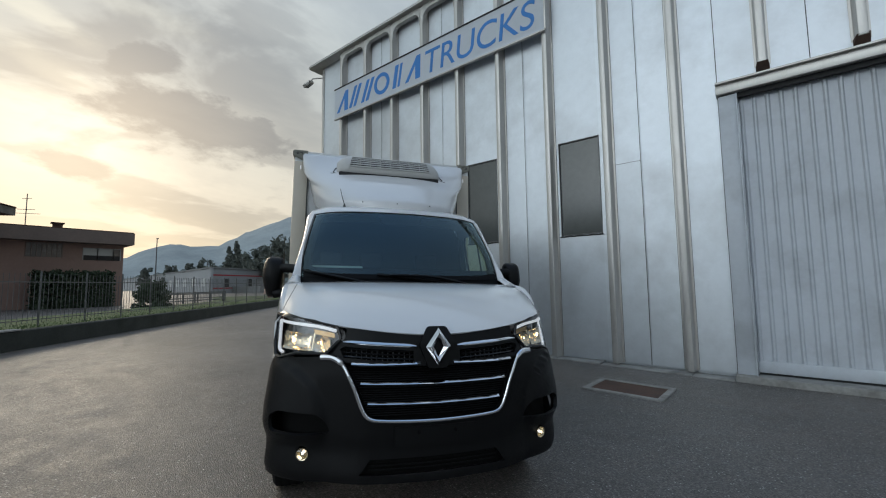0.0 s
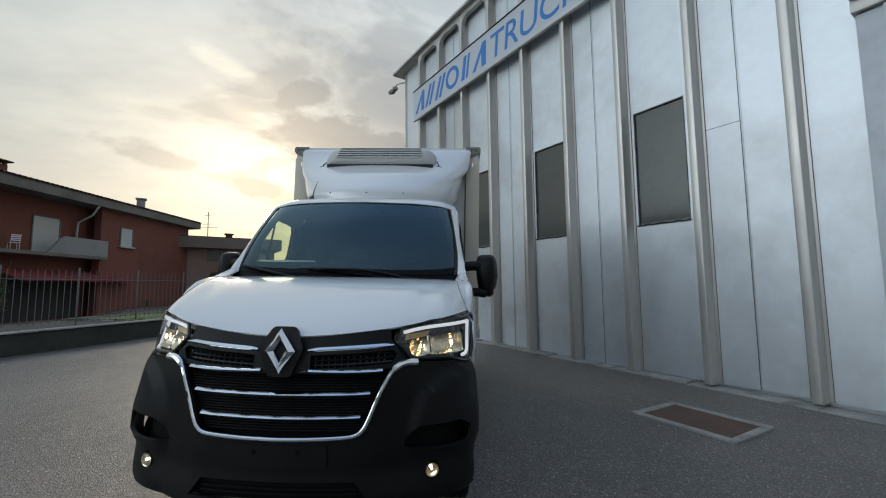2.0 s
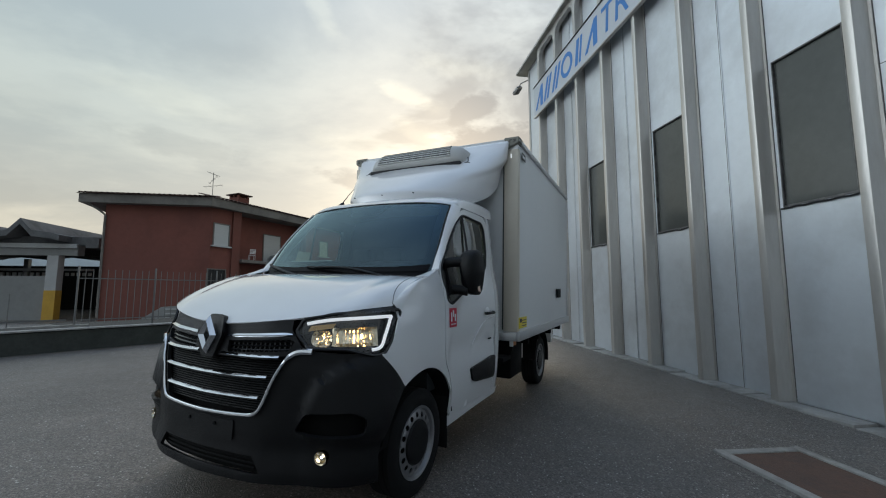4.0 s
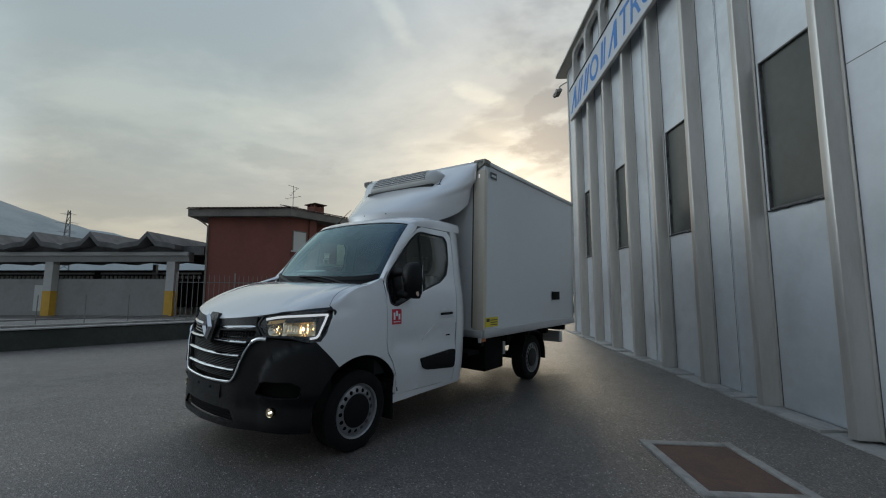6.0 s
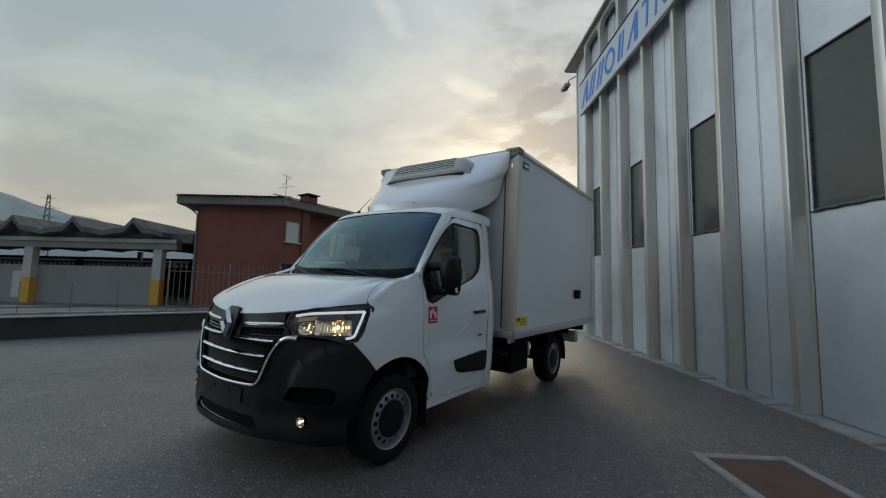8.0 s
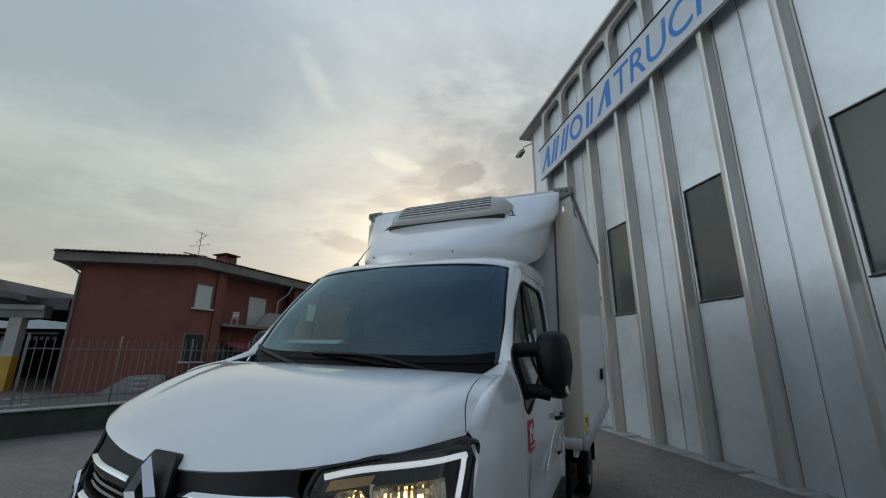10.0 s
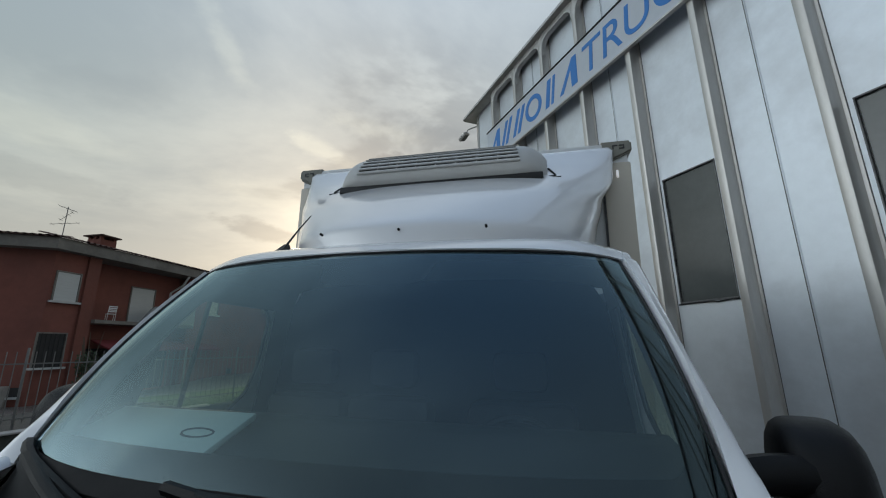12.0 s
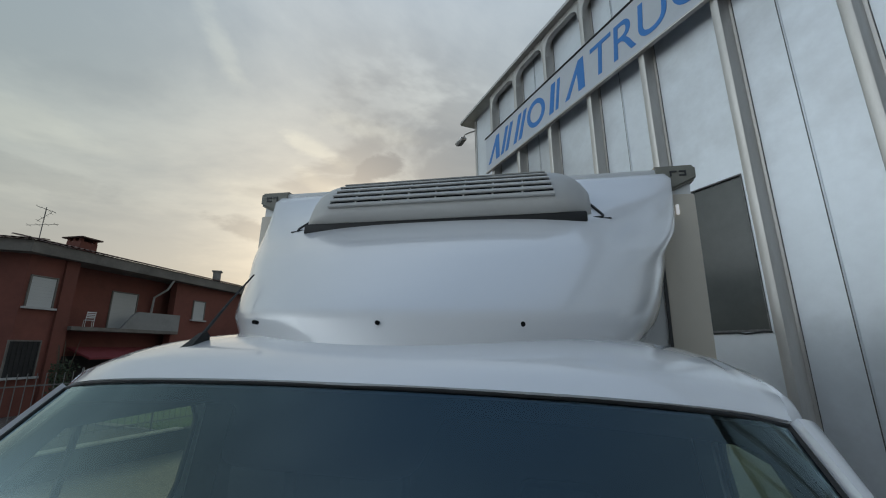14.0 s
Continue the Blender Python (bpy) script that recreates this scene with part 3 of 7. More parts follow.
    for x in (0.29, 1.43, 2.66, 3.9):
        part("rib", rib(x, 5.0 if x < 1 else 4.98, ROOF_Z - 0.12), RIB, hall)
        bm = bmesh.new()
        prism(bm, [(-0.07, RIB_Y), (0.07, RIB_Y), (0.09, WALL_Y - 0.02), (-0.09, WALL_Y - 0.02)], lambda a, b, d: (x + a, b, 4.90 + d + (WALL_Y - b) * 0.45 * (1 - d / 0.1)), 0.1)
        part("rib_end", bm, RUST, hall)

    # rounded heads that join the ribs under the roof edge
    for a, b in zip(RIB_X[::-1], RIB_X[::-1][1:]):
        half, zc = (b - a) / 2 - 0.06, ROOF_Z - 0.12
        arch = [(a + 0.06, zc - 0.5)] + [((a + b) / 2 - (half - 0.02) + 0.24 * (1 - math.cos(t)), zc - 0.34 + 0.24 * math.sin(t)) for t in [i * math.pi / 16 for i in range(9)]]
        right = [(a + b - x, z) for x, z in arch][::-1]
        poly = arch + right + [(b - 0.05, zc + 0.05), (a + 0.05, zc + 0.05)]
        bm = bmesh.new()
        prism(bm, poly, lambda p, q, d: (p, RIB_Y + 0.004 + d, q), 0.12)
        part("rib_head", bm, RIB, hall)
    # roof edge and end wall trim
    bm = bmesh.new()
    prism(bm, [(RIB_Y - 0.09, ROOF_Z - 0.045), (RIB_Y - 0.10, ROOF_Z + 0.015), (RIB_Y - 0.06, ROOF_Z + 0.03), (22.2, ROOF_Z + 0.06), (22.2, ROOF_Z - 0.07), (RIB_Y - 0.05, ROOF_Z - 0.07)], lambda a, b, d: (CORNER_X - 0.46 + d, a, b), 27.0)
    part("roof_edge", bm, RIB, hall)
    for i in range(9):
        x = CORNER_X - 0.45 + i * 1.2
        part("drip_edge", boxed(x, x + 1.16, RIB_Y - 0.112, RIB_Y - 0.094, ROOF_Z - 0.055, ROOF_Z + 0.018), RIB, hall)
    part("corner_post", boxed(CORNER_X - 0.02, CORNER_X + 0.1, WALL_Y - 0.03, WALL_Y + 0.1, 0.0, ROOF_Z - 0.1, bevel=0.01), RIB, hall)
    # footing: broken pale concrete kerb along the wall
    bm = bmesh.new()
    x, rng = CORNER_X - 0.1, random.Random(4)
    while x < -0.4:
        w = rng.uniform(0.8, 1.6)
        x1 = min(x + w, -0.36)
        zt = ground_z((x + x1) / 2, RIB_Y - 0.1) + 0.022 + rng.uniform(-0.006, 0.006)
        box(bm, x, x1 - 0.008, RIB_Y - 0.11 + rng.uniform(-0.02, 0.02), WALL_Y + 0.02, -0.35, zt, bevel=0.012)
        x = x1
    tagged(part("footing", bm, CONCRETE), "cracked pale concrete footing along the hall wall", "footing", kind="structure")
    bm = bmesh.new()
    box(bm, -0.36, 9.0, WALL_Y - 0.32, WALL_Y + 0.1, -0.4, -0.015, bevel=0.01)
    tagged(part("threshold", bm, CONCRETE), "worn concrete threshold under the sliding door", "threshold", kind="structure")


def build_hall_door():
    door = thing("door_1", "closed grey ribbed metal sliding door", "door", kind="structure")
    x0, x1, y = -0.06, 5.1, WALL_Y + 0.03
    part("jamb", boxed(-0.335, -0.10, WALL_Y - 0.14, WALL_Y + 0.1, -0.03, 4.60, bevel=0.008), DOOR_PAINT, door)
    part("jamb_lip", boxed(-0.098, -0.075, WALL_Y - 0.18, WALL_Y + 0.05, -0.02, 4.60, bevel=0.003), DOOR_PAINT, door)
    part("slot", boxed(-0.075, -0.01, WALL_Y + 0.06, WALL_Y + 0.09, 0.0, 4.6), SEAL, door)
    n, xx = 30, x0 + 0.05
    for k in range(n):
        w = (x1 - x0) / n
        bm = bmesh.new()
        a = x0 + k * w
        prism(bm, [(a, y), (a + 0.022, y - 0.024), (a + 0.044, y - 0.024), (a + 0.066, y), (a + w, y + 0.0), (a + w, y + 0.03), (a, y + 0.03)], lambda p, q, d: (p, q, 0.2 + d), 4.34)
        part("door_panel", bm, DOOR_PAINT, door)
    part("bottom_band", boxed(x0, x1, y - 0.035, y + 0.03, 0.02, 0.2, bevel=0.006), DOOR_PAINT, door)
    part("bottom_gap", boxed(x0, x1, y - 0.01, y + 0.03, -0.03, 0.018), SEAL, door)
    part("track_cover", boxed(-0.36, 6.4, WALL_Y - 0.20, WALL_Y - 0.002, 4.62, 4.80, bevel=0.006), RIB, door)
    part("track_lip", boxed(-0.36, 6.4, WALL_Y - 0.26, WALL_Y - 0.19, 4.78, 4.815, bevel=0.004), RIB, door)
    part("track", boxed(-0.33, 6.4, WALL_Y - 0.10, WALL_Y - 0.03, 4.54, 4.62), SEAL, door)


def build_sign():
    sign = thing("hall_sign", "long pale sign board with large blue lettering on the hall", "sign")
    x0, x1, z0, z1, y = SIGN_X0, SIGN_X1, SIGN_Z0, SIGN_Z1, RIB_Y - 0.03
    part("board", boxed(x0, x1, y - 0.03, y + 0.02, z0, z1), SIGN_WHITE, sign)
    part("bottom_rail", boxed(x0 - 0.02, x1 + 0.02, y - 0.05, y + 0.03, z0 - 0.035, z0 - 0.002, bevel=0.004), RIB, sign)
    part("top_rail", boxed(x0 - 0.02, x1 + 0.02, y - 0.05, y + 0.03, z1 + 0.002, z1 + 0.035, bevel=0.004), SEAL, sign)
    part("end_rail", boxed(x1 + 0.003, x1 + 0.04, y - 0.05, y + 0.03, z0, z1, bevel=0.004), RIB, sign)
    # a firm's name, kept as plain slanted shapes
    h0, h1, sl = z0 + 0.16, z1 - 0.17, 0.13
    flat = lambda a, b, d: (a, y - 0.031 - d, b)
    x = x0 + 0.12

    def blade(bm, a, w, f0=0.0, f1=1.0, skew=1.0):
        """A slanted bar of width w from the height share f0 to f1."""
        z = lambda f: h0 + (h1 - h0) * f
        prism(bm, [(a + sl * skew * f0, z(f0)), (a + w + sl * skew * f0, z(f0)), (a + w + sl * skew * f1, z(f1)), (a + sl * skew * f1, z(f1))], flat, 0.006)

    for kind, w in (("wedge", 0.62), ("zig", 0.60), ("zig", 0.60), ("ring", 0.80), ("foot", 0.56), ("wedge", 0.66)):
        bm = bmesh.new()
        if kind == "wedge":
            prism(bm, [(x, h0), (x + 0.13, h0), (x + 0.40, h0 + 0.62 * (h1 - h0)), (x + 0.40, h0), (x + 0.58, h0), (x + 0.60, h1), (x + 0.46, h1)], flat, 0.006)
        elif kind == "zig":
            blade(bm, x + 0.02, 0.13, skew=2.2)
            blade(bm, x + 0.24, 0.13, skew=2.2)
        elif kind == "ring":
            n = 28
            o = [(x + 0.38 + 0.34 * math.cos(k * 2 * math.pi / n), (h0 + h1) / 2 + 0.5 * (h1 - h0) * math.sin(k * 2 * math.pi / n)) for k in range(n)]
            i = [(x + 0.38 + 0.22 * math.cos(k * 2 * math.pi / n), (h0 + h1) / 2 + 0.33 * (h1 - h0) * math.sin(k * 2 * math.pi / n)) for k in range(n)]
            for k in range(n):
                prism(bm, [o[k], o[(k + 1) % n], i[(k + 1) % n], i[k]], flat, 0.006)
        else:
            blade(bm, x + 0.04, 0.14)
            blade(bm, x + 0.25, 0.09)
        part("block", bm, SIGN_BLUE, sign)
        x += w
    # the readable common word
    cu = bpy.data.curves.new("word", "FONT")
    cu.body, cu.size, cu.shear, cu.extrude, cu.space_character = "TRUCKS", 0.96, 0.12, 0.004, 0.98
    cu.materials.append(SIGN_BLUE)
    tmp = bpy.data.objects.new("word_curve", cu)
    scene.collection.objects.link(tmp)
    dg = bpy.context.evaluated_depsgraph_get()
    me = bpy.data.meshes.new_from_object(tmp.evaluated_get(dg))
    scene.collection.objects.unlink(tmp)
    bpy.data.objects.remove(tmp)
    xs = [v.co.x for v in me.vertices]
    wid = max(xs) - min(xs)
    want = x1 - 0.2 - (x + 0.12)
    for v in me.vertices:
        v.co = Vector((x + 0.12 + (v.co.x - min(xs)) * want / wid, y - 0.034 - v.co.z, h0 + v.co.y))
    ob = new("word", me)
    ob.parent = sign


def build_floodlight():
    fl = thing("floodlight", "small grey floodlight on a bracket at the hall corner", "lamp", pose(CORNER_X, 8.3, 8.98))
    part("bracket", tubed([(0, 0.1, 0), (-0.25, 0.02, 0.05), (-0.42, -0.05, 0.06), (-0.5, -0.06, -0.02)], 0.022, 6), RIB, fl)
    part("arm", tubed([(-0.5, -0.06, -0.02), (-0.7, -0.1, 0.0)], 0.018, 6), RIB, fl)
    part("housing", boxed(-0.17, 0.17, -0.13, 0.13, -0.06, 0.06, bevel=0.02, m=pose(-0.62, -0.1, -0.1, 25, -20, 10)), RIB, fl)
    part("glass", boxed(-0.14, 0.14, -0.1, 0.1, -0.07, -0.061, m=pose(-0.62, -0.1, -0.1, 25, -20, 10)), DARK_GLASS, fl)


def build_hatch():
    ht = thing("drain_hatch", "rusty steel pit cover in a pale concrete frame", "hatch", pose(-1.53, 6.47, ground_z(-1.53, 6.47) + 0.006, -1.14, 0.81, -1))
    a, b, w = 0.445, 0.345, 0.085
    part("cover", boxed(-a + 0.004, a - 0.004, -b + 0.004, b - 0.004, -0.05, 0.004), RUST, ht)
    rng = random.Random(2)
    for x0, x1, y0, y1 in ((-a - w, a + w, -b - w, -b), (-a - w, a + w, b, b + w), (-a - w, -a, -b, b), (a, a + w, -b, b)):
        part("frame_bar", boxed(x0, x1, y0, y1, -0.06, 0.014 + rng.uniform(0, 0.004), bevel=0.008), CONCRETE, ht)


build_hall()
build_hall_door()
build_sign()
build_floodlight()
build_hatch()


# ---- the van ----
# local axes of the van: x ahead, y to its left, z up
VAN = Matrix.Translation((TRUCK_X, TRUCK_Y, 0.02)) @ pose(0, 0, 0, 0, 0, HEADING) @ pose(0, 0, 0, -1.4)
HALF_W = [(0.25, 0.985), (0.40, 1.005), (0.60, 1.03), (0.95, 1.04), (1.20, 1.035), (1.40, 1.016), (1.55, 0.985), (1.82, 0.950), (2.05, 0.918), (2.13, 0.900), (2.20, 0.868)]
# how far the upper cab narrows towards the windscreen
NARROW = [(1.36, 0.0), (1.45, 0.012), (1.55, 0.028), (1.64, 0.040), (1.82, 0.056), (2.05, 0.046), (2.13, 0.040), (2.20, 0.03)]
W_CURVE = curve(HALF_W, 6)
PLAN = curve([(0.205, 0.0), (0.195, 0.2), (0.170, 0.42), (0.108, 0.60), (0.032, 0.74), (-0.062, 0.87), (-0.172, 0.965), (-0.30, 1.012), (-0.45, 1.033), (-0.66, 1.04)], 8)
PLAN_S = [0.0]
for _p, _q in zip(PLAN, PLAN[1:]):
    PLAN_S.append(PLAN_S[-1] + math.dist(_p, _q))
BACK = [(0.26, 0.035), (0.34, 0.0), (0.60, 0.008), (0.90, 0.012), (1.05, 0.03), (1.15, 0.062), (1.26, 0.09)]


def side_v(u, z):
    w = lerp_table(z, W_CURVE)
    k = max(0.0, min(1.0, (u + 1.98) / 0.80))
    w -= lerp_table(z, NARROW) * k * k * (3 - 2 * k)
    if u > -0.62:
        w -= 0.30 * (u + 0.62) ** 2 + (0.12 * (u + 0.62) if z > 1.22 else 0.0)
    return w


def side_at(sign, lift=0.0):
    return lambda u, z: (u, sign * (side_v(u, z) + lift), z)


def front_at(lift=0.0, deep=None):
    """A point of the nose: s runs round it from the middle, positive to the left."""
    def fn(s, z):
        a = min(abs(s), PLAN_S[-1] - 1e-4)
        k = max(i for i, q in enumerate(PLAN_S) if q <= a)
        k = min(k, len(PLAN) - 2)
        p, q = Vector(PLAN[k]), Vector(PLAN[k + 1])
        d = (q - p).normalized()
        c = p + d * (a - PLAN_S[k])
        n = Vector((-d.y, d.x)) * -1
        if n.x < 0 and n.y < 0:
            n = -n
        o = lift - lerp_table(z, BACK) * lerp_table(a, [(0.70, 1.0), (1.25, 0.40)]) + (deep(s, z) if deep else 0.0)
        o += 0.055 * max(0.0, 1 - ((a - 1.0) / 0.32) ** 2) * lerp_table(z, [(0.25, 0.75), (0.45, 1.0), (0.70, 0.8), (0.95, 0.0)])
        c = c + Vector((abs(n.x), abs(n.y))) * o
        return (c.x, math.copysign(c.y, s) if s else 0.0, z)
    return fn


def s_of_v(v):
    """Where the nose line passes the half width v."""
    for k in range(len(PLAN) - 1):
        if PLAN[k][1] <= v <= PLAN[k + 1][1]:
            t = (v - PLAN[k][1]) / (PLAN[k + 1][1] - PLAN[k][1])
            return PLAN_S[k] + t * (PLAN_S[k + 1] - PLAN_S[k])
    return PLAN_S[-1]


def s_of_u(u):
    for k in range(len(PLAN) - 1):
        if PLAN[k][0] >= u >= PLAN[k + 1][0]:
            t = (PLAN[k][0] - u) / (PLAN[k][0] - PLAN[k + 1][0])
            return PLAN_S[k] + t * (PLAN_S[k + 1] - PLAN_S[k])
    return PLAN_S[-1]


WHEEL_F, WHEEL_R, WHEEL_Z = -0.68, -4.365, 0.345
S_ARCH = s_of_u(-0.44)


def arch(u0, z0, r, a0, a1, n=14):
    return [(u0 + r * math.cos(radians(a0 + (a1 - a0) * k / n)), z0 + r * math.sin(radians(a0 + (a1 - a0) * k / n))) for k in range(n + 1)]


# hood edge: front line as seen from above and its height
HOOD_F = [(0.0, 0.150, 1.150), (0.11, 0.148, 1.150), (0.30, 0.125, 1.163), (0.50, 0.075, 1.185), (0.62, 0.030, 1.203), (0.76, -0.055, 1.230), (0.88, -0.165, 1.253), (0.965, -0.345, 1.270)]
HOOD_R = [(0.0, -0.70, 1.479), (0.40, -0.715, 1.479), (0.75, -0.745, 1.473), (0.965, -0.780, 1.466)]


def hood_point(v, t):
    a = abs(v)
    uf, zf = (even(a, [(p[0], p[k]) for p in HOOD_F]) for k in (1, 2))
    ur, zr = (even(a, [(p[0], p[k]) for p in HOOD_R]) for k in (1, 2))
    u = uf + (ur - uf) * t
    bulge = math.sin(math.pi / 2 * t) ** 0.82
    z = zf + (zr - zf) * (0.82 * bulge + 0.18 * t)
    # a soft valley runs back beside each wing
    z -= 0.010 * math.exp(-((a - (0.66 + 0.14 * t)) / 0.07) ** 2) * min(1, 3 * t) * min(1, 2.5 * (1 - t))
    return (u, v, z)


GLASS_B = [(0.0, -0.84, 1.495), (0.45, -0.865, 1.495), (0.75, -0.913, 1.50), (0.86, -0.947, 1.507), (0.915, -0.985, 1.512)]
GLASS_T = [(0.0, -1.385, 2.185), (0.45, -1.405, 2.178), (0.66, -1.428, 2.165), (0.77, -1.450, 2.152), (0.825, -1.472, 2.140)]


def even(x, table):
    """A smooth reading of a table whose curve is level at its start."""
    x = abs(x)
    for i in range(len(table) - 1):
        if x <= table[i + 1][0] or i == len(table) - 2:
            p0 = table[i - 1] if i else (-table[1][0], table[1][1])
            p1, p2 = table[i], table[i + 1]
            p3 = table[i + 2] if i + 2 < len(table) else (2 * p2[0] - p1[0], 2 * p2[1] - p1[1])
            h = p2[0] - p1[0]
            t = min(1.0, (x - p1[0]) / h)
            m1, m2 = (p2[1] - p0[1]) / (p2[0] - p0[0]) * h, (p3[1] - p1[1]) / (p3[0] - p1[0]) * h
            return (2 * t ** 3 - 3 * t * t + 1) * p1[1] + (t ** 3 - 2 * t * t + t) * m1 + (3 * t * t - 2 * t ** 3) * p2[1] + (t ** 3 - t * t) * m2


SCREEN_W = curve([(0.0, 0.905), (0.06, 0.908), (0.15, 0.904), (0.3, 0.895), (0.5, 0.877), (1.0, 0.825)], 8)
ROOF_C = curve([(-2.32, 2.300), (-2.0, 2.315), (-1.7, 2.296), (-1.5, 2.248), (-1.385, 2.195)], 8)
ROOF_E = curve([(-2.33, 2.235), (-2.05, 2.245), (-1.8, 2.236), (-1.62, 2.208), (-1.53, 2.182), (-1.47, 2.152)], 8)
ROOF_W = curve([(1.46, 0.828), (1.6, 0.852), (2.0, 0.876), (2.4, 0.882)], 8)
ROOF_F = curve([(0, -1.372), (0.45, -1.392), (0.66, -1.420), (0.78, -1.452), (0.828, -1.475)], 8)


def screen_point(s, t, lift=0.0):
    """The windscreen: s from -1 to 1 across, t from 0 below to 1 above."""
    a = abs(s)
    pb = [even(a * 0.915, [(p[0], p[k]) for p in GLASS_B]) for k in (1, 2)]
    pt = [even(a * 0.825, [(p[0], p[k]) for p in GLASS_T]) for k in (1, 2)]
    v = s * lerp_table(t, SCREEN_W)
    bow = 0.035 * math.sin(math.pi * t)
    return (pb[0] + (pt[0] - pb[0]) * t + bow * 0.75 + lift * 0.78, v, pb[1] + (pt[1] - pb[1]) * t + bow * 0.65 + lift * 0.62)


def roof_half(u):
    return lerp_table(-u, ROOF_W)


def roof_z(u, v):
    c = lerp_table(u, ROOF_C)
    edge = lerp_table(u, ROOF_E)
    a = min(1.0, abs(v) / roof_half(u))
    return c - 0.02 * a ** 2 - max(0.0, c - 0.02 - edge) * a ** 7


def cant_rail(sgn, u, b):
    """The rounded shoulder between the door top, b = 0, and the roof, b = 1."""
    t = b * math.pi / 2
    s0, r, ze = side_v(u, 2.13), roof_half(u), roof_z(u, roof_half(u))
    return (u, sgn * (r + (s0 - r) * math.cos(t) ** 0.8), 2.13 + (ze - 2.13) * math.sin(t) ** 0.9)


def build_van():
    van = thing("delivery_van", "white refrigerated box van with black plastic bumper and lit headlamps", "van", VAN)
    P = lambda name, bm, mat, label="", parent=None, **k: part(name, bm, mat, parent or van, label, **k)

    # dark inner structure that fills the gaps between panels
    bm = bmesh.new()
    box(bm, -2.26, -1.14, -0.93, 0.93, 0.34, 1.12)
    box(bm, -1.12, -0.2, -0.55, 0.55, 0.40, 1.06)
    box(bm, -0.22, 0.02, -0.6, 0.6, 0.42, 1.0)
    P("inner_body", bm, UNDER)

    # nose: black bumper with the upper grille panel
    g_top, g_bot = s_of_v(0.66), s_of_v(0.415)
    surround = curve([(s_of_v(0.70), 1.012), (s_of_v(0.635), 1.012), (s_of_v(0.585), 0.985), (s_of_v(0.545), 0.93), (s_of_v(0.50), 0.84), (s_of_v(0.465), 0.75), (s_of_v(0.435), 0.69), (s_of_v(0.395), 0.660), (s_of_v(0.32), 0.650), (s_of_v(0.16), 0.643), (0.0, 0.641)], 4)
    lower_hole = [(a - 0.01, b + 0.0) for a, b in surround if a < s_of_v(0.62)]
    half_hole = [(0.0, 0.962)] + [(s_of_v(0.20), 0.962), (s_of_v(0.40), 0.972), (s_of_v(0.575), 0.985)] + lower_hole[2:]
    hole1 = half_hole + mirrored(half_hole)[1:-1]
    up_l = [(s_of_v(0.150), 0.985), (s_of_v(0.150), 1.052), (s_of_v(0.575), 1.078), (s_of_v(0.60), 1.062), (s_of_v(0.575), 1.012), (s_of_v(0.40), 0.998)]
    slot_l = rounded([(s_of_u(0.095), 0.575), (s_of_u(0.065), 0.685), (s_of_u(-0.08), 0.695), (s_of_u(-0.135), 0.655), (s_of_u(-0.125), 0.565), (s_of_u(0.0), 0.560)], 0.03)
    intake = [(-s_of_v(0.46), 0.345), (-s_of_v(0.40), 0.430), (s_of_v(0.40), 0.430), (s_of_v(0.46), 0.345)]
    fog_c = (s_of_v(0.775), 0.452)
    fog_hole = [(fog_c[0] + 0.037 * math.cos(k * math.pi / 8), fog_c[1] + 0.042 * math.sin(k * math.pi / 8)) for k in range(16)]
    edge_l = [(0.0, 1.146), (s_of_v(0.11), 1.146), (s_of_v(0.30), 1.158), (s_of_v(0.50), 1.180), (s_of_v(0.575), 1.190), (s_of_v(0.575), 1.13), (s_of_v(0.655), 1.018), (s_of_v(0.80), 1.003), (s_of_u(-0.215), 0.990), (S_ARCH, 0.755)]
    arch_l = [(s_of_u(min(-0.2, u)) if u < -0.2 else s_of_u(u), z) for u, z in arch(WHEEL_F, WHEEL_Z, 0.492, 57, 10, 10) if u < 0.1]
    low_l = [(s_of_u(-0.20), 0.315), (s_of_v(0.90), 0.305), (s_of_v(0.60), 0.298), (0.0, 0.295)]
    half = edge_l + arch_l + low_l
    outline = half + mirrored(half)[1:-1]

    def dent(s, z):
        a = abs(s)
        d = -0.012 * math.exp(-((z - 0.47) / 0.07) ** 2) * (1 if a > 0.5 else 0.6)
        d += 0.03 * math.exp(-((z - 0.30) / 0.03) ** 2) * (1 - min(1, a / 1.15))
        # raised cheek with a crease that sweeps from the lamp to the slot
        lim = lerp_table(z, [(0.50, 0.72), (0.60, 0.66), (0.72, 0.68), (0.84, 0.74), (0.92, 0.86), (0.98, 1.05)])
        k = max(0.0, min(1.0, (a - lim) / 0.04))
        d += 0.030 * k * k * (3 - 2 * k) * lerp_table(z, [(0.50, 0.0), (0.58, 1.0), (0.95, 1.0), (1.0, 0.4)]) * lerp_table(a, [(1.05, 1.0), (1.35, 0.0)])
        return d

    bm = sheeted(outline, front_at(0.0, dent), 0.028, holes=[hole1, up_l, mirrored(up_l), slot_l, mirrored(slot_l), intake, fog_hole, mirrored(fog_hole)])
    bumper = P("bumper", bm, BLACK, "matt black grained plastic bumper", thick=0.02)
    P("bumper_lip", gridded(40, 3, lambda a, b: front_at(-0.02 + 0.026 * math.sin(b * math.pi), None)((a * 2 - 1) * s_of_u(-0.20), 0.278 + 0.045 * b)), BLACK, parent=bumper)
    # recesses behind the holes
    P("grille_back", sheeted([(-0.72, 0.62), (0.72, 0.62), (0.72, 1.10), (-0.72, 1.10)], front_at(-0.065), 0.08), UNDER)
    P("intake_back", sheeted([(-0.6, 0.33), (0.6, 0.33), (0.6, 0.45), (-0.6, 0.45)], front_at(-0.04), 0.1), UNDER)
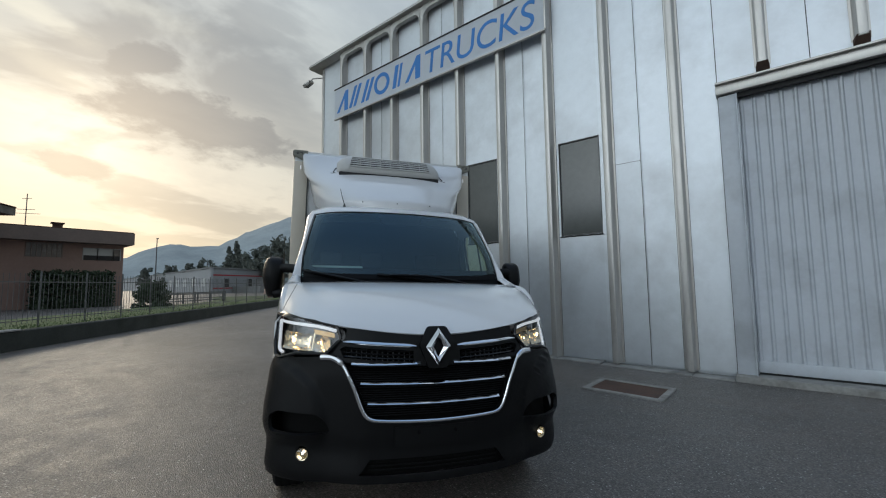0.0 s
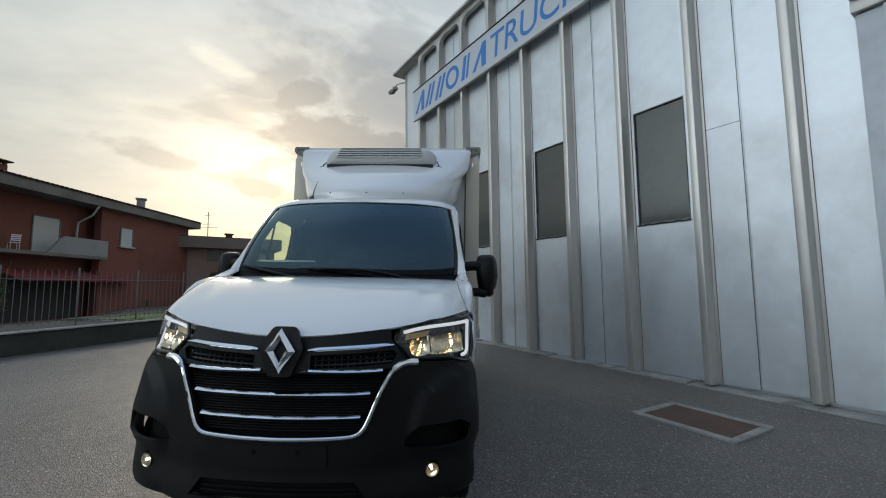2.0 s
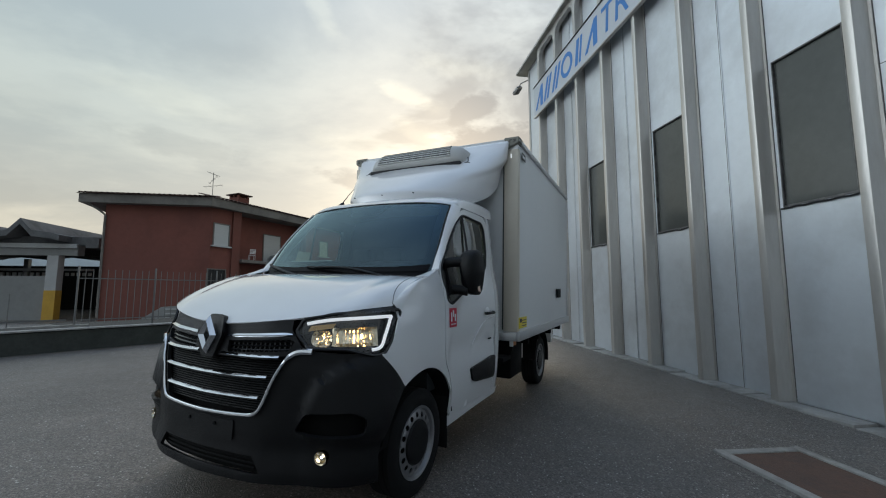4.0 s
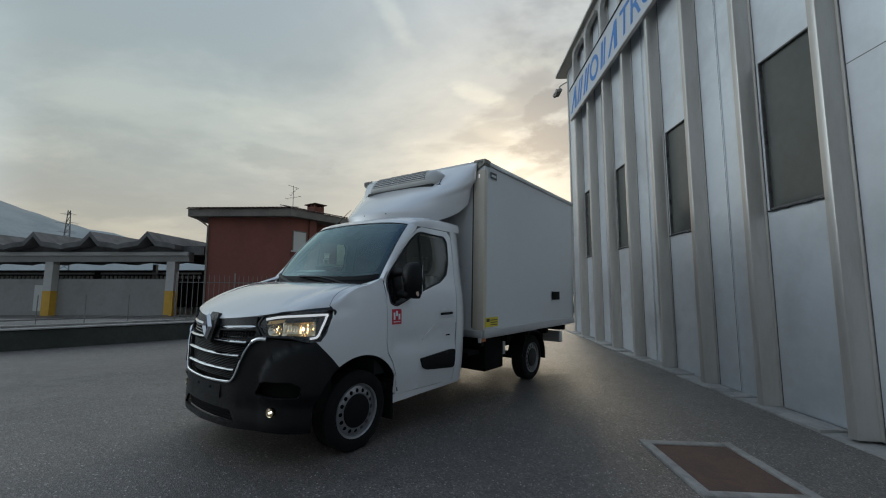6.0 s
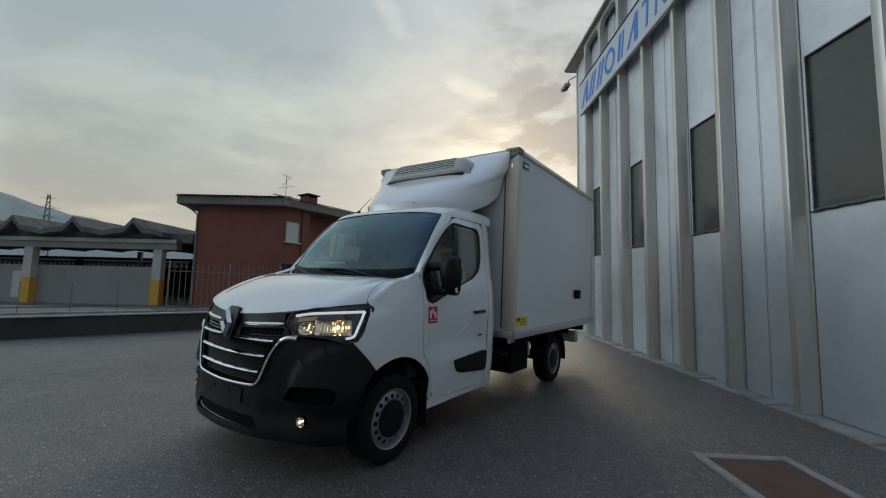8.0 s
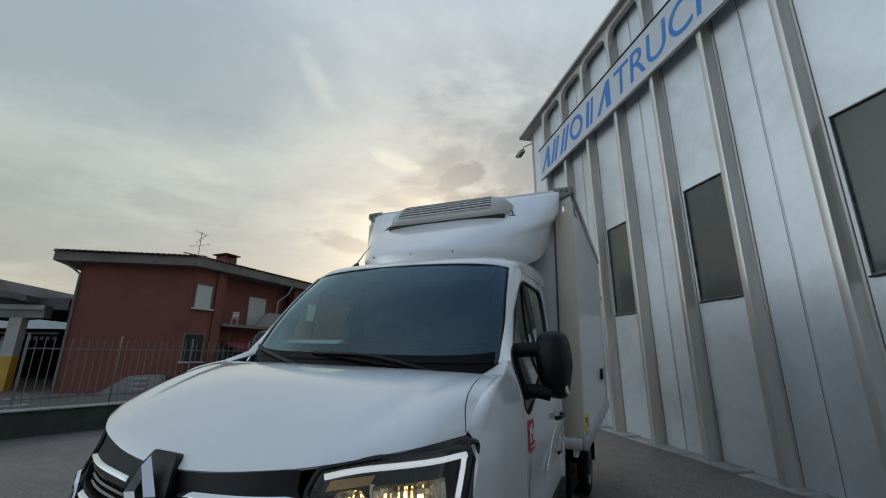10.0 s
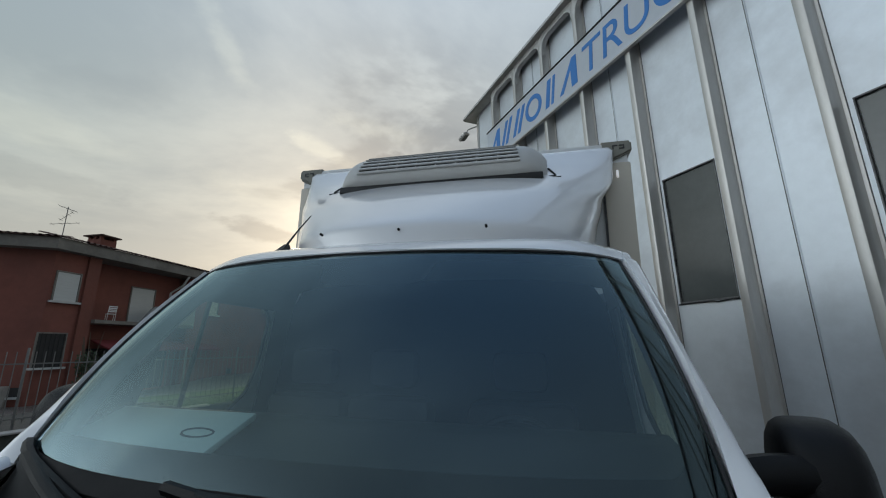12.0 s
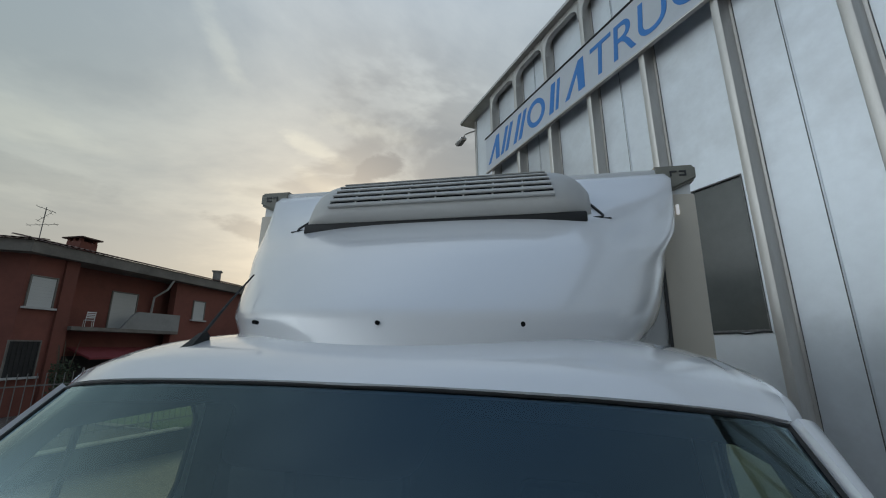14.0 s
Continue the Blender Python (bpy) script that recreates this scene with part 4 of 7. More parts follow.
    for sgn in (1, -1):
        P("slot_back", sheeted([(sgn * a, b) for a, b in [(s_of_u(0.17), 0.42), (s_of_u(0.17), 0.92), (s_of_u(-0.40), 0.92), (s_of_u(-0.40), 0.42)]], front_at(-0.075), 0.08, flip=sgn < 0), UNDER)
    for z in (0.365, 0.388, 0.411):
        P("intake_bar", tubed([front_at(-0.024)(s_of_v(0.41) * (k / 12 * 2 - 1), z) for k in range(13)], 0.005, 5), UNDER)
    P("licence_holder", sheeted(rounded([(-0.26, 0.50), (0.26, 0.50), (0.26, 0.61), (-0.26, 0.61)], 0.015), front_at(0.006), 0.08, ), BLACK, thick=0.008)
    for sgn in (1, -1):
        P("screw_hole", tubed([front_at(0.004)(sgn * 0.115, 0.575), front_at(0.012)(sgn * 0.115, 0.575)], 0.011, 8), UNDER)

    # grille mesh: thin dark louvres and ribs behind the bright bars
    for k, z in enumerate([0.672 + 0.0135 * i for i in range(22)]):
        w = lerp_table(z, [(0.66, 0.40), (0.70, 0.43), (0.84, 0.49), (0.96, 0.56)])
        P("grille_louvre", tubed([front_at(-0.030)(s_of_v(w) * (i / 10 * 2 - 1), z) for i in range(11)], 0.0042, 4), BLACK)
    for sgn in (1, -1):
        for z in (1.005, 1.028, 1.050):
            P("grille_louvre", tubed([front_at(-0.022)(sgn * (s_of_v(0.15) + (s_of_v(0.59) - s_of_v(0.15)) * i / 6), z + 0.02 * i / 6 - 0.008) for i in range(7)], 0.006, 4), GLOSS_BLACK)
        for i in range(13):
            s = s_of_v(0.17) + (s_of_v(0.57) - s_of_v(0.17)) * i / 12
            P("grille_rib", tubed([front_at(-0.026)(sgn * s, 0.985), front_at(-0.026)(sgn * s, 1.075)], 0.0055, 4), GLOSS_BLACK)

    # bright trim
    line = [(-a, b) for a, b in surround] + surround[::-1][1:]
    bm = bmesh.new()
    pts = [front_at(0.014)(a, b) for a, b in line]
    n = len(pts)
    tube(bm, pts, 0.016, 8, radii=[0.018 if min(i, n - 1 - i) < 9 else 0.0105 for i in range(n)])
    P("chrome_surround", bm, CHROME, "polished chrome grille surround")
    for z, w, gap in ((0.972, 0.525, 0.105), (0.858, 0.465, 0), (0.742, 0.42, 0)):
        spans = ((-w, -gap), (gap, w)) if gap else ((-w, w),)
        for a, b in spans:
            sa, sb = math.copysign(s_of_v(abs(a)), a), math.copysign(s_of_v(abs(b)), b)
            bm = bmesh.new()
            prof = lambda t, q: Vector(front_at(0.006 - 0.014 * abs(q))(sa + (sb - sa) * t, z + 0.006 * (2 * t - 1) ** 2 * (1 if not gap else 0.6) + q * (0.0058 if int(t * 15) % 3 == 1 else 0.0068)))
            grid(bm, 90, 4, lambda t, q: prof(t, q * 2 - 1), flip=True)
            P("chrome_bar", bm, CHROME, thick=0.008)
    for sgn in (1, -1):
        bm = bmesh.new()
        pa, pb = (s_of_v(0.135), 1.078), (s_of_v(0.585), 1.103)
        grid(bm, 20, 4, lambda t, q: front_at(0.008 - 0.01 * abs(2 * q - 1))(sgn * (pa[0] + (pb[0] - pa[0]) * t), pa[1] + (pb[1] - pa[1]) * t + (q - 0.5) * 0.015 * min(1, 12 * t + 0.2, 12 * (1 - t) + 0.2)), flip=sgn > 0)
        P("chrome_strip", bm, CHROME, thick=0.006)

    # emblem: a plain raised rhombus with an open middle, on a black shield
    shield = rounded([(-0.118, 1.092), (-0.062, 1.198), (0.062, 1.198), (0.118, 1.092), (0.058, 0.948), (-0.058, 0.948)], 0.02)
    P("emblem_shield", sheeted(shield, lambda a, b: (lerp_table(b, [(0.94, 0.205), (1.10, 0.195), (1.19, 0.150)]), a, b), 0.03), BLACK, thick=0.05)
    outer, inner = [(0, 0.114), (0.080, 0), (0, -0.114), (-0.080, 0)], [(0.0, 0.058), (0.030, 0), (0, -0.058), (-0.030, 0)]
    bm = bmesh.new()
    ring = []
    for k in range(4):
        (a, b), (c, d) = outer[k], inner[k]
        m0 = ((a + c) / 2, (b + d) / 2)
        ring.append([bm.verts.new((0.208 - 0.10 * max(0, q[1]), q[0], 1.078 + q[1])) for q in (outer[k],)] + [bm.verts.new((0.232 - 0.10 * max(0, m0[1]), m0[0], 1.078 + m0[1]))] + [bm.verts.new((0.212 - 0.10 * max(0, d), c, 1.078 + d))])
    for k in range(4):
        j = (k + 1) % 4
        for i in (0, 1):
            bm.faces.new((ring[k][i], ring[k][i + 1], ring[j][i + 1], ring[j][i]))
    bmesh.ops.recalc_face_normals(bm, faces=bm.faces)
    P("emblem", bm, CHROME, "plain chrome rhombus emblem", sharp=10, thick=0.0)

    # lamps
    for sgn in (1, -1):
        flipn = sgn < 0
        tip = s_of_u(-0.375)
        out = rounded([(s_of_v(0.60), 1.120), (s_of_v(0.635), 1.192), (s_of_v(0.80), 1.225), (tip - 0.02, 1.252), (tip + 0.012, 1.235), (s_of_u(-0.30), 1.07), (s_of_u(-0.245), 0.992), (s_of_u(-0.17), 0.985), (s_of_v(0.86), 1.025), (s_of_v(0.68), 1.030)], 0.02)
        M = lambda poly: [(sgn * a, b) for a, b in poly]
        lamp = P("headlamp", sheeted(M(out), front_at(-0.075), 0.05, flip=flipn), GLOSS_BLACK, "lit headlamp with a bright daytime strip")
        rim = [front_at(0.004)(sgn * a, b) for a, b in out + out[:2]]
        P("lamp_rim", tubed(rim, 0.010, 6), GLOSS_BLACK, parent=lamp)
        drl = curve([(s_of_v(0.650), 1.163), (s_of_v(0.80), 1.190), (tip - 0.090, 1.207), (tip - 0.068, 1.190), (s_of_u(-0.262), 1.09), (s_of_u(-0.228), 1.030), (s_of_u(-0.17), 1.016)], 6)
        P("daytime_strip", tubed([front_at(-0.016)(sgn * a, b) for a, b in drl], 0.0100, 8), DRL, parent=lamp)
        P("inner_blade", sheeted(M([(s_of_v(0.655), 1.118), (s_of_v(0.668), 1.148), (s_of_v(0.80), 1.166), (s_of_v(0.785), 1.138)]), front_at(-0.034), 0.03, flip=flipn), DARK_CHROME, "bronze indicator blade", parent=lamp)
        # two chambers: a faceted bowl, and a fluted box with the lit bulb
        rng = random.Random(5)
        sa, sb, sc = s_of_v(0.680), s_of_v(0.785), s_of_u(-0.215)
        nr, na = 5, 18
        jit = [[rng.uniform(-0.004, 0.004) for j in range(na)] for i in range(nr + 1)]

        def bowl(p, q):
            i, j = round(q * nr), round(p * na) % na
            a, r = 2 * math.pi * j / na, i / nr
            ca, sa2 = math.cos(a), math.sin(a)
            e = r / (abs(ca) ** 3 + abs(sa2) ** 3) ** (1 / 3)
            return front_at(-0.064 + 0.036 * r ** 1.8 + (jit[i][j] if 0 < i < nr else 0))(sgn * ((sa + sb) / 2 + 0.5 * (sb - sa) * e * ca), 1.080 + 0.046 * e * sa2)
        P("reflector", gridded(na, nr, bowl, flip=flipn), REFLECTOR, parent=lamp, sharp=2)

        def flutes(p, q):
            w = (round(p * 22) % 2) * 0.007 + rng.uniform(-0.0015, 0.0015)
            edge = max(abs(p * 2 - 1) ** 4, abs(q * 2 - 1) ** 4)
            return front_at(-0.064 + w + 0.034 * edge)(sgn * (sb + 0.012 + (sc - sb - 0.012) * p), 1.037 + (0.100 + 0.012 * p) * q)
        P("reflector", gridded(22, 7, flutes, flip=flipn), REFLECTOR, "fluted warm-lit reflector", parent=lamp, sharp=2)
        P("light_guide", tubed([front_at(-0.046)(sgn * (sb + 0.006), 1.036), front_at(-0.046)(sgn * (sb + 0.008), 1.138)], 0.013, 10), REFLECTOR, parent=lamp)
        for s0, z0, size in ((sb + 0.62 * (sc - sb), 1.092, 1.15), ((sa + sb) / 2 + 0.012, 1.086, 0.6)):
            c = Vector(front_at(-0.040)(sgn * s0, z0))
            bm = bmesh.new()
            lathe(bm, [(0, 0.013), (0.005, 0.011), (0.007, 0.004), (0.007, -0.006), (0.005, -0.011), (0.0, -0.013)], 10, Matrix.Translation(c) @ Matrix.Scale(size, 4))
            P("bulb", bm, BULB, parent=lamp)
        lens = P("lens", sheeted(M(out), front_at(0.0), 0.04, flip=flipn), LENS, parent=lamp)
        lens.visible_shadow = False
        # fog lamp
        c = Vector(front_at(-0.03)(sgn * fog_c[0], fog_c[1]))
        bm = bmesh.new()
        q = Vector((1, sgn * 0.25, 0)).to_track_quat("Z", "Y").to_matrix().to_4x4()
        lathe(bm, [(0.0, 0.002), (0.02, 0.006), (0.031, 0.03), (0.036, 0.032), (0.036, 0.0)], 20, Matrix.Translation(c) @ q)
        fog = P("fog_lamp", bm, REFLECTOR, "small round clear fog lamp")
        bm = bmesh.new()
        lathe(bm, [(0.0, 0.04), (0.02, 0.037), (0.034, 0.028)], 20, Matrix.Translation(c) @ q)
        P("fog_lens", bm, LENS, parent=fog).visible_shadow = False
        bm = bmesh.new()
        lathe(bm, [(0.0, 0.024), (0.006, 0.021), (0.008, 0.015), (0.006, 0.009), (0.0, 0.006)], 10, Matrix.Translation(c) @ q)
        P("fog_bulb", bm, FOG, parent=fog)

    # bonnet
    bm = gridded(80, 34, lambda a, b: hood_point((a * 2 - 1) * 0.965, b))
    bmesh.ops.recalc_face_normals(bm, faces=bm.faces)
    P("bonnet", bm, WHITE, thick=0.012)
    for sgn in (1, -1):
        P("lamp_gap", gridded(14, 1, lambda a, b: tuple(Vector(hood_point(sgn * (0.60 + 0.362 * a), 0.012)).lerp(Vector(front_at(-0.004)(sgn * (s_of_v(0.615) + (s_of_u(-0.385) - s_of_v(0.615)) * a), 1.188 + 0.062 * a)), b) - Vector((0, 0, 0.006 * (1 - b)))), flip=sgn < 0), GLOSS_BLACK)
        P("shut_line", tubed([tuple(Vector(hood_point(sgn * (0.962 - 0.060 * (k / 14) ** 1.5 - 0.02 * math.sin(k / 14 * math.pi)), 0.02 + 0.80 * k / 14)) + Vector((0, 0, -0.0005))) for k in range(15)], 0.0024, 5), SEAL)
    P("cowl", gridded(24, 8, lambda a, b: tuple(Vector(hood_point((a * 2 - 1) * 0.885, 0.985)).lerp(Vector(screen_point(a * 2 - 1, 0.03)), b) + Vector((0, 0, -0.085 * math.sin(b * math.pi) ** 0.6 - 0.008 * (1 - b)))), flip=True), SCUTTLE, "black plastic scuttle panel")

    P("scuttle_lip", gridded(40, 6, lambda a, b: screen_point((a * 2 - 1) * 0.97, 0.01 + (0.052 + 0.03 * abs(a * 2 - 1) ** 6) * b, 0.006)), SCUTTLE)

    # sides
    for sgn in (1, -1):
        flipn = sgn > 0
        fender = [(s, z) for s, z in [(-0.215, 0.992), (-0.44, 0.755)]] + arch(WHEEL_F, WHEEL_Z, 0.492, 58, 150, 16) + [(-1.112, 0.43), (-1.128, 0.40), (-1.118, 0.58), (-1.06, 0.72), (-0.99, 0.82), (-0.968, 0.92), (-0.962, 1.30), (-0.955, 1.535), (-0.90, 1.512), (-0.78, 1.470), (-0.68, 1.450), (-0.60, 1.425), (-0.50, 1.360), (-0.425, 1.290), (-0.395, 1.250), (-0.37, 1.235), (-0.30, 1.07), (-0.25, 0.994)]
        P("wing", sheeted(fender, side_at(sgn), 0.045, flip=flipn), WHITE, thick=0.012)
        # shoulder strip that closes bonnet and wing
        P("wing_top", gridded(28, 10, lambda a, b: tuple(Vector(hood_point(sgn * 0.962, 0.04 + 0.96 * a)).lerp(Vector(side_at(sgn)(lerp_table(a, [(0, -0.385), (0.3, -0.50), (0.55, -0.60), (1.0, -0.775)]), lerp_table(a, [(0, 1.245), (0.3, 1.362), (0.55, 1.425), (1.0, 1.468)]))), b) + Vector((0, sgn * 0.009, 0.009)) * math.sin(b * math.pi) * math.sin(a * math.pi) ** 0.5 + Vector((0, 0, -0.004)))), WHITE, thick=0.006)
        win = [(-1.02, 1.292), (-1.10, 1.262), (-1.50, 1.405), (-1.86, 1.515), (-1.985, 1.60), (-2.035, 1.75), (-2.045, 1.98), (-2.00, 2.045), (-1.60, 2.062), (-1.535, 2.04), (-1.44, 1.965), (-1.03, 1.545), (-0.99, 1.45)]
        door_out = [(-0.972, 1.30), (-0.978, 0.92), (-1.0, 0.825), (-1.07, 0.73), (-1.128, 0.585), (-1.138, 0.40), (-2.06, 0.385), (-2.10, 0.42), (-2.125, 1.2), (-2.135, 1.75), (-2.13, 2.06), (-2.07, 2.12), (-1.62, 2.125), (-1.555, 2.10), (-1.452, 2.02), (-1.045, 1.60), (-0.985, 1.52)]
        press = lambda u, z: side_at(sgn, -0.010 * math.exp(-((z - lerp_table(u, [(-2.1, 1.02), (-1.8, 1.0), (-1.5, 0.86)])) / 0.012) ** 2) * (1 if u < -1.5 else 0) - 0.016 * math.exp(-((z - 0.90) / 0.12) ** 2) * (1 if u < -1.05 else 0))(u, z)
        swage = curve([(-1.50, 0.90), (-1.62, 0.985), (-1.76, 1.065), (-1.92, 1.105), (-2.09, 1.115)], 6)
        door = P("door", sheeted(door_out, press, 0.045, holes=[rounded(win, 0.03)], flip=flipn), WHITE, "white cab door", thick=0.015)
        P("door_glass", sheeted(rounded([(-1.28, 1.34), (-1.50, 1.415), (-1.86, 1.525), (-1.975, 1.605), (-2.025, 1.75), (-2.033, 1.97), (-1.99, 2.035), (-1.61, 2.05), (-1.545, 2.03), (-1.45, 1.955), (-1.36, 1.87)], 0.02), side_at(sgn, -0.010), 0.07, flip=flipn), SIDE_GLASS, "dark tinted side glass", parent=door).visible_shadow = False
        P("mirror_sail", sheeted(rounded([(-1.01, 1.295), (-1.10, 1.268), (-1.30, 1.335), (-1.31, 1.40), (-1.375, 1.88), (-1.03, 1.54), (-0.985, 1.45)], 0.015), side_at(sgn, -0.004), 0.06, flip=flipn), GLOSS_BLACK, parent=door)
        ring = rounded(win, 0.03)
        P("window_seal", tubed([side_at(sgn, -0.004)(*q) for q in ring + ring[:1]], 0.011, 6), SEAL, parent=door)
        P("glass_divider", tubed([side_at(sgn, -0.006)(-1.575, 1.44), side_at(sgn, -0.006)(-1.575, 2.05)], 0.010, 6), SEAL, parent=door)
        clad = rounded([(-1.47, 0.705), (-1.52, 0.60), (-1.58, 0.575), (-2.06, 0.530), (-2.095, 0.56), (-2.095, 0.735), (-2.02, 0.745)], 0.025)
        P("rub_strip", sheeted(clad, side_at(sgn, 0.018), 0.06, flip=flipn), BLACK, "black plastic door rubbing strip", parent=door, thick=0.03)
        bm = bmesh.new()
        pts = curve([(-1.80, 0.012, 1.155), (-1.83, 0.036, 1.158), (-1.91, 0.042, 1.160), (-1.985, 0.036, 1.160), (-2.0, 0.012, 1.160)], 4)
        tube(bm, [(u, sgn * (side_v(u, z) + o), z) for u, o, z in pts], 0.014, 8)
        P("door_handle", bm, BLACK, "black door handle", parent=door)
        P("handle_cup", sheeted([(-1.84 + 0.06 * math.cos(k * math.pi / 8) - 0.04, 1.175 + 0.04 * math.sin(k * math.pi / 8)) for k in range(16)], side_at(sgn, 0.003), 0.05, flip=flipn), GRP, parent=door)
        P("door_crease", tubed([side_at(sgn, -0.0035)(*q) for q in swage], 0.005, 6), WHITE, parent=door)
        P("side_marker", boxed(-1.99, -1.93, sgn * 1.036 - 0.006, sgn * 1.036 + 0.006, 0.905, 0.917), UNDER, parent=door)
        # rear corner of the cab and sill
        P("cab_pillar", sheeted([(-2.08, 0.385), (-2.28, 0.40), (-2.31, 0.52), (-2.335, 1.2), (-2.34, 1.8), (-2.315, 2.13), (-2.14, 2.13), (-2.145, 1.75), (-2.135, 1.2), (-2.11, 0.42)], lambda u, z: (u, sgn * (side_v(u, z) - 0.6 * max(0, -2.20 - u) ** 2 * 4), z), 0.06, flip=flipn), WHITE, thick=0.012)
        P("sill", sheeted([(-1.125, 0.398), (-1.13, 0.318), (-1.35, 0.322), (-1.55, 0.328), (-2.24, 0.335), (-2.28, 0.395), (-1.8, 0.380)], side_at(sgn, -0.004), 0.06, flip=flipn), WHITE, thick=0.02)
        # side of the roof above the doors, and screen pillar
        P("roof_rail", gridded(18, 6, lambda a, b: cant_rail(sgn, -1.535 - 0.80 * a, b), flip=sgn < 0), WHITE, thick=0.01)
        foot = lambda t: Vector(side_at(sgn)(lerp_table(t, [(0, -0.985), (0.06, -1.020), (1.0, -1.535)]), lerp_table(t, [(0, 1.52), (0.06, 1.575), (1.0, 2.115)])))
        P("screen_pillar", gridded(40, 5, lambda a, b: tuple(Vector(screen_point(sgn * 1.0, a, -0.004)).lerp(foot(a), b) + Vector((0.003, sgn * 0.010, 0.004)) * math.sin(b * math.pi)), flip=sgn < 0), WHITE, thick=0.02)

        P("roof_corner", gridded(6, 6, lambda a, b: tuple(Vector(screen_point(sgn * 1.0, 1.0, 0.002)).lerp(foot(1.0), b).lerp(Vector(cant_rail(sgn, -1.535, 1 - b)), a) + Vector((0.0, sgn * 0.004, 0.006)) * math.sin(a * math.pi)), flip=sgn > 0), WHITE, thick=0.006)
        wing_end = Vector(side_at(sgn)(-0.775, 1.468))
        P("pillar_base", gridded(6, 8, lambda a, b: tuple(Vector(hood_point(sgn * 0.885, 0.985)).lerp(Vector(screen_point(sgn * 1.0, 0.01, -0.002)), b).lerp(wing_end.lerp(foot(0.0), b), a) + Vector((0.0, 0.0, 0.022 * math.sin(a * math.pi) ** 0.7 * (0.35 + 0.65 * b)))), flip=sgn < 0), WHITE, thick=0.008)
        # return of the body behind the door's front and upper edge
        P("door_rebate", gridded(16, 1, lambda a, b: tuple(foot(a) + Vector((0.012 - 0.06 * b, -sgn * 0.014, -0.006 - 0.012 * b)))), WHITE)

    # roof
    bm = bmesh.new()

    def roof_pt(a, b):
        v = (a * 2 - 1) * 0.828
        v0 = v
        uf = lerp_table(abs(v), ROOF_F)
        u = uf + (-2.33 - uf) * b
        v = v0 * roof_half(u) / 0.828
        z = roof_z(u, v)
        if b == 0:
            z = screen_point(a * 2 - 1, 1.0)[2] + 0.004
        return (u, v, z + -0.008 * math.exp(-((abs(v) / roof_half(u) - 0.93) / 0.012) ** 2) * min(1.0, 5 * b))
    grid(bm, 120, 24, roof_pt, flip=True)
    bmesh.ops.recalc_face_normals(bm, faces=bm.faces)
    P("roof", bm, WHITE, thick=0.006)
    P("cab_back", boxed(-2.34, -2.30, -0.84, 0.84, 0.45, 2.15), UNDER)

    # windscreen with its dark printed edge
    bm = gridded(64, 32, lambda a, b: screen_point((a * 2 - 1) * 0.985, 0.012 + 0.976 * b), flip=True)
    bmesh.ops.recalc_face_normals(bm, faces=bm.faces)
    screen = P("windscreen", bm, SCREEN, "tinted windscreen that mirrors the sky")
    screen.visible_shadow = False
    band = dense([(-0.985, 0.012), (0.985, 0.012), (0.985, 0.988), (-0.985, 0.988)], 0.1)
    hole = rounded([(-0.915, 0.15), (0.915, 0.15), (0.90, 0.93), (0.26, 0.945), (0.22, 0.80), (-0.22, 0.80), (-0.26, 0.945), (-0.90, 0.93)], 0.05)
    P("printed_edge", sheeted(band, lambda a, b: screen_point(a, b, -0.014), 0.05, holes=[hole]), PRINT_BLACK, parent=screen)
    P("screen_seal", tubed([screen_point(s, t, 0.002) for s, t in [(-0.99, 0.02 + 0.97 * k / 10) for k in range(11)] + [(-0.99 + 1.98 * k / 16, 0.993) for k in range(1, 16)] + [(0.99, 0.99 - 0.97 * k / 10) for k in range(11)]], 0.0045, 6), SEAL, parent=screen)
    P("sensor_pad", sheeted(rounded([(-0.24, 0.99), (-0.20, 0.80), (0.20, 0.80), (0.24, 0.99)], 0.05), lambda a, b: screen_point(a, b, -0.02), 0.05), PRINT_BLACK, parent=screen)

    # wipers
    for piv, tip, mid in (((-0.24, -0.095), (-0.96, 0.062), -0.03), ((0.64, -0.07), (-0.28, 0.038), 0.012)):
        a, b = Vector(screen_point(piv[0], piv[1], 0.03)), Vector(screen_point(tip[0], tip[1], 0.03))
        m = Vector(screen_point(piv[0] + (tip[0] - piv[0]) * 0.45, mid, 0.045))
        wiper = P("wiper_arm", tubed(curve([tuple(a), tuple(m), tuple(b.lerp(m, 0.2))], 8), 0.017, 8, flat=0.7), BLACK)
        P("wiper_blade", tubed([screen_point(piv[0] + (tip[0] - piv[0]) * q, piv[1] + (tip[1] - piv[1]) * q + 0.012, 0.014) for q in [0.22 + 0.8 * k / 12 for k in range(13)]], 0.015, 6), BLACK, parent=wiper)
        bm = bmesh.new()
        lathe(bm, [(0.0, 0.05), (0.02, 0.045), (0.026, 0.0)], 12, Matrix.Translation(a - Vector((0, 0, 0.03))))
        P("wiper_pivot", bm, BLACK, parent=wiper)

    # mirrors; the one on the kerb side is folded back a little
    for sgn, mu in ((1, -1.18), (-1, -1.25)):
        def shell(a, b):
            """a runs round the housing, b from the glass side to the rounded front."""
            t = a * 2 * math.pi
            cy, sz = math.cos(t), math.sin(t)
            q = (abs(cy) ** 4 + abs(sz) ** 4) ** 0.25
            cy, sz = cy / q, sz / q
            k = math.sqrt(max(0.0, 1 - (b * 0.97) ** 3.2))
            wid = 0.089 * (1 - 0.10 * max(0.0, -sz))
            # the lower outer corner is cut back
            cut = 0.035 * max(0.0, cy) * max(0.0, -sz)
            return (-0.07 + 0.155 * b, sgn * (cy * wid * k - cut - 0.012 * sz), sz * 0.182 * k)
        bm = bmesh.new()
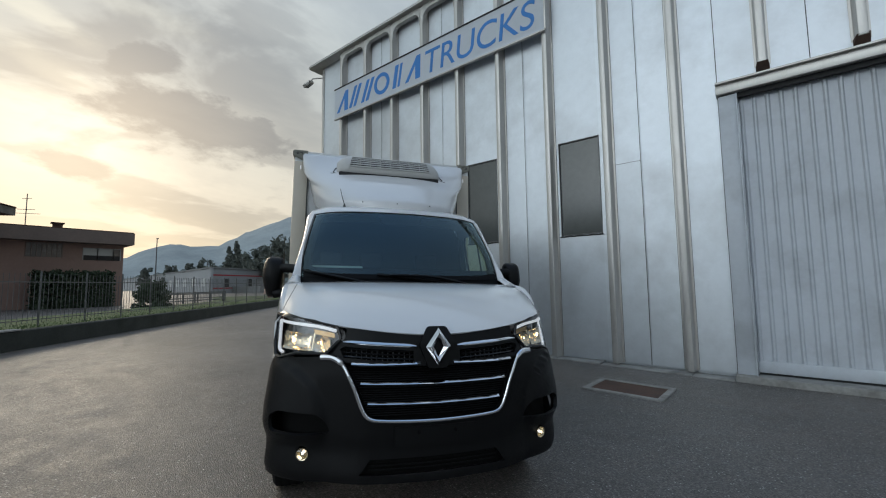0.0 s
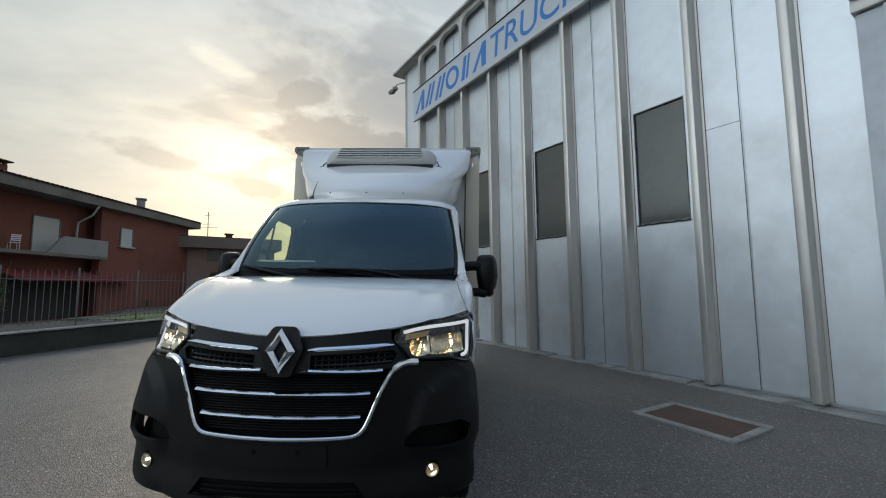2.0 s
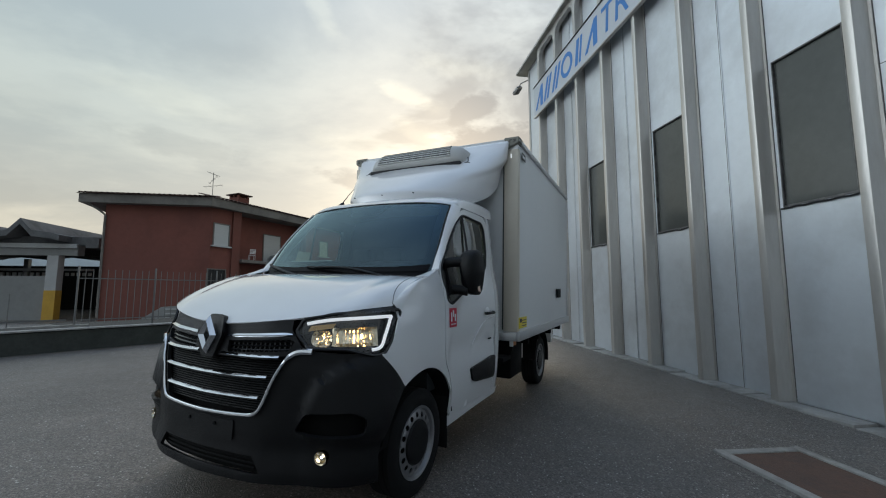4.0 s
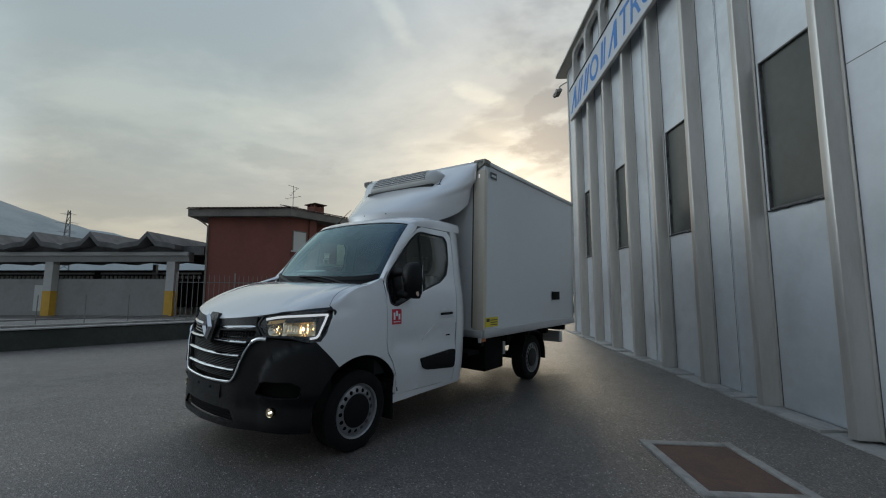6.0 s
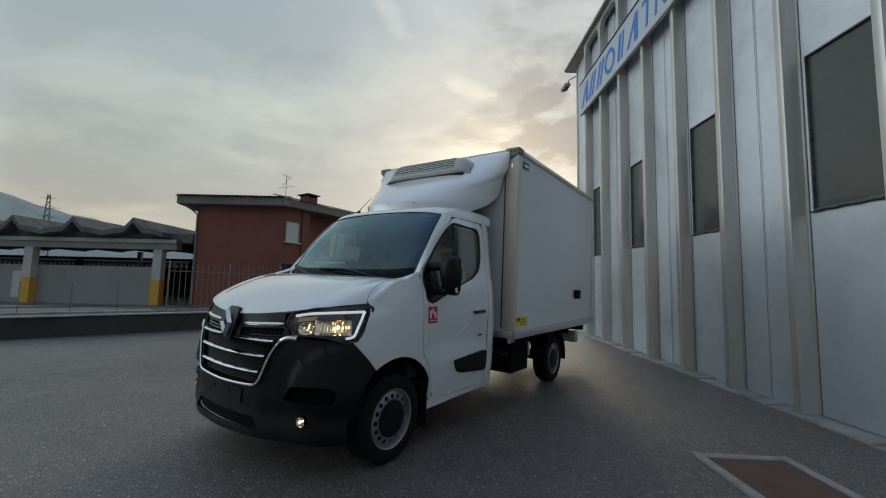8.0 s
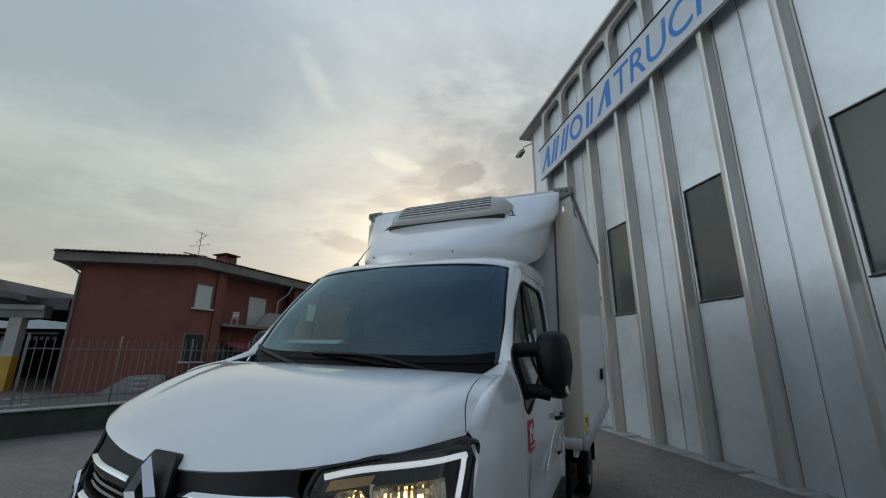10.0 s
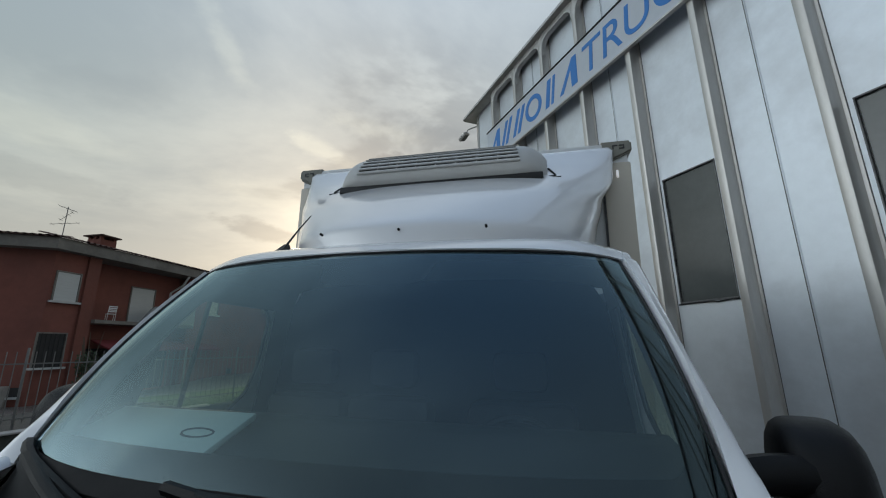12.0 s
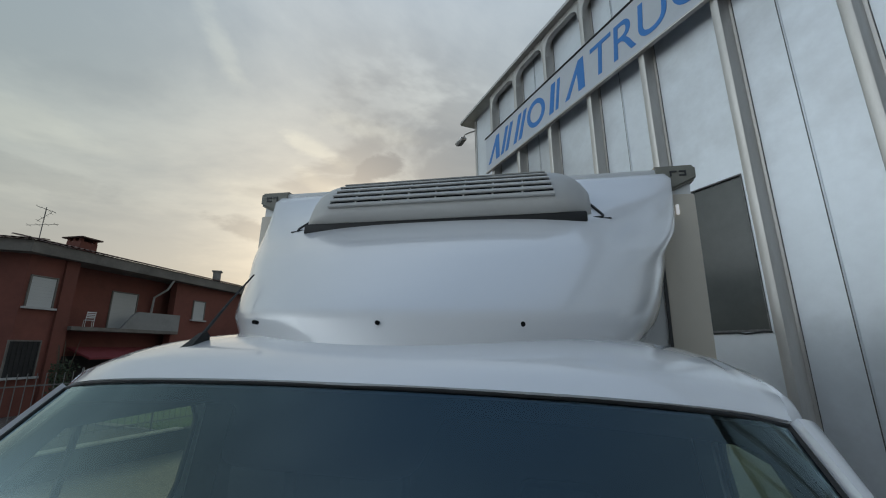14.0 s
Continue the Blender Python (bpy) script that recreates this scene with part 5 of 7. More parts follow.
        grid(bm, 36, 10, shell, flip=sgn > 0)
        bmesh.ops.remove_doubles(bm, verts=bm.verts, dist=0.0004)
        bmesh.ops.holes_fill(bm, edges=[e for e in bm.edges if e.is_boundary])
        bmesh.ops.recalc_face_normals(bm, faces=bm.faces)
        bmesh.ops.transform(bm, matrix=Matrix.Translation((mu, sgn * 1.148, 1.515)) @ pose(0, 0, 0, 0, 4, -sgn * 12), verts=bm.verts)
        mir = P("mirror", bm, BLACK, "large black twin-arm door mirror", sharp=50)
        for z, r in ((1.595, 0.036), (1.375, 0.034)):
            P("mirror_arm", tubed(curve([(mu + 0.03, sgn * 1.14, z - 0.01), (mu + 0.04, sgn * 1.08, z), (mu / 2 - 0.54, sgn * 1.02, z), (-1.12, sgn * 0.95, z - 0.01)], 4), r, 10, flat=1.15), BLACK, parent=mir)
        P("arm_foot", sheeted(rounded([(-1.07, 1.33), (-1.21, 1.36), (-1.22, 1.62), (-1.12, 1.63)], 0.03), lambda u, z: (u, sgn * (side_v(u, z) + 0.012), z), 0.06, flip=sgn > 0), BLACK, parent=mir, thick=0.03)
        P("mirror_indicator", sheeted([(0.045 * math.cos(k * math.pi / 6), 0.06 * math.sin(k * math.pi / 6)) for k in range(12)], lambda a, b: (mu - 0.02 + a * 0.5, sgn * (1.222 - 0.12 * b - abs(a) * 0.25), 1.41 + b * 0.8), 0.03, flip=sgn > 0), PALE_AMBER, "pale indicator lens", parent=mir, thick=0.012)
        P("mirror_glass", boxed(mu - 0.081, mu - 0.075, sgn * 1.152 - 0.07, sgn * 1.152 + 0.07, 1.38, 1.67), CHROME, parent=mir)

    # stickers on both front doors: only the left side is ever seen
    st = P("door_sticker", sheeted([(-1.030, 1.085), (-1.165, 1.085), (-1.165, 1.232), (-1.030, 1.232)], side_at(1, 0.004), 0.06, flip=True), RED_STICKER, "square red sticker with white marks")
    for u0, u1, z0, z1 in ((-1.050, -1.075, 1.13, 1.20), (-1.085, -1.110, 1.165, 1.215), (-1.118, -1.145, 1.13, 1.185), (-1.050, -1.145, 1.105, 1.112)):
        P("mark", sheeted([(u0, z0), (u1, z0), (u1, z1), (u0, z1)], side_at(1, 0.007), 0.06, flip=True), PRINT_WHITE, parent=st)

    # wheels
    def wheel(u, v, sgn, dual=False):
        m = Matrix.Translation((u, v, WHEEL_Z)) @ pose(0, 0, 0, -90 * sgn)
        bm = bmesh.new()
        lathe(bm, [(0.225, -0.10), (0.27, -0.112), (0.325, -0.105), (0.345, -0.085), (0.346, 0.085), (0.325, 0.105), (0.275, 0.112), (0.232, 0.10)], 40)
        tyre = P("wheel", bm, RUBBER, "black tyre on a steel rim")
        tyre.matrix_local = m
        for z in (-0.05, 0.0, 0.05):
            bm = bmesh.new()
            lathe(bm, [(0.347, z - 0.006), (0.348, z), (0.347, z + 0.006)], 40)
            part("tread_groove", bm, UNDER, tyre)
        bm = bmesh.new()
        lathe(bm, [(0.232, -0.10), (0.218, -0.05), (0.218, 0.06), (0.236, 0.098), (0.234, 0.106), (0.219, 0.10), (0.211, 0.075)], 40)
        part("rim", bm, STEEL, tyre)
        bm = bmesh.new()
        holes = []
        for k in range(16):
            a = 2 * math.pi * k / 16
            c = (0.176 * math.cos(a), 0.176 * math.sin(a))
            holes.append([(c[0] + 0.019 * math.cos(q * math.pi / 4), c[1] + 0.019 * math.sin(q * math.pi / 4)) for q in range(8)])
        disc = [(0.212 * math.cos(2 * math.pi * k / 40), 0.212 * math.sin(2 * math.pi * k / 40)) for k in range(40)]
        sheet(bm, disc, lambda a, b: (a, b, 0.078 + (0.018 * math.cos((math.hypot(a, b) - 0.150) / 0.06 * 1.5) if math.hypot(a, b) > 0.11 else 0.012)), 0.035, holes=holes)
        part("disc", bm, STEEL, tyre, thick=0.005)
        # a black disc stands in for the shade behind the rim holes
        bm = bmesh.new()
        lathe(bm, [(0, 0.03), (0.217, 0.03)], 24)
        part("brake_shadow", bm, UNDER, tyre)
        bm = bmesh.new()
        lathe(bm, [(0.0, 0.112), (0.10, 0.112), (0.138, 0.107), (0.147, 0.095), (0.147, 0.08)] if not dual else [(0.0, 0.12), (0.08, 0.12), (0.11, 0.10), (0.125, 0.085)], 32)
        part("hub_cap", bm, BLACK, tyre)
    for sgn in (1, -1):
        wheel(WHEEL_F, sgn * 0.885, sgn)
        wheel(WHEEL_R, sgn * 0.875, sgn)
        # arch liners and mud flap
        bm = bmesh.new()
        lin = arch(WHEEL_F, WHEEL_Z, 0.484, 15, 170, 18)
        grid(bm, len(lin) - 1, 1, lambda a, b: (lin[round(a * (len(lin) - 1))][0], sgn * (0.60 + 0.415 * b), lin[round(a * (len(lin) - 1))][1]), flip=sgn < 0)
        P("arch_liner", bm, UNDER, thick=0.01)
        P("mud_flap", boxed(-1.135, -1.12, sgn * 0.88 - 0.11, sgn * 0.88 + 0.11, 0.16, 0.55), RUBBER)
        bm = bmesh.new()
        lin2 = arch(WHEEL_R, WHEEL_Z, 0.43, 8, 172, 18)
        grid(bm, len(lin2) - 1, 1, lambda a, b: (lin2[round(a * (len(lin2) - 1))][0], sgn * (0.76 + 0.25 * b), lin2[round(a * (len(lin2) - 1))][1]), flip=sgn < 0)
        P("rear_mudguard", bm, BLACK, thick=0.012)
        P("mud_flap", boxed(WHEEL_R - 0.455, WHEEL_R - 0.44, sgn * 0.885 - 0.12, sgn * 0.885 + 0.12, 0.28, 0.47), RUBBER)
    P("rear_axle", tubed([(WHEEL_R, -0.8, WHEEL_Z), (WHEEL_R, 0.8, WHEEL_Z)], 0.06, 10), UNDER)
    for sgn in (1, -1):
        P("chassis_rail", boxed(-6.0, -1.2, sgn * 0.40 - 0.04, sgn * 0.40 + 0.04, 0.46, 0.64), UNDER)
    for u in (-2.7, -3.4, -4.0, -4.8, -5.6):
        P("cross_member", boxed(u - 0.04, u + 0.04, -1.05, 1.05, 0.70, 0.82), UNDER)
    for sgn in (1, -1):
        P("side_box", boxed(-3.42, -2.92, sgn * 0.72 - 0.24, sgn * 0.72 + 0.24, 0.33, 0.77, bevel=0.02), UNDER, "black plastic tool box")
        P("box_strap", boxed(-3.50, -3.44, sgn * 0.935 - 0.012, sgn * 0.935 + 0.012, 0.50, 0.76), ALU)
        P("side_lamp", boxed(-2.74, -2.63, sgn * 1.06 - 0.02, sgn * 1.06 + 0.02, 0.76, 0.82, bevel=0.008), AMBER)
        P("lamp_edge", boxed(-2.625, -2.60, sgn * 1.06 - 0.02, sgn * 1.06 + 0.02, 0.755, 0.835, bevel=0.006), PRINT_WHITE)
        P("catwalk", boxed(-2.62, -2.36, sgn * 0.8 - 0.25, sgn * 0.8 + 0.25, 0.62, 0.66), UNDER)
    P("rear_bumper", boxed(-6.16, -6.02, -0.80, 0.80, 0.40, 0.62, bevel=0.015), ALU)
    P("rear_step", boxed(-6.14, -5.86, -0.86, 0.86, 0.66, 0.70, bevel=0.01), UNDER)
    for sgn in (1, -1):
        P("bumper_arm", boxed(-6.1, -5.4, sgn * 0.42 - 0.03, sgn * 0.42 + 0.03, 0.46, 0.54), UNDER)

    # insulated box
    u0, u1, w, z0, z1 = -2.56, -5.83, 1.145, 0.84, 3.105
    body = P("box_body", boxed(u1 + 0.01, u0 - 0.01, -w + 0.012, w - 0.012, z0 + 0.01, z1 - 0.012), GRP, "smooth white insulated box body")
    e = 0.075
    for sgn in (1, -1):
        P("corner_post", boxed(u0 - 0.075, u0 + 0.006, sgn * w - (0.165 if sgn > 0 else 0.0), sgn * w + (0.0 if sgn > 0 else 0.165), z0 + 0.08, z1 - 0.12, bevel=0.01), POST, parent=body)
        P("rear_post", boxed(u1 - 0.006, u1 + 0.05, sgn * w - (0.06 if sgn > 0 else 0), sgn * w + (0 if sgn > 0 else 0.06), z0 + 0.08, z1 - 0.08, bevel=0.008), ALU, parent=body)
        P("bottom_rail", boxed(u1, u0, sgn * (w + 0.003) - 0.02, sgn * (w + 0.003) + 0.02, z0 - 0.02, z0 + 0.085, bevel=0.006), ALU, parent=body)
        P("top_rail", boxed(u1, u0 - 0.1, sgn * (w - 0.012) - 0.03, sgn * (w - 0.012) + 0.03, z1 - 0.055, z1 + 0.008, bevel=0.02), ALU, parent=body)
        bm = bmesh.new()
        prism(bm, [(0.0, 0.0), (0.19, 0.0), (0.178, -0.115), (0.15, -0.145), (0.0, -0.075)], lambda a, b, d: (u0 + 0.016 - d, sgn * (w + 0.014 - a), z1 + 0.022 + b), 0.15)
        bmesh.ops.bevel(bm, geom=list(bm.edges), offset=0.012, segments=2, affect="EDGES")
        cap = P("corner_cap", bm, CAP, "khaki plastic corner cap", parent=body)
        for a, b, c, d in ((0.045, 0.075, -0.048, -0.041), (0.045, 0.052, -0.046, -0.022), (0.045, 0.075, -0.028, -0.021), (0.085, 0.115, -0.028, -0.021), (0.108, 0.115, -0.048, -0.024)):
            P("cap_mark", boxed(u0 + 0.016, u0 + 0.020, sgn * (w + 0.014 - (a + b) / 2) - (b - a) / 2, sgn * (w + 0.014 - (a + b) / 2) + (b - a) / 2, z1 + 0.012 + c, z1 + 0.012 + d), PRINT_DARK, parent=body)
        P("marker_light", boxed(u0 + 0.004, u0 + 0.014, sgn * 1.062 - 0.007, sgn * 1.062 + 0.007, z1 - 0.225, z1 - 0.175, bevel=0.004), LED, "small white marker light", parent=body)
        P("inner_marker", boxed(u0 + 0.004, u0 + 0.012, sgn * 0.952 - 0.009, sgn * 0.952 + 0.009, z1 - 0.225, z1 - 0.195, bevel=0.004), LED, parent=body)
        P("post_joint", boxed(u0 + 0.001, u0 + 0.009, sgn * 0.975 - 0.006, sgn * 0.975 + 0.006, z0 + 0.1, z1 - 0.1), PRINT_DARK, parent=body)
    P("front_rail_low", boxed(u0 - 0.05, u0 + 0.008, -w + 0.02, w - 0.02, z0 - 0.02, z0 + 0.07, bevel=0.006), ALU, parent=body)
    P("front_rail_top", boxed(u0 - 0.05, u0 + 0.008, -w + 0.11, w - 0.11, z1 - 0.06, z1 + 0.01, bevel=0.01), GRP, parent=body)
    yl = P("label_plate", boxed(-2.92, -2.60, w + 0.000, w + 0.006, 0.955, 1.075), YELLOW, "yellow label with dark print", parent=body)
    P("print_bar", boxed(-2.70, -2.625, w + 0.006, w + 0.008, 1.02, 1.06), PRINT_DARK, parent=yl)
    for k in range(3):
        P("print_bar", boxed(-2.90, -2.72, w + 0.006, w + 0.008, 0.975 + k * 0.03, 0.985 + k * 0.03), PRINT_DARK, parent=yl)
    P("small_logo", boxed(-2.86, -2.70, w, w + 0.003, 2.90, 2.985), PRINT_DARK, parent=body)
    P("logo_bar", boxed(-2.84, -2.72, w + 0.003, w + 0.005, 2.925, 2.955), GRP, parent=body)
    P("air_vent", boxed(-5.10, -4.78, w - 0.002, w + 0.012, 1.265, 1.405, bevel=0.003), UNDER, "dark square side vent", parent=body)
    for k in range(2):
        P("door_hinge", boxed(u1 - 0.03, u1 + 0.02, w - 0.01, w + 0.02, 1.35 + k * 1.1, 1.42 + k * 1.1, bevel=0.005), ALU, parent=body)

    # wind deflector over the cab
    FZ = [(2.235, -1.545, 0.80), (2.335, -1.562, 0.865), (2.365, -1.582, 0.885), (2.45, -1.685, 0.930), (2.60, -1.885, 0.980), (2.75, -2.115, 1.008), (2.90, -2.330, 1.026), (3.00, -2.445, 1.036), (3.05, -2.495, 1.040)]
    FUF, FVS = curve([(a, b) for a, b, c in FZ], 5), curve([(a, c) for a, b, c in FZ], 5)

    def fairing(a, b):
        """a: -1 to 1 round the shell; b: 0 on the roof to 1 at the top."""
        q = abs(a)
        lo = 2.235 + 0.10 * max(0.0, q - 0.48) / 0.52 + 0.20 * (max(0.0, q - 0.72) / 0.28) ** 2
        z = lo + (3.05 - lo) * b
        uf, vs = lerp_table(z, FUF), lerp_table(z, FVS)
        th = q * math.pi / 2
        # round in plan low down, squarer towards the top
        n = lerp_table(z, curve([(2.20, 0.98), (2.28, 0.96), (2.50, 0.90), (2.75, 0.78), (2.92, 0.64), (3.05, 0.56)], 6))
        v = vs * math.copysign(math.sin(th) ** n, a)
        rear = -2.53
        u = rear + (uf - rear) * abs(math.cos(th)) ** (n * 0.9)
        # below a crease that sweeps up towards the tail the flanks fall back into a scoop, with a lobe at its foot
        k = max(0.0, (q - 0.36) / 0.64)
        t = max(0.0, min(1.0, (2.40 + 0.40 * k ** 0.8 - z) / (0.09 + 0.06 * k) + 0.5))
        foot = max(0.0, min(1.0, (2.50 - z) / 0.12)) * max(0.0, min(1.0, (k - 0.55) / 0.3))
        scoop = t * t * (3 - 2 * t) * (k * k * (3 - 2 * k)) * (1 - 0.55 * foot)
        v *= 1 - 0.055 * scoop
        u -= 0.05 * scoop * math.cos(th)
        return (u, v, z)
    bm = gridded(96, 44, lambda a, b: fairing(a * 2 - 1, b))
    bmesh.ops.recalc_face_normals(bm, faces=bm.faces)
    fair = P("wind_deflector", bm, WHITE, "white moulded roof wind deflector", thick=0.015, sharp=60)
    P("deflector_top", gridded(24, 6, lambda a, b: tuple(Vector(fairing(a * 2 - 1, 1.0)).lerp(Vector((-2.545, fairing(a * 2 - 1, 1.0)[1] * 0.98, 3.075)), b) + Vector((0, 0, 0.012 * math.sin(b * math.pi / 2)))), flip=True), WHITE, parent=fair)
    for a in (-0.36, 0.0, 0.36):
        u = lerp_table(2.318, FUF) + 0.004 - (0.012 if a else 0.0)
        P("fixing_hole", tubed([(u - 0.012, a, 2.318), (u + 0.004, a, 2.319)], 0.0055, 10), UNDER, parent=fair)

    # cooler on the deflector
    cz = Matrix.Translation((-2.195, 0, 2.895)) @ pose(0, 0, 0, 0, -9, 0)
    bm = bmesh.new()
    prof = curve([(-0.22, -0.105), (0.0, -0.118), (0.036, -0.110), (0.053, -0.085), (0.056, -0.05), (0.046, 0.0), (0.022, 0.055), (-0.018, 0.10), (-0.06, 0.126), (-0.12, 0.14), (-0.22, 0.146)], 3)
    n = 48
    rows = []
    for k in range(n + 1):
        v = -0.63 + 1.26 * k / n
        e = max(0.0, (abs(v) - 0.455) / 0.175)
        sh, sz = 1 - 0.34 * e ** 2.5, 1 - 0.05 * e - 0.26 * e ** 3
        rows.append([bm.verts.new((-0.22 + (x + 0.22) * sh, v, -0.105 + (z + 0.105) * sz)) for x, z in prof])
    for a, b in zip(rows, rows[1:]):
        for i in range(len(prof) - 1):
            bm.faces.new((a[i], a[i + 1], b[i + 1], b[i]))
    bm.faces.new(rows[0]), bm.faces.new(rows[-1][::-1])
    bmesh.ops.recalc_face_normals(bm, faces=bm.faces)
    cooler = P("cooler", bm, AC_WHITE, "cream plastic roof cooler with a slatted grille", sharp=50)
    cooler.matrix_local = cz
    face_line = [(x, z) for x, z in prof if -0.055 <= z <= 0.122 and x > -0.09]

    def face(t):
        """A point down the rounded front, t from 0 below to 1 above."""
        z = -0.048 + 0.158 * t
        return lerp_table(z, [(q[1], q[0]) for q in face_line]), z

    part("grille_well", gridded(2, 10, lambda a, b: (face(b)[0] + 0.002, (a * 2 - 1) * (0.485 - 0.03 * b), face(b)[1])), UNDER, cooler)
    for k in range(6):
        t = 0.02 + k * 0.192
        (x0, z0), (x1, z1) = face(t - 0.055), face(t + 0.055)
        bm = bmesh.new()
        prism(bm, [(x0 - 0.004, z0), (x0 + 0.011, z0 - 0.001), (x0 + 0.0135, z0 + 0.003), (x1 + 0.0135, z1 - 0.003), (x1 + 0.010, z1), (x1 - 0.004, z1)], lambda a, b, d: (a, -(0.485 - 0.03 * t) + d * (0.97 - 0.06 * t), b), 1.0)
        part("slat", bm, AC_WHITE, cooler)
    for k in range(7):
        v = -0.36 + 0.12 * k
        part("slat_post", tubed([(face(q / 6)[0] + 0.003, v, face(q / 6)[1]) for q in range(7)], 0.004, 5), AC_WHITE, cooler)
    part("badge", boxed(-0.03, 0.03, -0.04, 0.04, -0.002, 0.004, m=Matrix.Translation((-0.085, 0.0, 0.133)) @ pose(0, 0, 0, 0, 18)), PRINT_DARK, cooler)
    # black seal, made deeper to draw the shadow under the cooler
    part("base_seal", boxed(-0.2, 0.030, -0.605, 0.605, -0.158, -0.112, bevel=0.008), SEAL, cooler)
    for sgn in (1, -1):
        part("side_bracket", tubed([(-0.03, sgn * 0.56, -0.122), (-0.02, sgn * 0.668, -0.120), (-0.035, sgn * 0.672, -0.105), (-0.10, sgn * 0.640, -0.02), (-0.11, sgn * 0.60, -0.015)], 0.006, 6), SEAL, cooler)
        part("bracket_plate", boxed(-0.06, -0.02, sgn * 0.655 - 0.045, sgn * 0.655 + 0.045, -0.128, -0.122), SEAL, cooler)

    # roof aerial
    fin = [(0.075, 0.0), (0.02, 0.030), (-0.022, 0.066), (-0.040, 0.070), (-0.048, 0.062), (-0.046, 0.0)]
    bm = bmesh.new()
    prism(bm, fin, lambda a, b, d: (-1.565 + a, -0.545 + (d - 0.5) * 0.044 * (1 - 0.75 * b / 0.07), 2.222 + b), 1.0)
    aer = P("aerial_base", bm, BLACK, "short black roof aerial")
    P("aerial_rod", tubed([(-1.595, -0.545, 2.285), (-1.72, -0.57, 2.40), (-1.83, -0.585, 2.50)], 0.004, 6, radii=[0.0055, 0.0038, 0.0028]), SEAL, parent=aer)

    # cab inside
    P("floor_pan", boxed(-2.3, -0.9, -0.9, 0.9, 0.44, 0.5), UNDER)
    bm = bmesh.new()
    prism(bm, [(-0.92, 1.44), (-0.98, 1.48), (-1.15, 1.55), (-1.30, 1.60), (-1.42, 1.61), (-1.51, 1.585), (-1.56, 1.40), (-1.46, 1.05), (-1.30, 0.6), (-0.95, 0.6)], lambda a, b, d: (a, -0.90 + d, b), 1.80)
    P("dashboard", bm, DASH)
    tray = P("dash_tray", boxed(-0.155, 0.155, -0.27, 0.27, -0.012, 0.012, bevel=0.010, m=Matrix.Translation((-1.135, -0.635, 1.572)) @ pose(0, 0, 0, 0, 19.5, 0)), TRAY, "pale grey-green dashboard tray")
    P("tray_grip", tubed([(-1.15 + 0.022 * math.cos(k * math.pi / 6), -0.47 + 0.055 * math.sin(k * math.pi / 6), 1.590 - 0.354 * 0.022 * math.cos(k * math.pi / 6)) for k in range(13)], 0.0035, 5), DASH, parent=tray)
    bm = bmesh.new()
    ringp = [(0.19 * math.cos(k * math.pi / 12), 0.19 * math.sin(k * math.pi / 12)) for k in range(25)]
    tube(bm, [(-1.64 - 0.5 * b, 0.45 + a, 1.42 + 0.87 * b) for a, b in ringp], 0.016, 8)
    tube(bm, [(-1.52, 0.45, 1.32), (-1.64, 0.45, 1.42)], 0.03, 8)
    tube(bm, [(-1.64, 0.27, 1.42), (-1.63, 0.45, 1.41), (-1.64, 0.63, 1.42)], 0.018, 6)
    P("steering_wheel", bm, DASH)
    for v, w2 in ((0.45, 0.25), (-0.20, 0.22), (-0.66, 0.22)):
        bm = bmesh.new()
        box(bm, -2.20, -2.02, v - w2, v + w2, 0.86, 1.60, bevel=0.05)
        box(bm, -2.18, -1.62, v - w2, v + w2, 0.70, 0.90, bevel=0.05)
        seat = P("seat", bm, SEAT)
        P("headrest", boxed(-2.19, -2.08, v - 0.13, v + 0.13, 1.64, 1.83, bevel=0.04), SEAT, parent=seat)
        P("seat_label", boxed(-2.02, -2.014, v - 0.02, v + 0.02, 1.44, 1.47), ALU, parent=seat)
    bm = bmesh.new()
    flank = [(side_v(-2.2, z) - 0.035, z) for z in (0.5, 0.8, 1.1, 1.4, 1.7, 1.9, 2.06)]
    prism(bm, flank + [(0.80, 2.20), (0.4, 2.25), (-0.4, 2.25), (-0.80, 2.20)] + [(-v, z) for v, z in flank[::-1]], lambda a, b, d: (-2.20 - d, a, b), 0.03)
    P("bulkhead", bm, DASH)
    for sgn in (1, -1):
        P("post_trim", gridded(2, 24, lambda a, b: side_at(sgn, -0.03)(-2.05 - 0.16 * a, 0.42 + 1.70 * b), flip=sgn > 0), LINER, thick=0.008)
        P("pillar_trim", gridded(24, 4, lambda a, b: tuple(Vector(screen_point(sgn * 0.985, a, -0.02)) + Vector((-0.055 * b, sgn * (0.006 * b - 0.02), -0.02 * b))), flip=sgn > 0), LINER, thick=0.012)
    for sgn in (1, -1):
        P("header_trim", gridded(12, 3, lambda a, b: tuple(Vector(side_at(sgn, -0.035)(-1.45 - 0.75 * a, 2.03)).lerp(Vector(screen_point(sgn * 0.985, 0.975, -0.022)).lerp(Vector((-2.24, sgn * 0.87, 2.15)), a) + Vector((0, 0, 0.01)), b)), flip=sgn > 0), LINER, thick=0.006)
    P("headliner", gridded(20, 8, lambda a, b: tuple(Vector(screen_point((a * 2 - 1) * 0.985, 0.975, -0.022)).lerp(Vector((-2.24, (a * 2 - 1) * 0.87, 2.20 - 0.05 * abs(a * 2 - 1) ** 4)), b) + Vector((0, 0, 0.05 * math.sin(b * math.pi) * (1 - abs(a * 2 - 1) ** 4))))), LINER)
    return van


build_van()


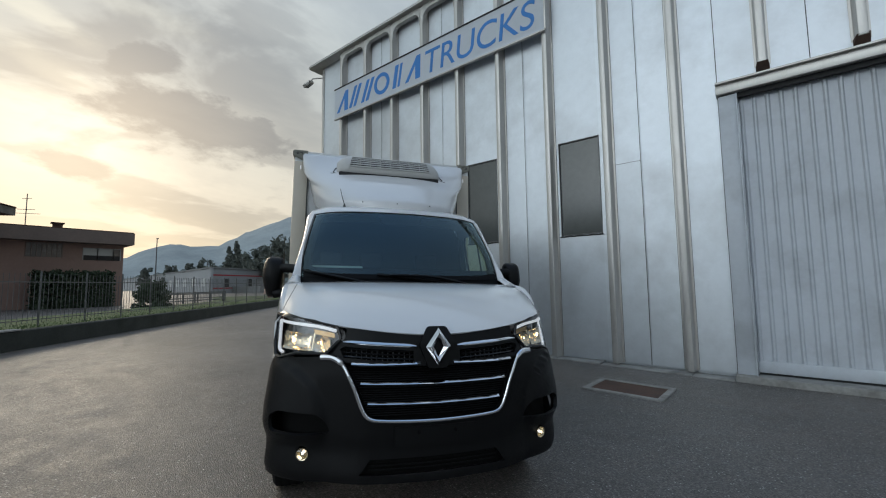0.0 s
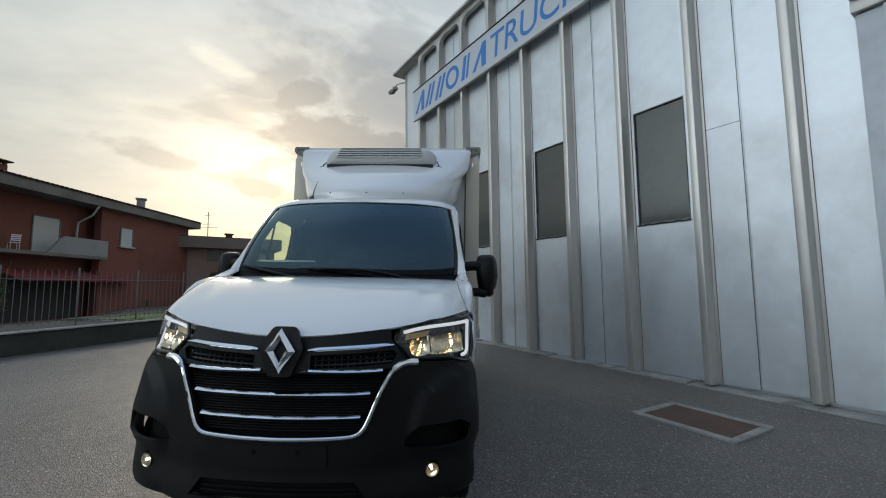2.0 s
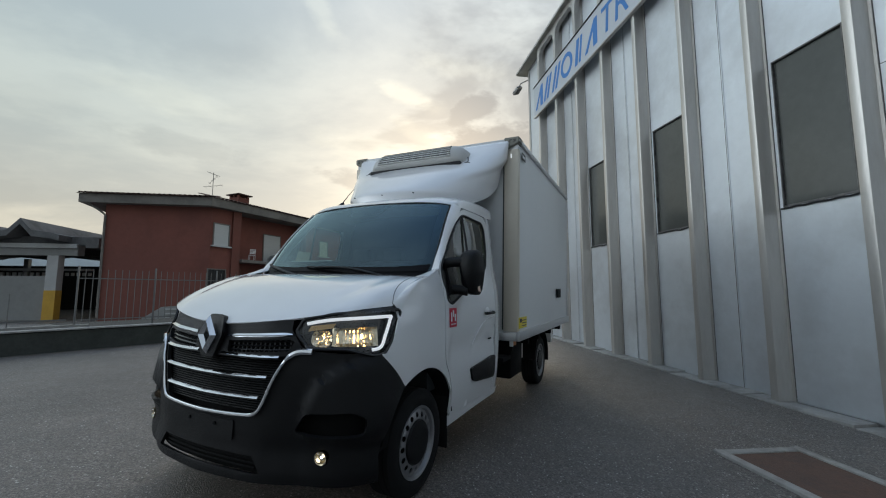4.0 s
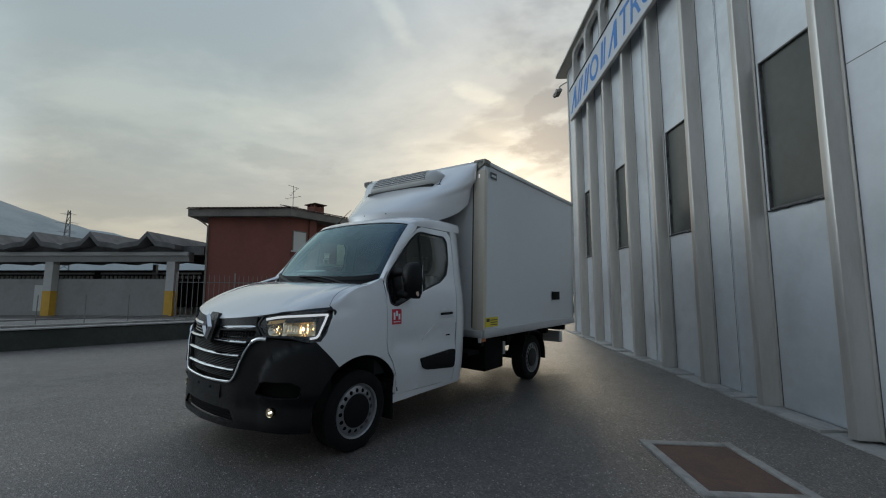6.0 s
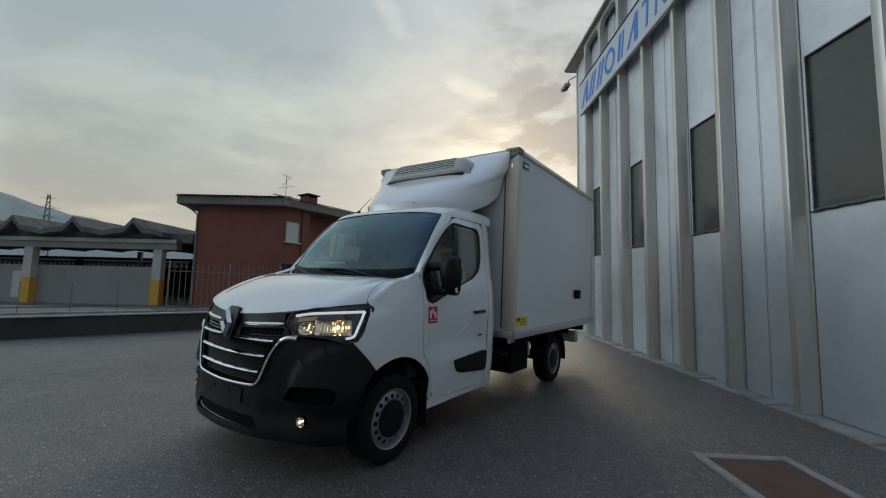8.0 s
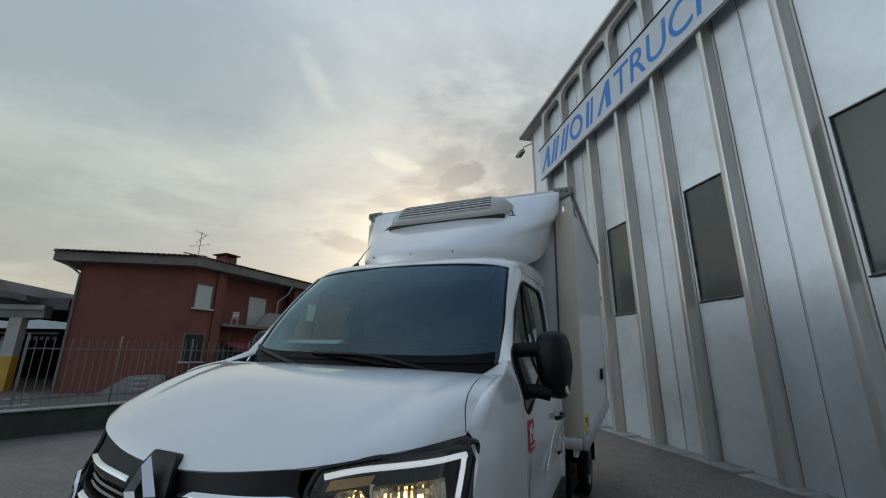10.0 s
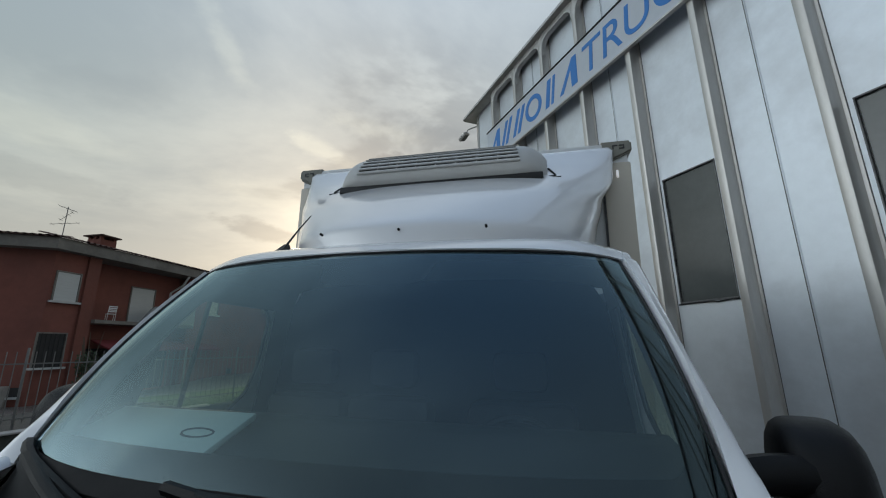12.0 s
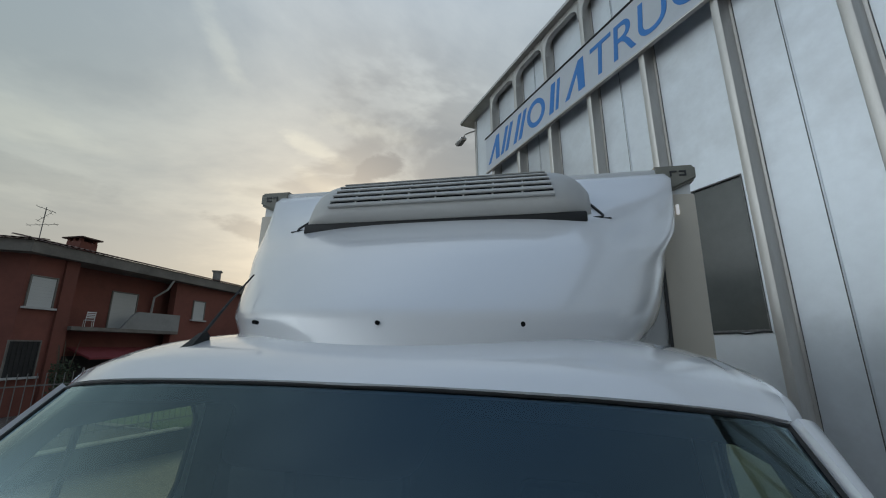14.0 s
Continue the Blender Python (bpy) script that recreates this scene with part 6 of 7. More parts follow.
# ---- beyond the yard ----
RENDER_RED = material("red_render", (0.205, 0.075, 0.057), 0.92, vary=0.12, scale=0.6, bump=0.3, bump_scale=25, stain=(0.135, 0.050, 0.039), stain_amount=0.6, stain_scale=0.5)
RENDER_ORANGE = material("orange_render", (0.18, 0.066, 0.049), 0.92, vary=0.12, scale=0.8, bump=0.3, bump_scale=25)
RENDER_BROWN = material("brown_render", (0.33, 0.225, 0.19), 0.92, vary=0.12, scale=0.5, stain=(0.24, 0.16, 0.135), stain_amount=0.5, stain_scale=0.4)
FASCIA = material("weathered_fascia", (0.20, 0.185, 0.165), 0.9, vary=0.18, scale=1.0, stain=(0.10, 0.09, 0.08), stain_amount=0.6)
FASCIA_BROWN = material("brown_fascia", (0.21, 0.165, 0.145), 0.9, vary=0.15, scale=0.8)
TILES = material("clay_roof_tiles", (0.10, 0.058, 0.045), 0.9, vary=0.3, scale=5, bump=0.4, bump_scale=12, each=0.2)
SHUTTER = material("pale_shutter", (0.55, 0.56, 0.55), 0.6, vary=0.05, scale=2, stretch=(1, 1, 12))
GREY_RENDER = material("grey_render", (0.30, 0.30, 0.29), 0.9, vary=0.1, scale=0.6, stain=(0.2, 0.2, 0.19), stain_amount=0.5)
PALE_PAINT = material("pale_column_paint", (0.50, 0.50, 0.49), 0.8, vary=0.1, scale=2)
YELLOW_PAINT = material("yellow_column_paint", (0.62, 0.36, 0.05), 0.7, vary=0.12, scale=3)
FIBRE = material("fibre_cement", (0.15, 0.15, 0.15), 0.95, vary=0.25, scale=1.5, stain=(0.07, 0.07, 0.065), stain_amount=0.7)
FENCE = material("galvanised_fence", (0.17, 0.17, 0.166), 0.6, metal=0.3, vary=0.15, scale=6)
GRASS = material("grass", (0.08, 0.12, 0.036), 0.9, vary=0.35, scale=2.0)
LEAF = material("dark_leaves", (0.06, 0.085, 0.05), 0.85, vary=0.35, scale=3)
# far trees: distance haze is mixed into the leaf colour
FAR_LEAF = material("haze_greyed_leaves", (0.15, 0.165, 0.14), 0.9, vary=0.25, scale=0.6)
WINDOW_GREY = material("curtained_window", (0.14, 0.125, 0.12), 0.25, vary=0.2, scale=2)
SOIL = material("dark_soil", (0.05, 0.048, 0.042), 0.95, vary=0.4, scale=4, bump=0.6, bump_scale=30)
BARK = material("bark", (0.09, 0.07, 0.05), 0.9, vary=0.3, scale=8)
# both hill colours carry the pale haze of distance
HILL = material("haze_coloured_hill", (0.35, 0.385, 0.39), 1.0, vary=0.14, scale=0.02, spec=0.0)
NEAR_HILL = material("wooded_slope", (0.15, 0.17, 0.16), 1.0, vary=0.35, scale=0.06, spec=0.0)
AWNING = material("red_awning", (0.20, 0.035, 0.04), 0.85, vary=0.1, scale=3)
RED_PAINT = material("red_car_paint", (0.35, 0.02, 0.025), 0.35, vary=0.05, coat=0.6)
HALL_GREY = material("pale_hall_cladding", (0.36, 0.37, 0.38), 0.8, vary=0.08, scale=0.2)
RED_BAND = material("red_band", (0.45, 0.04, 0.05), 0.7, vary=0.05)
# near-black that paints the shade inside rooms and the shed
INSIDE_DARK = material("indoor_shade", (0.045, 0.043, 0.043), 0.9, vary=0.2)

FENCE_P = Vector((-12.55, 0.50))
FD = Vector((math.cos(radians(134.1)), math.sin(radians(134.1))))
FN = Vector((FD.y, -FD.x)) * -1


def fence_at(s, off, z):
    q = FENCE_P + FD * s + FN * off
    return (q.x, q.y, z)


def build_roadside():
    bm = bmesh.new()
    prism(bm, [(0.0, -0.3), (0.02, 0.505), (0.05, 0.53), (0.25, 0.53), (0.27, -0.3)], lambda a, b, d: fence_at(d - 24, a, b), 90)
    tagged(part("low_wall", bm, DARK_WALL), "low dark mossy concrete wall along the road", "wall", kind="structure")
    bm = bmesh.new()
    prism(bm, [(0.55, 0.3), (0.55, 0.60), (0.72, 0.60), (0.72, 0.3)], lambda a, b, d: fence_at(d - 24, a, b), 19)
    tagged(part("fence_plinth", bm, CONCRETE), "pale concrete plinth under the fence", "plinth", kind="structure")
    # grass bank
    bm = bmesh.new()
    grid(bm, 90, 6, lambda a, b: fence_at(1.0 + 64 * a, 0.26 + 3.2 * b, 0.50 + 0.06 * math.sin(b * 2.2) + 0.03 * noise.noise((a * 60, b * 5, 0))))
    tagged(part("grass_bank", bm, GRASS), "strip of rough green grass behind the low wall", "grass", kind="stuff")
    bm = bmesh.new()
    grid(bm, 24, 6, lambda a, b: fence_at(-5.2 + 6.2 * a, 0.26 + 3.2 * b, 0.49 + 0.03 * noise.noise((a * 9, b * 5, 0))))
    tagged(part("soil_strip", bm, SOIL), "strip of dark bare soil behind the low wall", "soil", kind="structure")
    bm = bmesh.new()
    prism(bm, [(-0.02, 0.53), (-0.02, 0.555), (0.0, 0.565), (0.24, 0.565), (0.24, 0.53)], lambda a, b, d: fence_at(d - 24, a, b), 25.2)
    tagged(part("wall_coping", bm, CONCRETE), "thin pale concrete coping on the low wall", "coping", kind="structure")
    rng = random.Random(11)
    vs, fs = [], []
    for k in range(5200):
        s, o = 1.0 + 29 * rng.random() ** 1.4, 0.28 + 1.5 * rng.random()
        h, w, a = rng.uniform(0.02, 0.07), rng.uniform(0.006, 0.016), rng.uniform(0, 6.3)
        b = Vector(fence_at(s, o, 0.51))
        d = Vector((math.cos(a), math.sin(a), 0)) * w
        n = len(vs)
        vs += [tuple(b - d), tuple(b + d), tuple(b + Vector((rng.uniform(-.05, .05), rng.uniform(-.05, .05), h)))]
        fs.append((n, n + 1, n + 2))
    me = bpy.data.meshes.new("grass_blades")
    me.from_pydata(vs, [], fs)
    me.materials.append(GRASS)
    tagged(new("grass_blades", me), "tufts of green grass on the bank", "grass", kind="stuff")
    # picket fence
    fence = thing("fence", "grey metal picket fence on the bank", "fence")
    for k in range(28):
        s = -5.25 + 1.53 * k
        bm = bmesh.new()
        box(bm, -0.017, 0.017, -0.017, 0.017, 0.40, 1.95, bevel=0.004, m=Matrix.Translation(fence_at(s, 0.64, 0)))
        part("post", bm, FENCE, fence)
    for z in (0.70, 1.66):
        bm = bmesh.new()
        prism(bm, [(0.628, z - 0.012), (0.628, z + 0.012), (0.64, z + 0.012), (0.64, z - 0.012)], lambda a, b, d: fence_at(d - 5.25, a, b), 1.53 * 27)
        part("rail", bm, FENCE, fence)
    me = mesh_of("picket", boxed(-0.006, 0.006, -0.006, 0.006, 0.62, 1.88), FENCE)
    for k in range(230):
        s = -5.12 + 0.139 * k
        if abs((s + 5.25) % 1.53) < 0.04:
            continue
        ob = new("picket", me)
        ob.parent = fence
        ob.location = fence_at(s, 0.655, 0)
    # posts and rail in front of the canopy
    low = thing("rail_fence", "thin grey posts with one rail on the plinth", "fence")
    for k in range(18):
        s = -6.31 - 0.87 * k
        part("post", boxed(-0.007, 0.007, -0.007, 0.007, 0.55, 1.30, m=Matrix.Translation(fence_at(s, 0.64, 0))), FENCE, low)
    bm = bmesh.new()
    prism(bm, [(0.63, 0.70), (0.63, 0.73), (0.65, 0.73), (0.65, 0.70)], lambda a, b, d: fence_at(-24 + d, a, b), 18.6)
    part("rail", bm, FENCE, low)


def plane_place(p, deg):
    """Places on an upright wall: s along it, o out of it, z up."""
    d = Vector((math.cos(radians(deg)), math.sin(radians(deg))))
    n = Vector((d.y, -d.x))
    if n.dot(Vector((-p[0], -p[1]))) < 0:
        n = -n
    return lambda s, o, z: (p[0] + d.x * s + n.x * o, p[1] + d.y * s + n.y * o, z)


def slab(at, s0, s1, o0, o1, z0, z1):
    bm = bmesh.new()
    prism(bm, [(s0, o0), (s1, o0), (s1, o1), (s0, o1)], lambda a, b, d: at(a, b, z0 + d), z1 - z0)
    return bm


def shutter_window(parent, at, s0, s1, z0, z1, shut=True, sill=True, dark_pane=None, frame_paint=None):
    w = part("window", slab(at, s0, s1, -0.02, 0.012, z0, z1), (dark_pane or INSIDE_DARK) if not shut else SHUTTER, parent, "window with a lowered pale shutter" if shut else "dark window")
    bm = bmesh.new()
    for q in ((s0 - 0.05, s0, z0, z1), (s1, s1 + 0.05, z0, z1), (s0 - 0.05, s1 + 0.05, z1, z1 + 0.05)):
        b2 = slab(at, q[0], q[1], 0.0, 0.045, q[2], q[3])
        me = bpy.data.meshes.new("t")
        b2.to_mesh(me)
        bm.from_mesh(me)
        b2.free()
        bpy.data.meshes.remove(me)
    part("frame", bm, frame_paint or (PALE_PAINT if not shut else FASCIA), w)
    if shut:
        n = int((z1 - z0) / 0.11)
        for k in range(n):
            z = z0 + (k + 0.5) * (z1 - z0) / n
            part("slat", slab(at, s0 + 0.01, s1 - 0.01, 0.012, 0.022, z - 0.042, z + 0.042), SHUTTER, w)
    if sill:
        part("sill", slab(at, s0 - 0.12, s1 + 0.12, 0.0, 0.14, z0 - 0.07, z0), PALE_PAINT, w)
    return w


HOUSE = Matrix.Translation((0.7, 2.9, 1.45)) @ Matrix.Scale(1.29, 4) @ Matrix.Translation((-0.7, -2.9, -1.45))


def build_red_house():
    h = thing("red_house", "red rendered two-storey house with deep eaves and tiled roof", "house", HOUSE)
    A, B = plane_place((-19.65, -4.89), 270), plane_place((-20.4, -4.4), 147)
    wall_b = lambda s0, s1, o, z0, z1: slab(B, s0, s1, o - 0.35, o, z0, z1)
    bm = bmesh.new()
    prism(bm, [(-19.65, -4.89), (-19.65, -9.45), (-29.5, -11.0), (-37.0, -4.5), (-30.75, 2.35), (-30.2, 1.95), (-25.55, -2.1), (-21.35, -4.9)], lambda a, b, d: (a, b, -0.3 + d), 5.85)
    part("wall", bm, RENDER_RED, h)
    part("wall", wall_b(-0.894, 0.25, 0.0, -0.3, 5.5), RENDER_RED, h)
    part("pilaster", slab(B, 0.25, 0.72, -0.4, 0.10, -0.3, 5.5), RENDER_ORANGE, h)
    part("wall", wall_b(5.55, 12.25, 0.0, -0.3, 5.5), RENDER_RED, h)
    part("ground_floor_wall", wall_b(0.72, 5.55, -0.75, -0.3, 5.5), RENDER_RED, h)
    # eaves and roof
    eave = [(-19.25, -10.35), (-19.2, -4.72), (-31.1, 3.05), (-37.9, -4.6), (-29.6, -12.0)]
    bm = bmesh.new()
    prism(bm, eave, lambda a, b, d: (a, b, 5.42 + d), 0.40)
    part("fascia", bm, FASCIA, h)
    c = Vector((-28.0, -4.6, 7.35))
    bm = bmesh.new()
    ring = [bm.verts.new((c.x + (x - c.x) * 1.012, c.y + (y - c.y) * 1.012, 5.83)) for x, y in eave]
    top = [bm.verts.new((-24.6, -6.6, 6.95)), bm.verts.new((-31.0, -3.0, 6.95))]
    for q in ((ring[0], ring[1], top[0]), (ring[1], ring[2], top[1], top[0]), (ring[2], ring[3], top[1]), (ring[3], ring[4], top[0], top[1]), (ring[4], ring[0], top[0])):
        bm.faces.new(q)
    bm.faces.new(ring[::-1])
    bmesh.ops.recalc_face_normals(bm, faces=bm.faces)
    roof = part("roof", bm, TILES, h, "low clay-tiled hip roof", sharp=5)
    # cover tiles in rows down the two visible slopes
    tile = bmesh.new()
    prof = [(0.075 * math.cos(t), 0.05 * math.sin(t)) for t in [k * math.pi / 4 for k in range(5)]]
    grid(tile, 4, 1, lambda a, b: (prof[round(a * 4)][0], b * 0.42, prof[round(a * 4)][1] + 0.012 * (1 - b)))
    me = mesh_of("tile", tile, TILES)

    def lay(p, q, r, rows, cols):
        """Rows of tiles from the eave p-q towards the ridge point r."""
        p, q, r = Vector(p), Vector(q), Vector(r)
        along = (q - p).normalized()
        up = (r - p) - along * (r - p).dot(along)
        upn = up.normalized()
        nrm = along.cross(upn).normalized()
        if nrm.z < 0:
            nrm = -nrm
        m = Matrix((along, upn, nrm)).transposed().to_4x4()
        for j in range(rows):
            for i in range(cols):
                s = (i + 0.5) / cols * (q - p).length
                ob = new("tile", me)
                ob.parent = roof
                ob.matrix_local = Matrix.Translation(p + along * s + upn * (0.02 + j * 0.38) + nrm * 0.01) @ m

    lay((-19.15, -4.68, 5.83), (-31.2, 3.12, 5.83), (-24.6, -6.6, 6.95), 3, 64)
    lay((-19.17, -10.40, 5.83), (-19.12, -4.70, 5.83), (-24.6, -6.6, 6.95), 3, 26)
    # chimney, flue, aerial
    CHIMNEY = Matrix.Translation((-23.6, -4.95, 6.52)) @ pose(0, 0, 0, 0, 0, 57) @ Matrix.Diagonal((0.88, 0.88, 0.8, 1))
    ch = part("chimney", boxed(-0.42, 0.42, -0.42, 0.42, -0.9, 0.30, m=CHIMNEY), RENDER_ORANGE, h, "stout rendered chimney with a tiled cap")
    part("cap", boxed(-0.60, 0.60, -0.55, 0.55, 0.46, 0.54, bevel=0.02, m=CHIMNEY), TILES, ch)
    for x, y in ((-0.34, -0.34), (0.34, -0.34), (-0.34, 0.34), (0.34, 0.34), (0, -0.34), (0, 0.34)):
        part("cap_post", boxed(x - 0.07, x + 0.07, y - 0.07, y + 0.07, 0.30, 0.46, m=CHIMNEY), RENDER_ORANGE, ch)
    fl = part("flue", boxed(-0.2, 0.2, -0.2, 0.2, -0.7, 0.20, m=Matrix.Translation((-29.2, -0.15, 6.55))), CONCRETE, h, "small concrete flue")
    part("cap", boxed(-0.27, 0.27, -0.27, 0.27, 0.20, 0.28, bevel=0.02, m=Matrix.Translation((-29.2, -0.15, 6.55))), CONCRETE, fl)
    # windows, balcony, awning
    R = plane_place((-20.4 + 0.545 * -0.75, -4.4 + 0.839 * -0.75), 147)
    Bo = lambda s, o, z: B(s, o - 0.75, z)
    shutter_window(h, B, -0.72, 0.08, 3.60, 4.66)
    shutter_window(h, Bo, 2.95, 4.15, 3.06, 4.62, sill=False)
    shutter_window(h, B, 6.78, 7.55, 3.66, 4.62, shut=True)
    shutter_window(h, B, -0.92, -0.02, 1.25, 2.42, shut=False, frame_paint=FASCIA)
    for k in range(6):
        part("window_bar", slab(B, -0.83 + 0.145 * k, -0.81 + 0.145 * k, 0.05, 0.07, 1.25, 2.42), SEAL, h)
    part("window", slab(B, 8.8, 9.25, -0.02, 0.012, 0.45, 0.75), INSIDE_DARK, h)
    A2 = plane_place((-19.65, -4.89), 270)
    part("window", slab(A2, 0.2, 0.75, -0.02, 0.012, 0.32, 0.62), INSIDE_DARK, h)
    part("sill", slab(A2, 0.15, 0.8, 0.0, 0.12, 0.25, 0.32), PALE_PAINT, h)
    part("downpipe", tubed([B(4.95, 0.35, 5.42), B(4.9, 0.1, 4.95), B(4.88, -0.55, 4.6), B(4.88, -0.65, 3.0)], 0.05, 8), PALE_PAINT, h)
    bal = part("balcony", slab(B, 0.72, 5.7, -0.75, 0.28, 2.86, 3.0), FASCIA, h, "concrete balcony with a grey parapet")
    bm = bmesh.new()
    prism(bm, [(2.7, 3.0), (5.7, 3.0), (5.7, 3.78), (3.45, 3.76), (3.2, 3.62)], lambda a, b, d: B(a, 0.16 + d, b), 0.12)
    part("parapet", bm, GREY_RENDER, bal)
    part("parapet_end", slab(B, 5.58, 5.7, -0.7, 0.16, 3.0, 3.78), GREY_RENDER, bal)
    aw = bmesh.new()
    prism(aw, [(0.05, 2.25), (1.15, 1.85), (1.15, 1.78), (0.05, 2.18)], lambda a, b, d: B(1.3 + d, a - 0.5, b), 6.1)
    part("awning", aw, AWNING, h, "faded dark red awning")
    # flat dark sheet drawn for the shaded opening under the awning
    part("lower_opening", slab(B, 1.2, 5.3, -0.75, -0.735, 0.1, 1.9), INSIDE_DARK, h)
    part("side_gutter", tubed([(-19.3, -10.2, 5.5), (-19.55, -9.7, 5.15), (-19.6, -9.42, 4.9), (-19.6, -9.42, 0.2)], 0.05, 8), FASCIA, h)
    # roof aerial
    a = thing("roof_aerial", "thin metal television aerial on the roof", "aerial", HOUSE @ Matrix.Translation((-22.9, -6.15, 6.5)))
    part("mast", tubed([(0, 0, -0.05), (0, 0, 1.55)], 0.018, 6), FENCE, a)
    for z, l, tilt in ((0.75, 0.85, 0.1), (1.5, 0.55, -0.15), (1.05, 0.35, 0.3)):
        part("boom", tubed([(0, -l * 0.6, z - tilt * 0.5), (0, l * 0.6, z + tilt)], 0.010, 5), FENCE, a)
        for k in range(4):
            y = -l * 0.5 + l * k / 3
            zz = z - tilt * 0.5 + (y + l * 0.6) / (1.2 * l) * tilt * 1.5
            part("rod", tubed([(-0.2, y, zz), (0.2, y, zz)], 0.007, 4), FENCE, a)
    # white garden chair on the balcony
    c = thing("garden_chair", "white slatted garden chair on the balcony", "chair", HOUSE @ Matrix.Translation(B(1.5, 0.05, 3.0)) @ pose(0, 0, 0, 0, 0, -60) @ Matrix.Scale(0.66, 4))
    part("seat", boxed(-0.22, 0.22, -0.22, 0.22, 0.40, 0.43), PRINT_WHITE, c)
    for x in (-0.2, 0.2):
        for y in (-0.2, 0.2):
            part("leg", tubed([(x, y, 0), (x, y, 0.41)], 0.015, 6), PRINT_WHITE, c)
        part("upright", tubed([(x, 0.2, 0.42), (x, 0.32, 0.9)], 0.015, 6), PRINT_WHITE, c)
    for k in range(4):
        part("back_slat", boxed(-0.2, 0.2, 0.215 + 0.028 * k, 0.235 + 0.028 * k, 0.52 + 0.1 * k, 0.58 + 0.1 * k), PRINT_WHITE, c)

    # outside steps against the side wall
    st = thing("garden_steps", "pale rendered outside steps against the red house", "steps", HOUSE)
    bm = bmesh.new()
    prism(bm, [(-7.4, -0.15), (-7.4, 0.06), (-6.45, 0.68), (-5.95, 0.72), (-5.35, 0.74), (-5.35, -0.15)], lambda a, b, d: (-18.9 - d, a, b), 0.14)
    part("side_wall", bm, GREY_RENDER, st)
    for k in range(4):
        y = -7.2 + 0.24 * k
        part("step", boxed(-19.62, -19.04, y, y + 0.3 if k < 3 else -5.35, -0.15, 0.17 * (k + 1)), CONCRETE, st)
    for k in range(3):
        part("side_ledge", boxed(-18.9, -18.84, -6.25, -5.75, 0.16 + 0.2 * k, 0.21 + 0.2 * k), PALE_PAINT, st)


def build_brown_house():
    h = thing("brown_house", "brown two-storey house with a broad flat eave", "house")
    W = plane_place((-40.0, 2.2), 90)
    bm = bmesh.new()
    prism(bm, [(-40, 2.0), (-40, 9.18), (-50, 9.18), (-50, 2.0)], lambda a, b, d: (a, b, -0.2 + d), 5.4)
    part("wall", bm, RENDER_BROWN, h)
    bm = bmesh.new()
    prism(bm, [(-38.9, 1.2), (-38.9, 9.6), (-51, 9.7), (-51, 1.2)], lambda a, b, d: (a, b, 4.85 + d), 0.92)
    part("fascia", bm, FASCIA_BROWN, h)
    part("roof", boxed(-51, -38.95, 1.25, 9.55, 5.77, 5.84), TILES, h)
    for s0, s1, z0, z1, sh in ((1.5, 3.35, 3.75, 4.75, False), (4.55, 5.35, 3.65, 4.5, True), (5.4, 6.3, 3.65, 4.5, True), (6.35, 6.75, 3.65, 4.5, False)):
        shutter_window(h, W, s0, s1, z0, z1, shut=sh, sill=False, dark_pane=WINDOW_GREY, frame_paint=PALE_PAINT if s0 > 4 else FASCIA_BROWN)
    part("window_band", slab(W, 4.55, 6.75, 0.0, 0.03, 3.62, 3.98), INSIDE_DARK, h)
    for k in range(7):
        part("window_bar", slab(W, 1.5 + 0.264 * (k + 0.93), 1.54 + 0.264 * (k + 0.93), 0.0, 0.05, 3.75, 4.75), FASCIA_BROWN, h)
    part("chimney", boxed(-42.2, -41.8, 5.2, 5.75, 5.8, 6.42), TILES, h)
    part("chimney_cap", boxed(-42.3, -41.7, 5.1, 5.85, 6.42, 6.52), TILES, h)
    a = thing("roof_aerial", "thin metal television aerial on the brown house", "aerial", Matrix.Translation((-41.5, 3.7, 5.8)))
    part("mast", tubed([(0, 0, -0.02), (0, 0, 2.6)], 0.03, 6), FENCE, a)
    for z, l in ((1.1, 1.5), (1.4, 0.9), (2.2, 0.5)):
        part("boom", tubed([(0, -l * 0.5, z), (0, l * 0.5, z + 0.1)], 0.018, 5), FENCE, a)


def leaves(bm_v, bm_f, rng, c, r, n, size):
    for k in range(n):
        d = Vector((rng.gauss(0, 1), rng.gauss(0, 1), rng.gauss(0, 1))).normalized() * (rng.random() ** 0.45)
        p = Vector(c) + Vector((d.x * r[0], d.y * r[1], d.z * r[2]))
        a, b = Vector((rng.gauss(0, 1), rng.gauss(0, 1), rng.gauss(0, 1))).normalized(), Vector((rng.gauss(0, 1), rng.gauss(0, 1), rng.gauss(0, 1))).normalized()
        s = size * rng.uniform(0.6, 1.3)
        i = len(bm_v)
        bm_v += [tuple(p - a * s), tuple(p + b * s), tuple(p + a * s), tuple(p - b * s)]
        bm_f.append((i, i + 1, i + 2, i + 3))


def foliage(name, vs, fs, parent, mat=LEAF):
    me = bpy.data.meshes.new(name)
    me.from_pydata(vs, [], fs)
    me.materials.append(mat)
    ob = new(name, me)
    ob.parent = parent
    return ob


def polar(az, dist, z=0.0):
    return (0.13 + dist * math.cos(radians(az)), 0.13 + dist * math.sin(radians(az)), z)


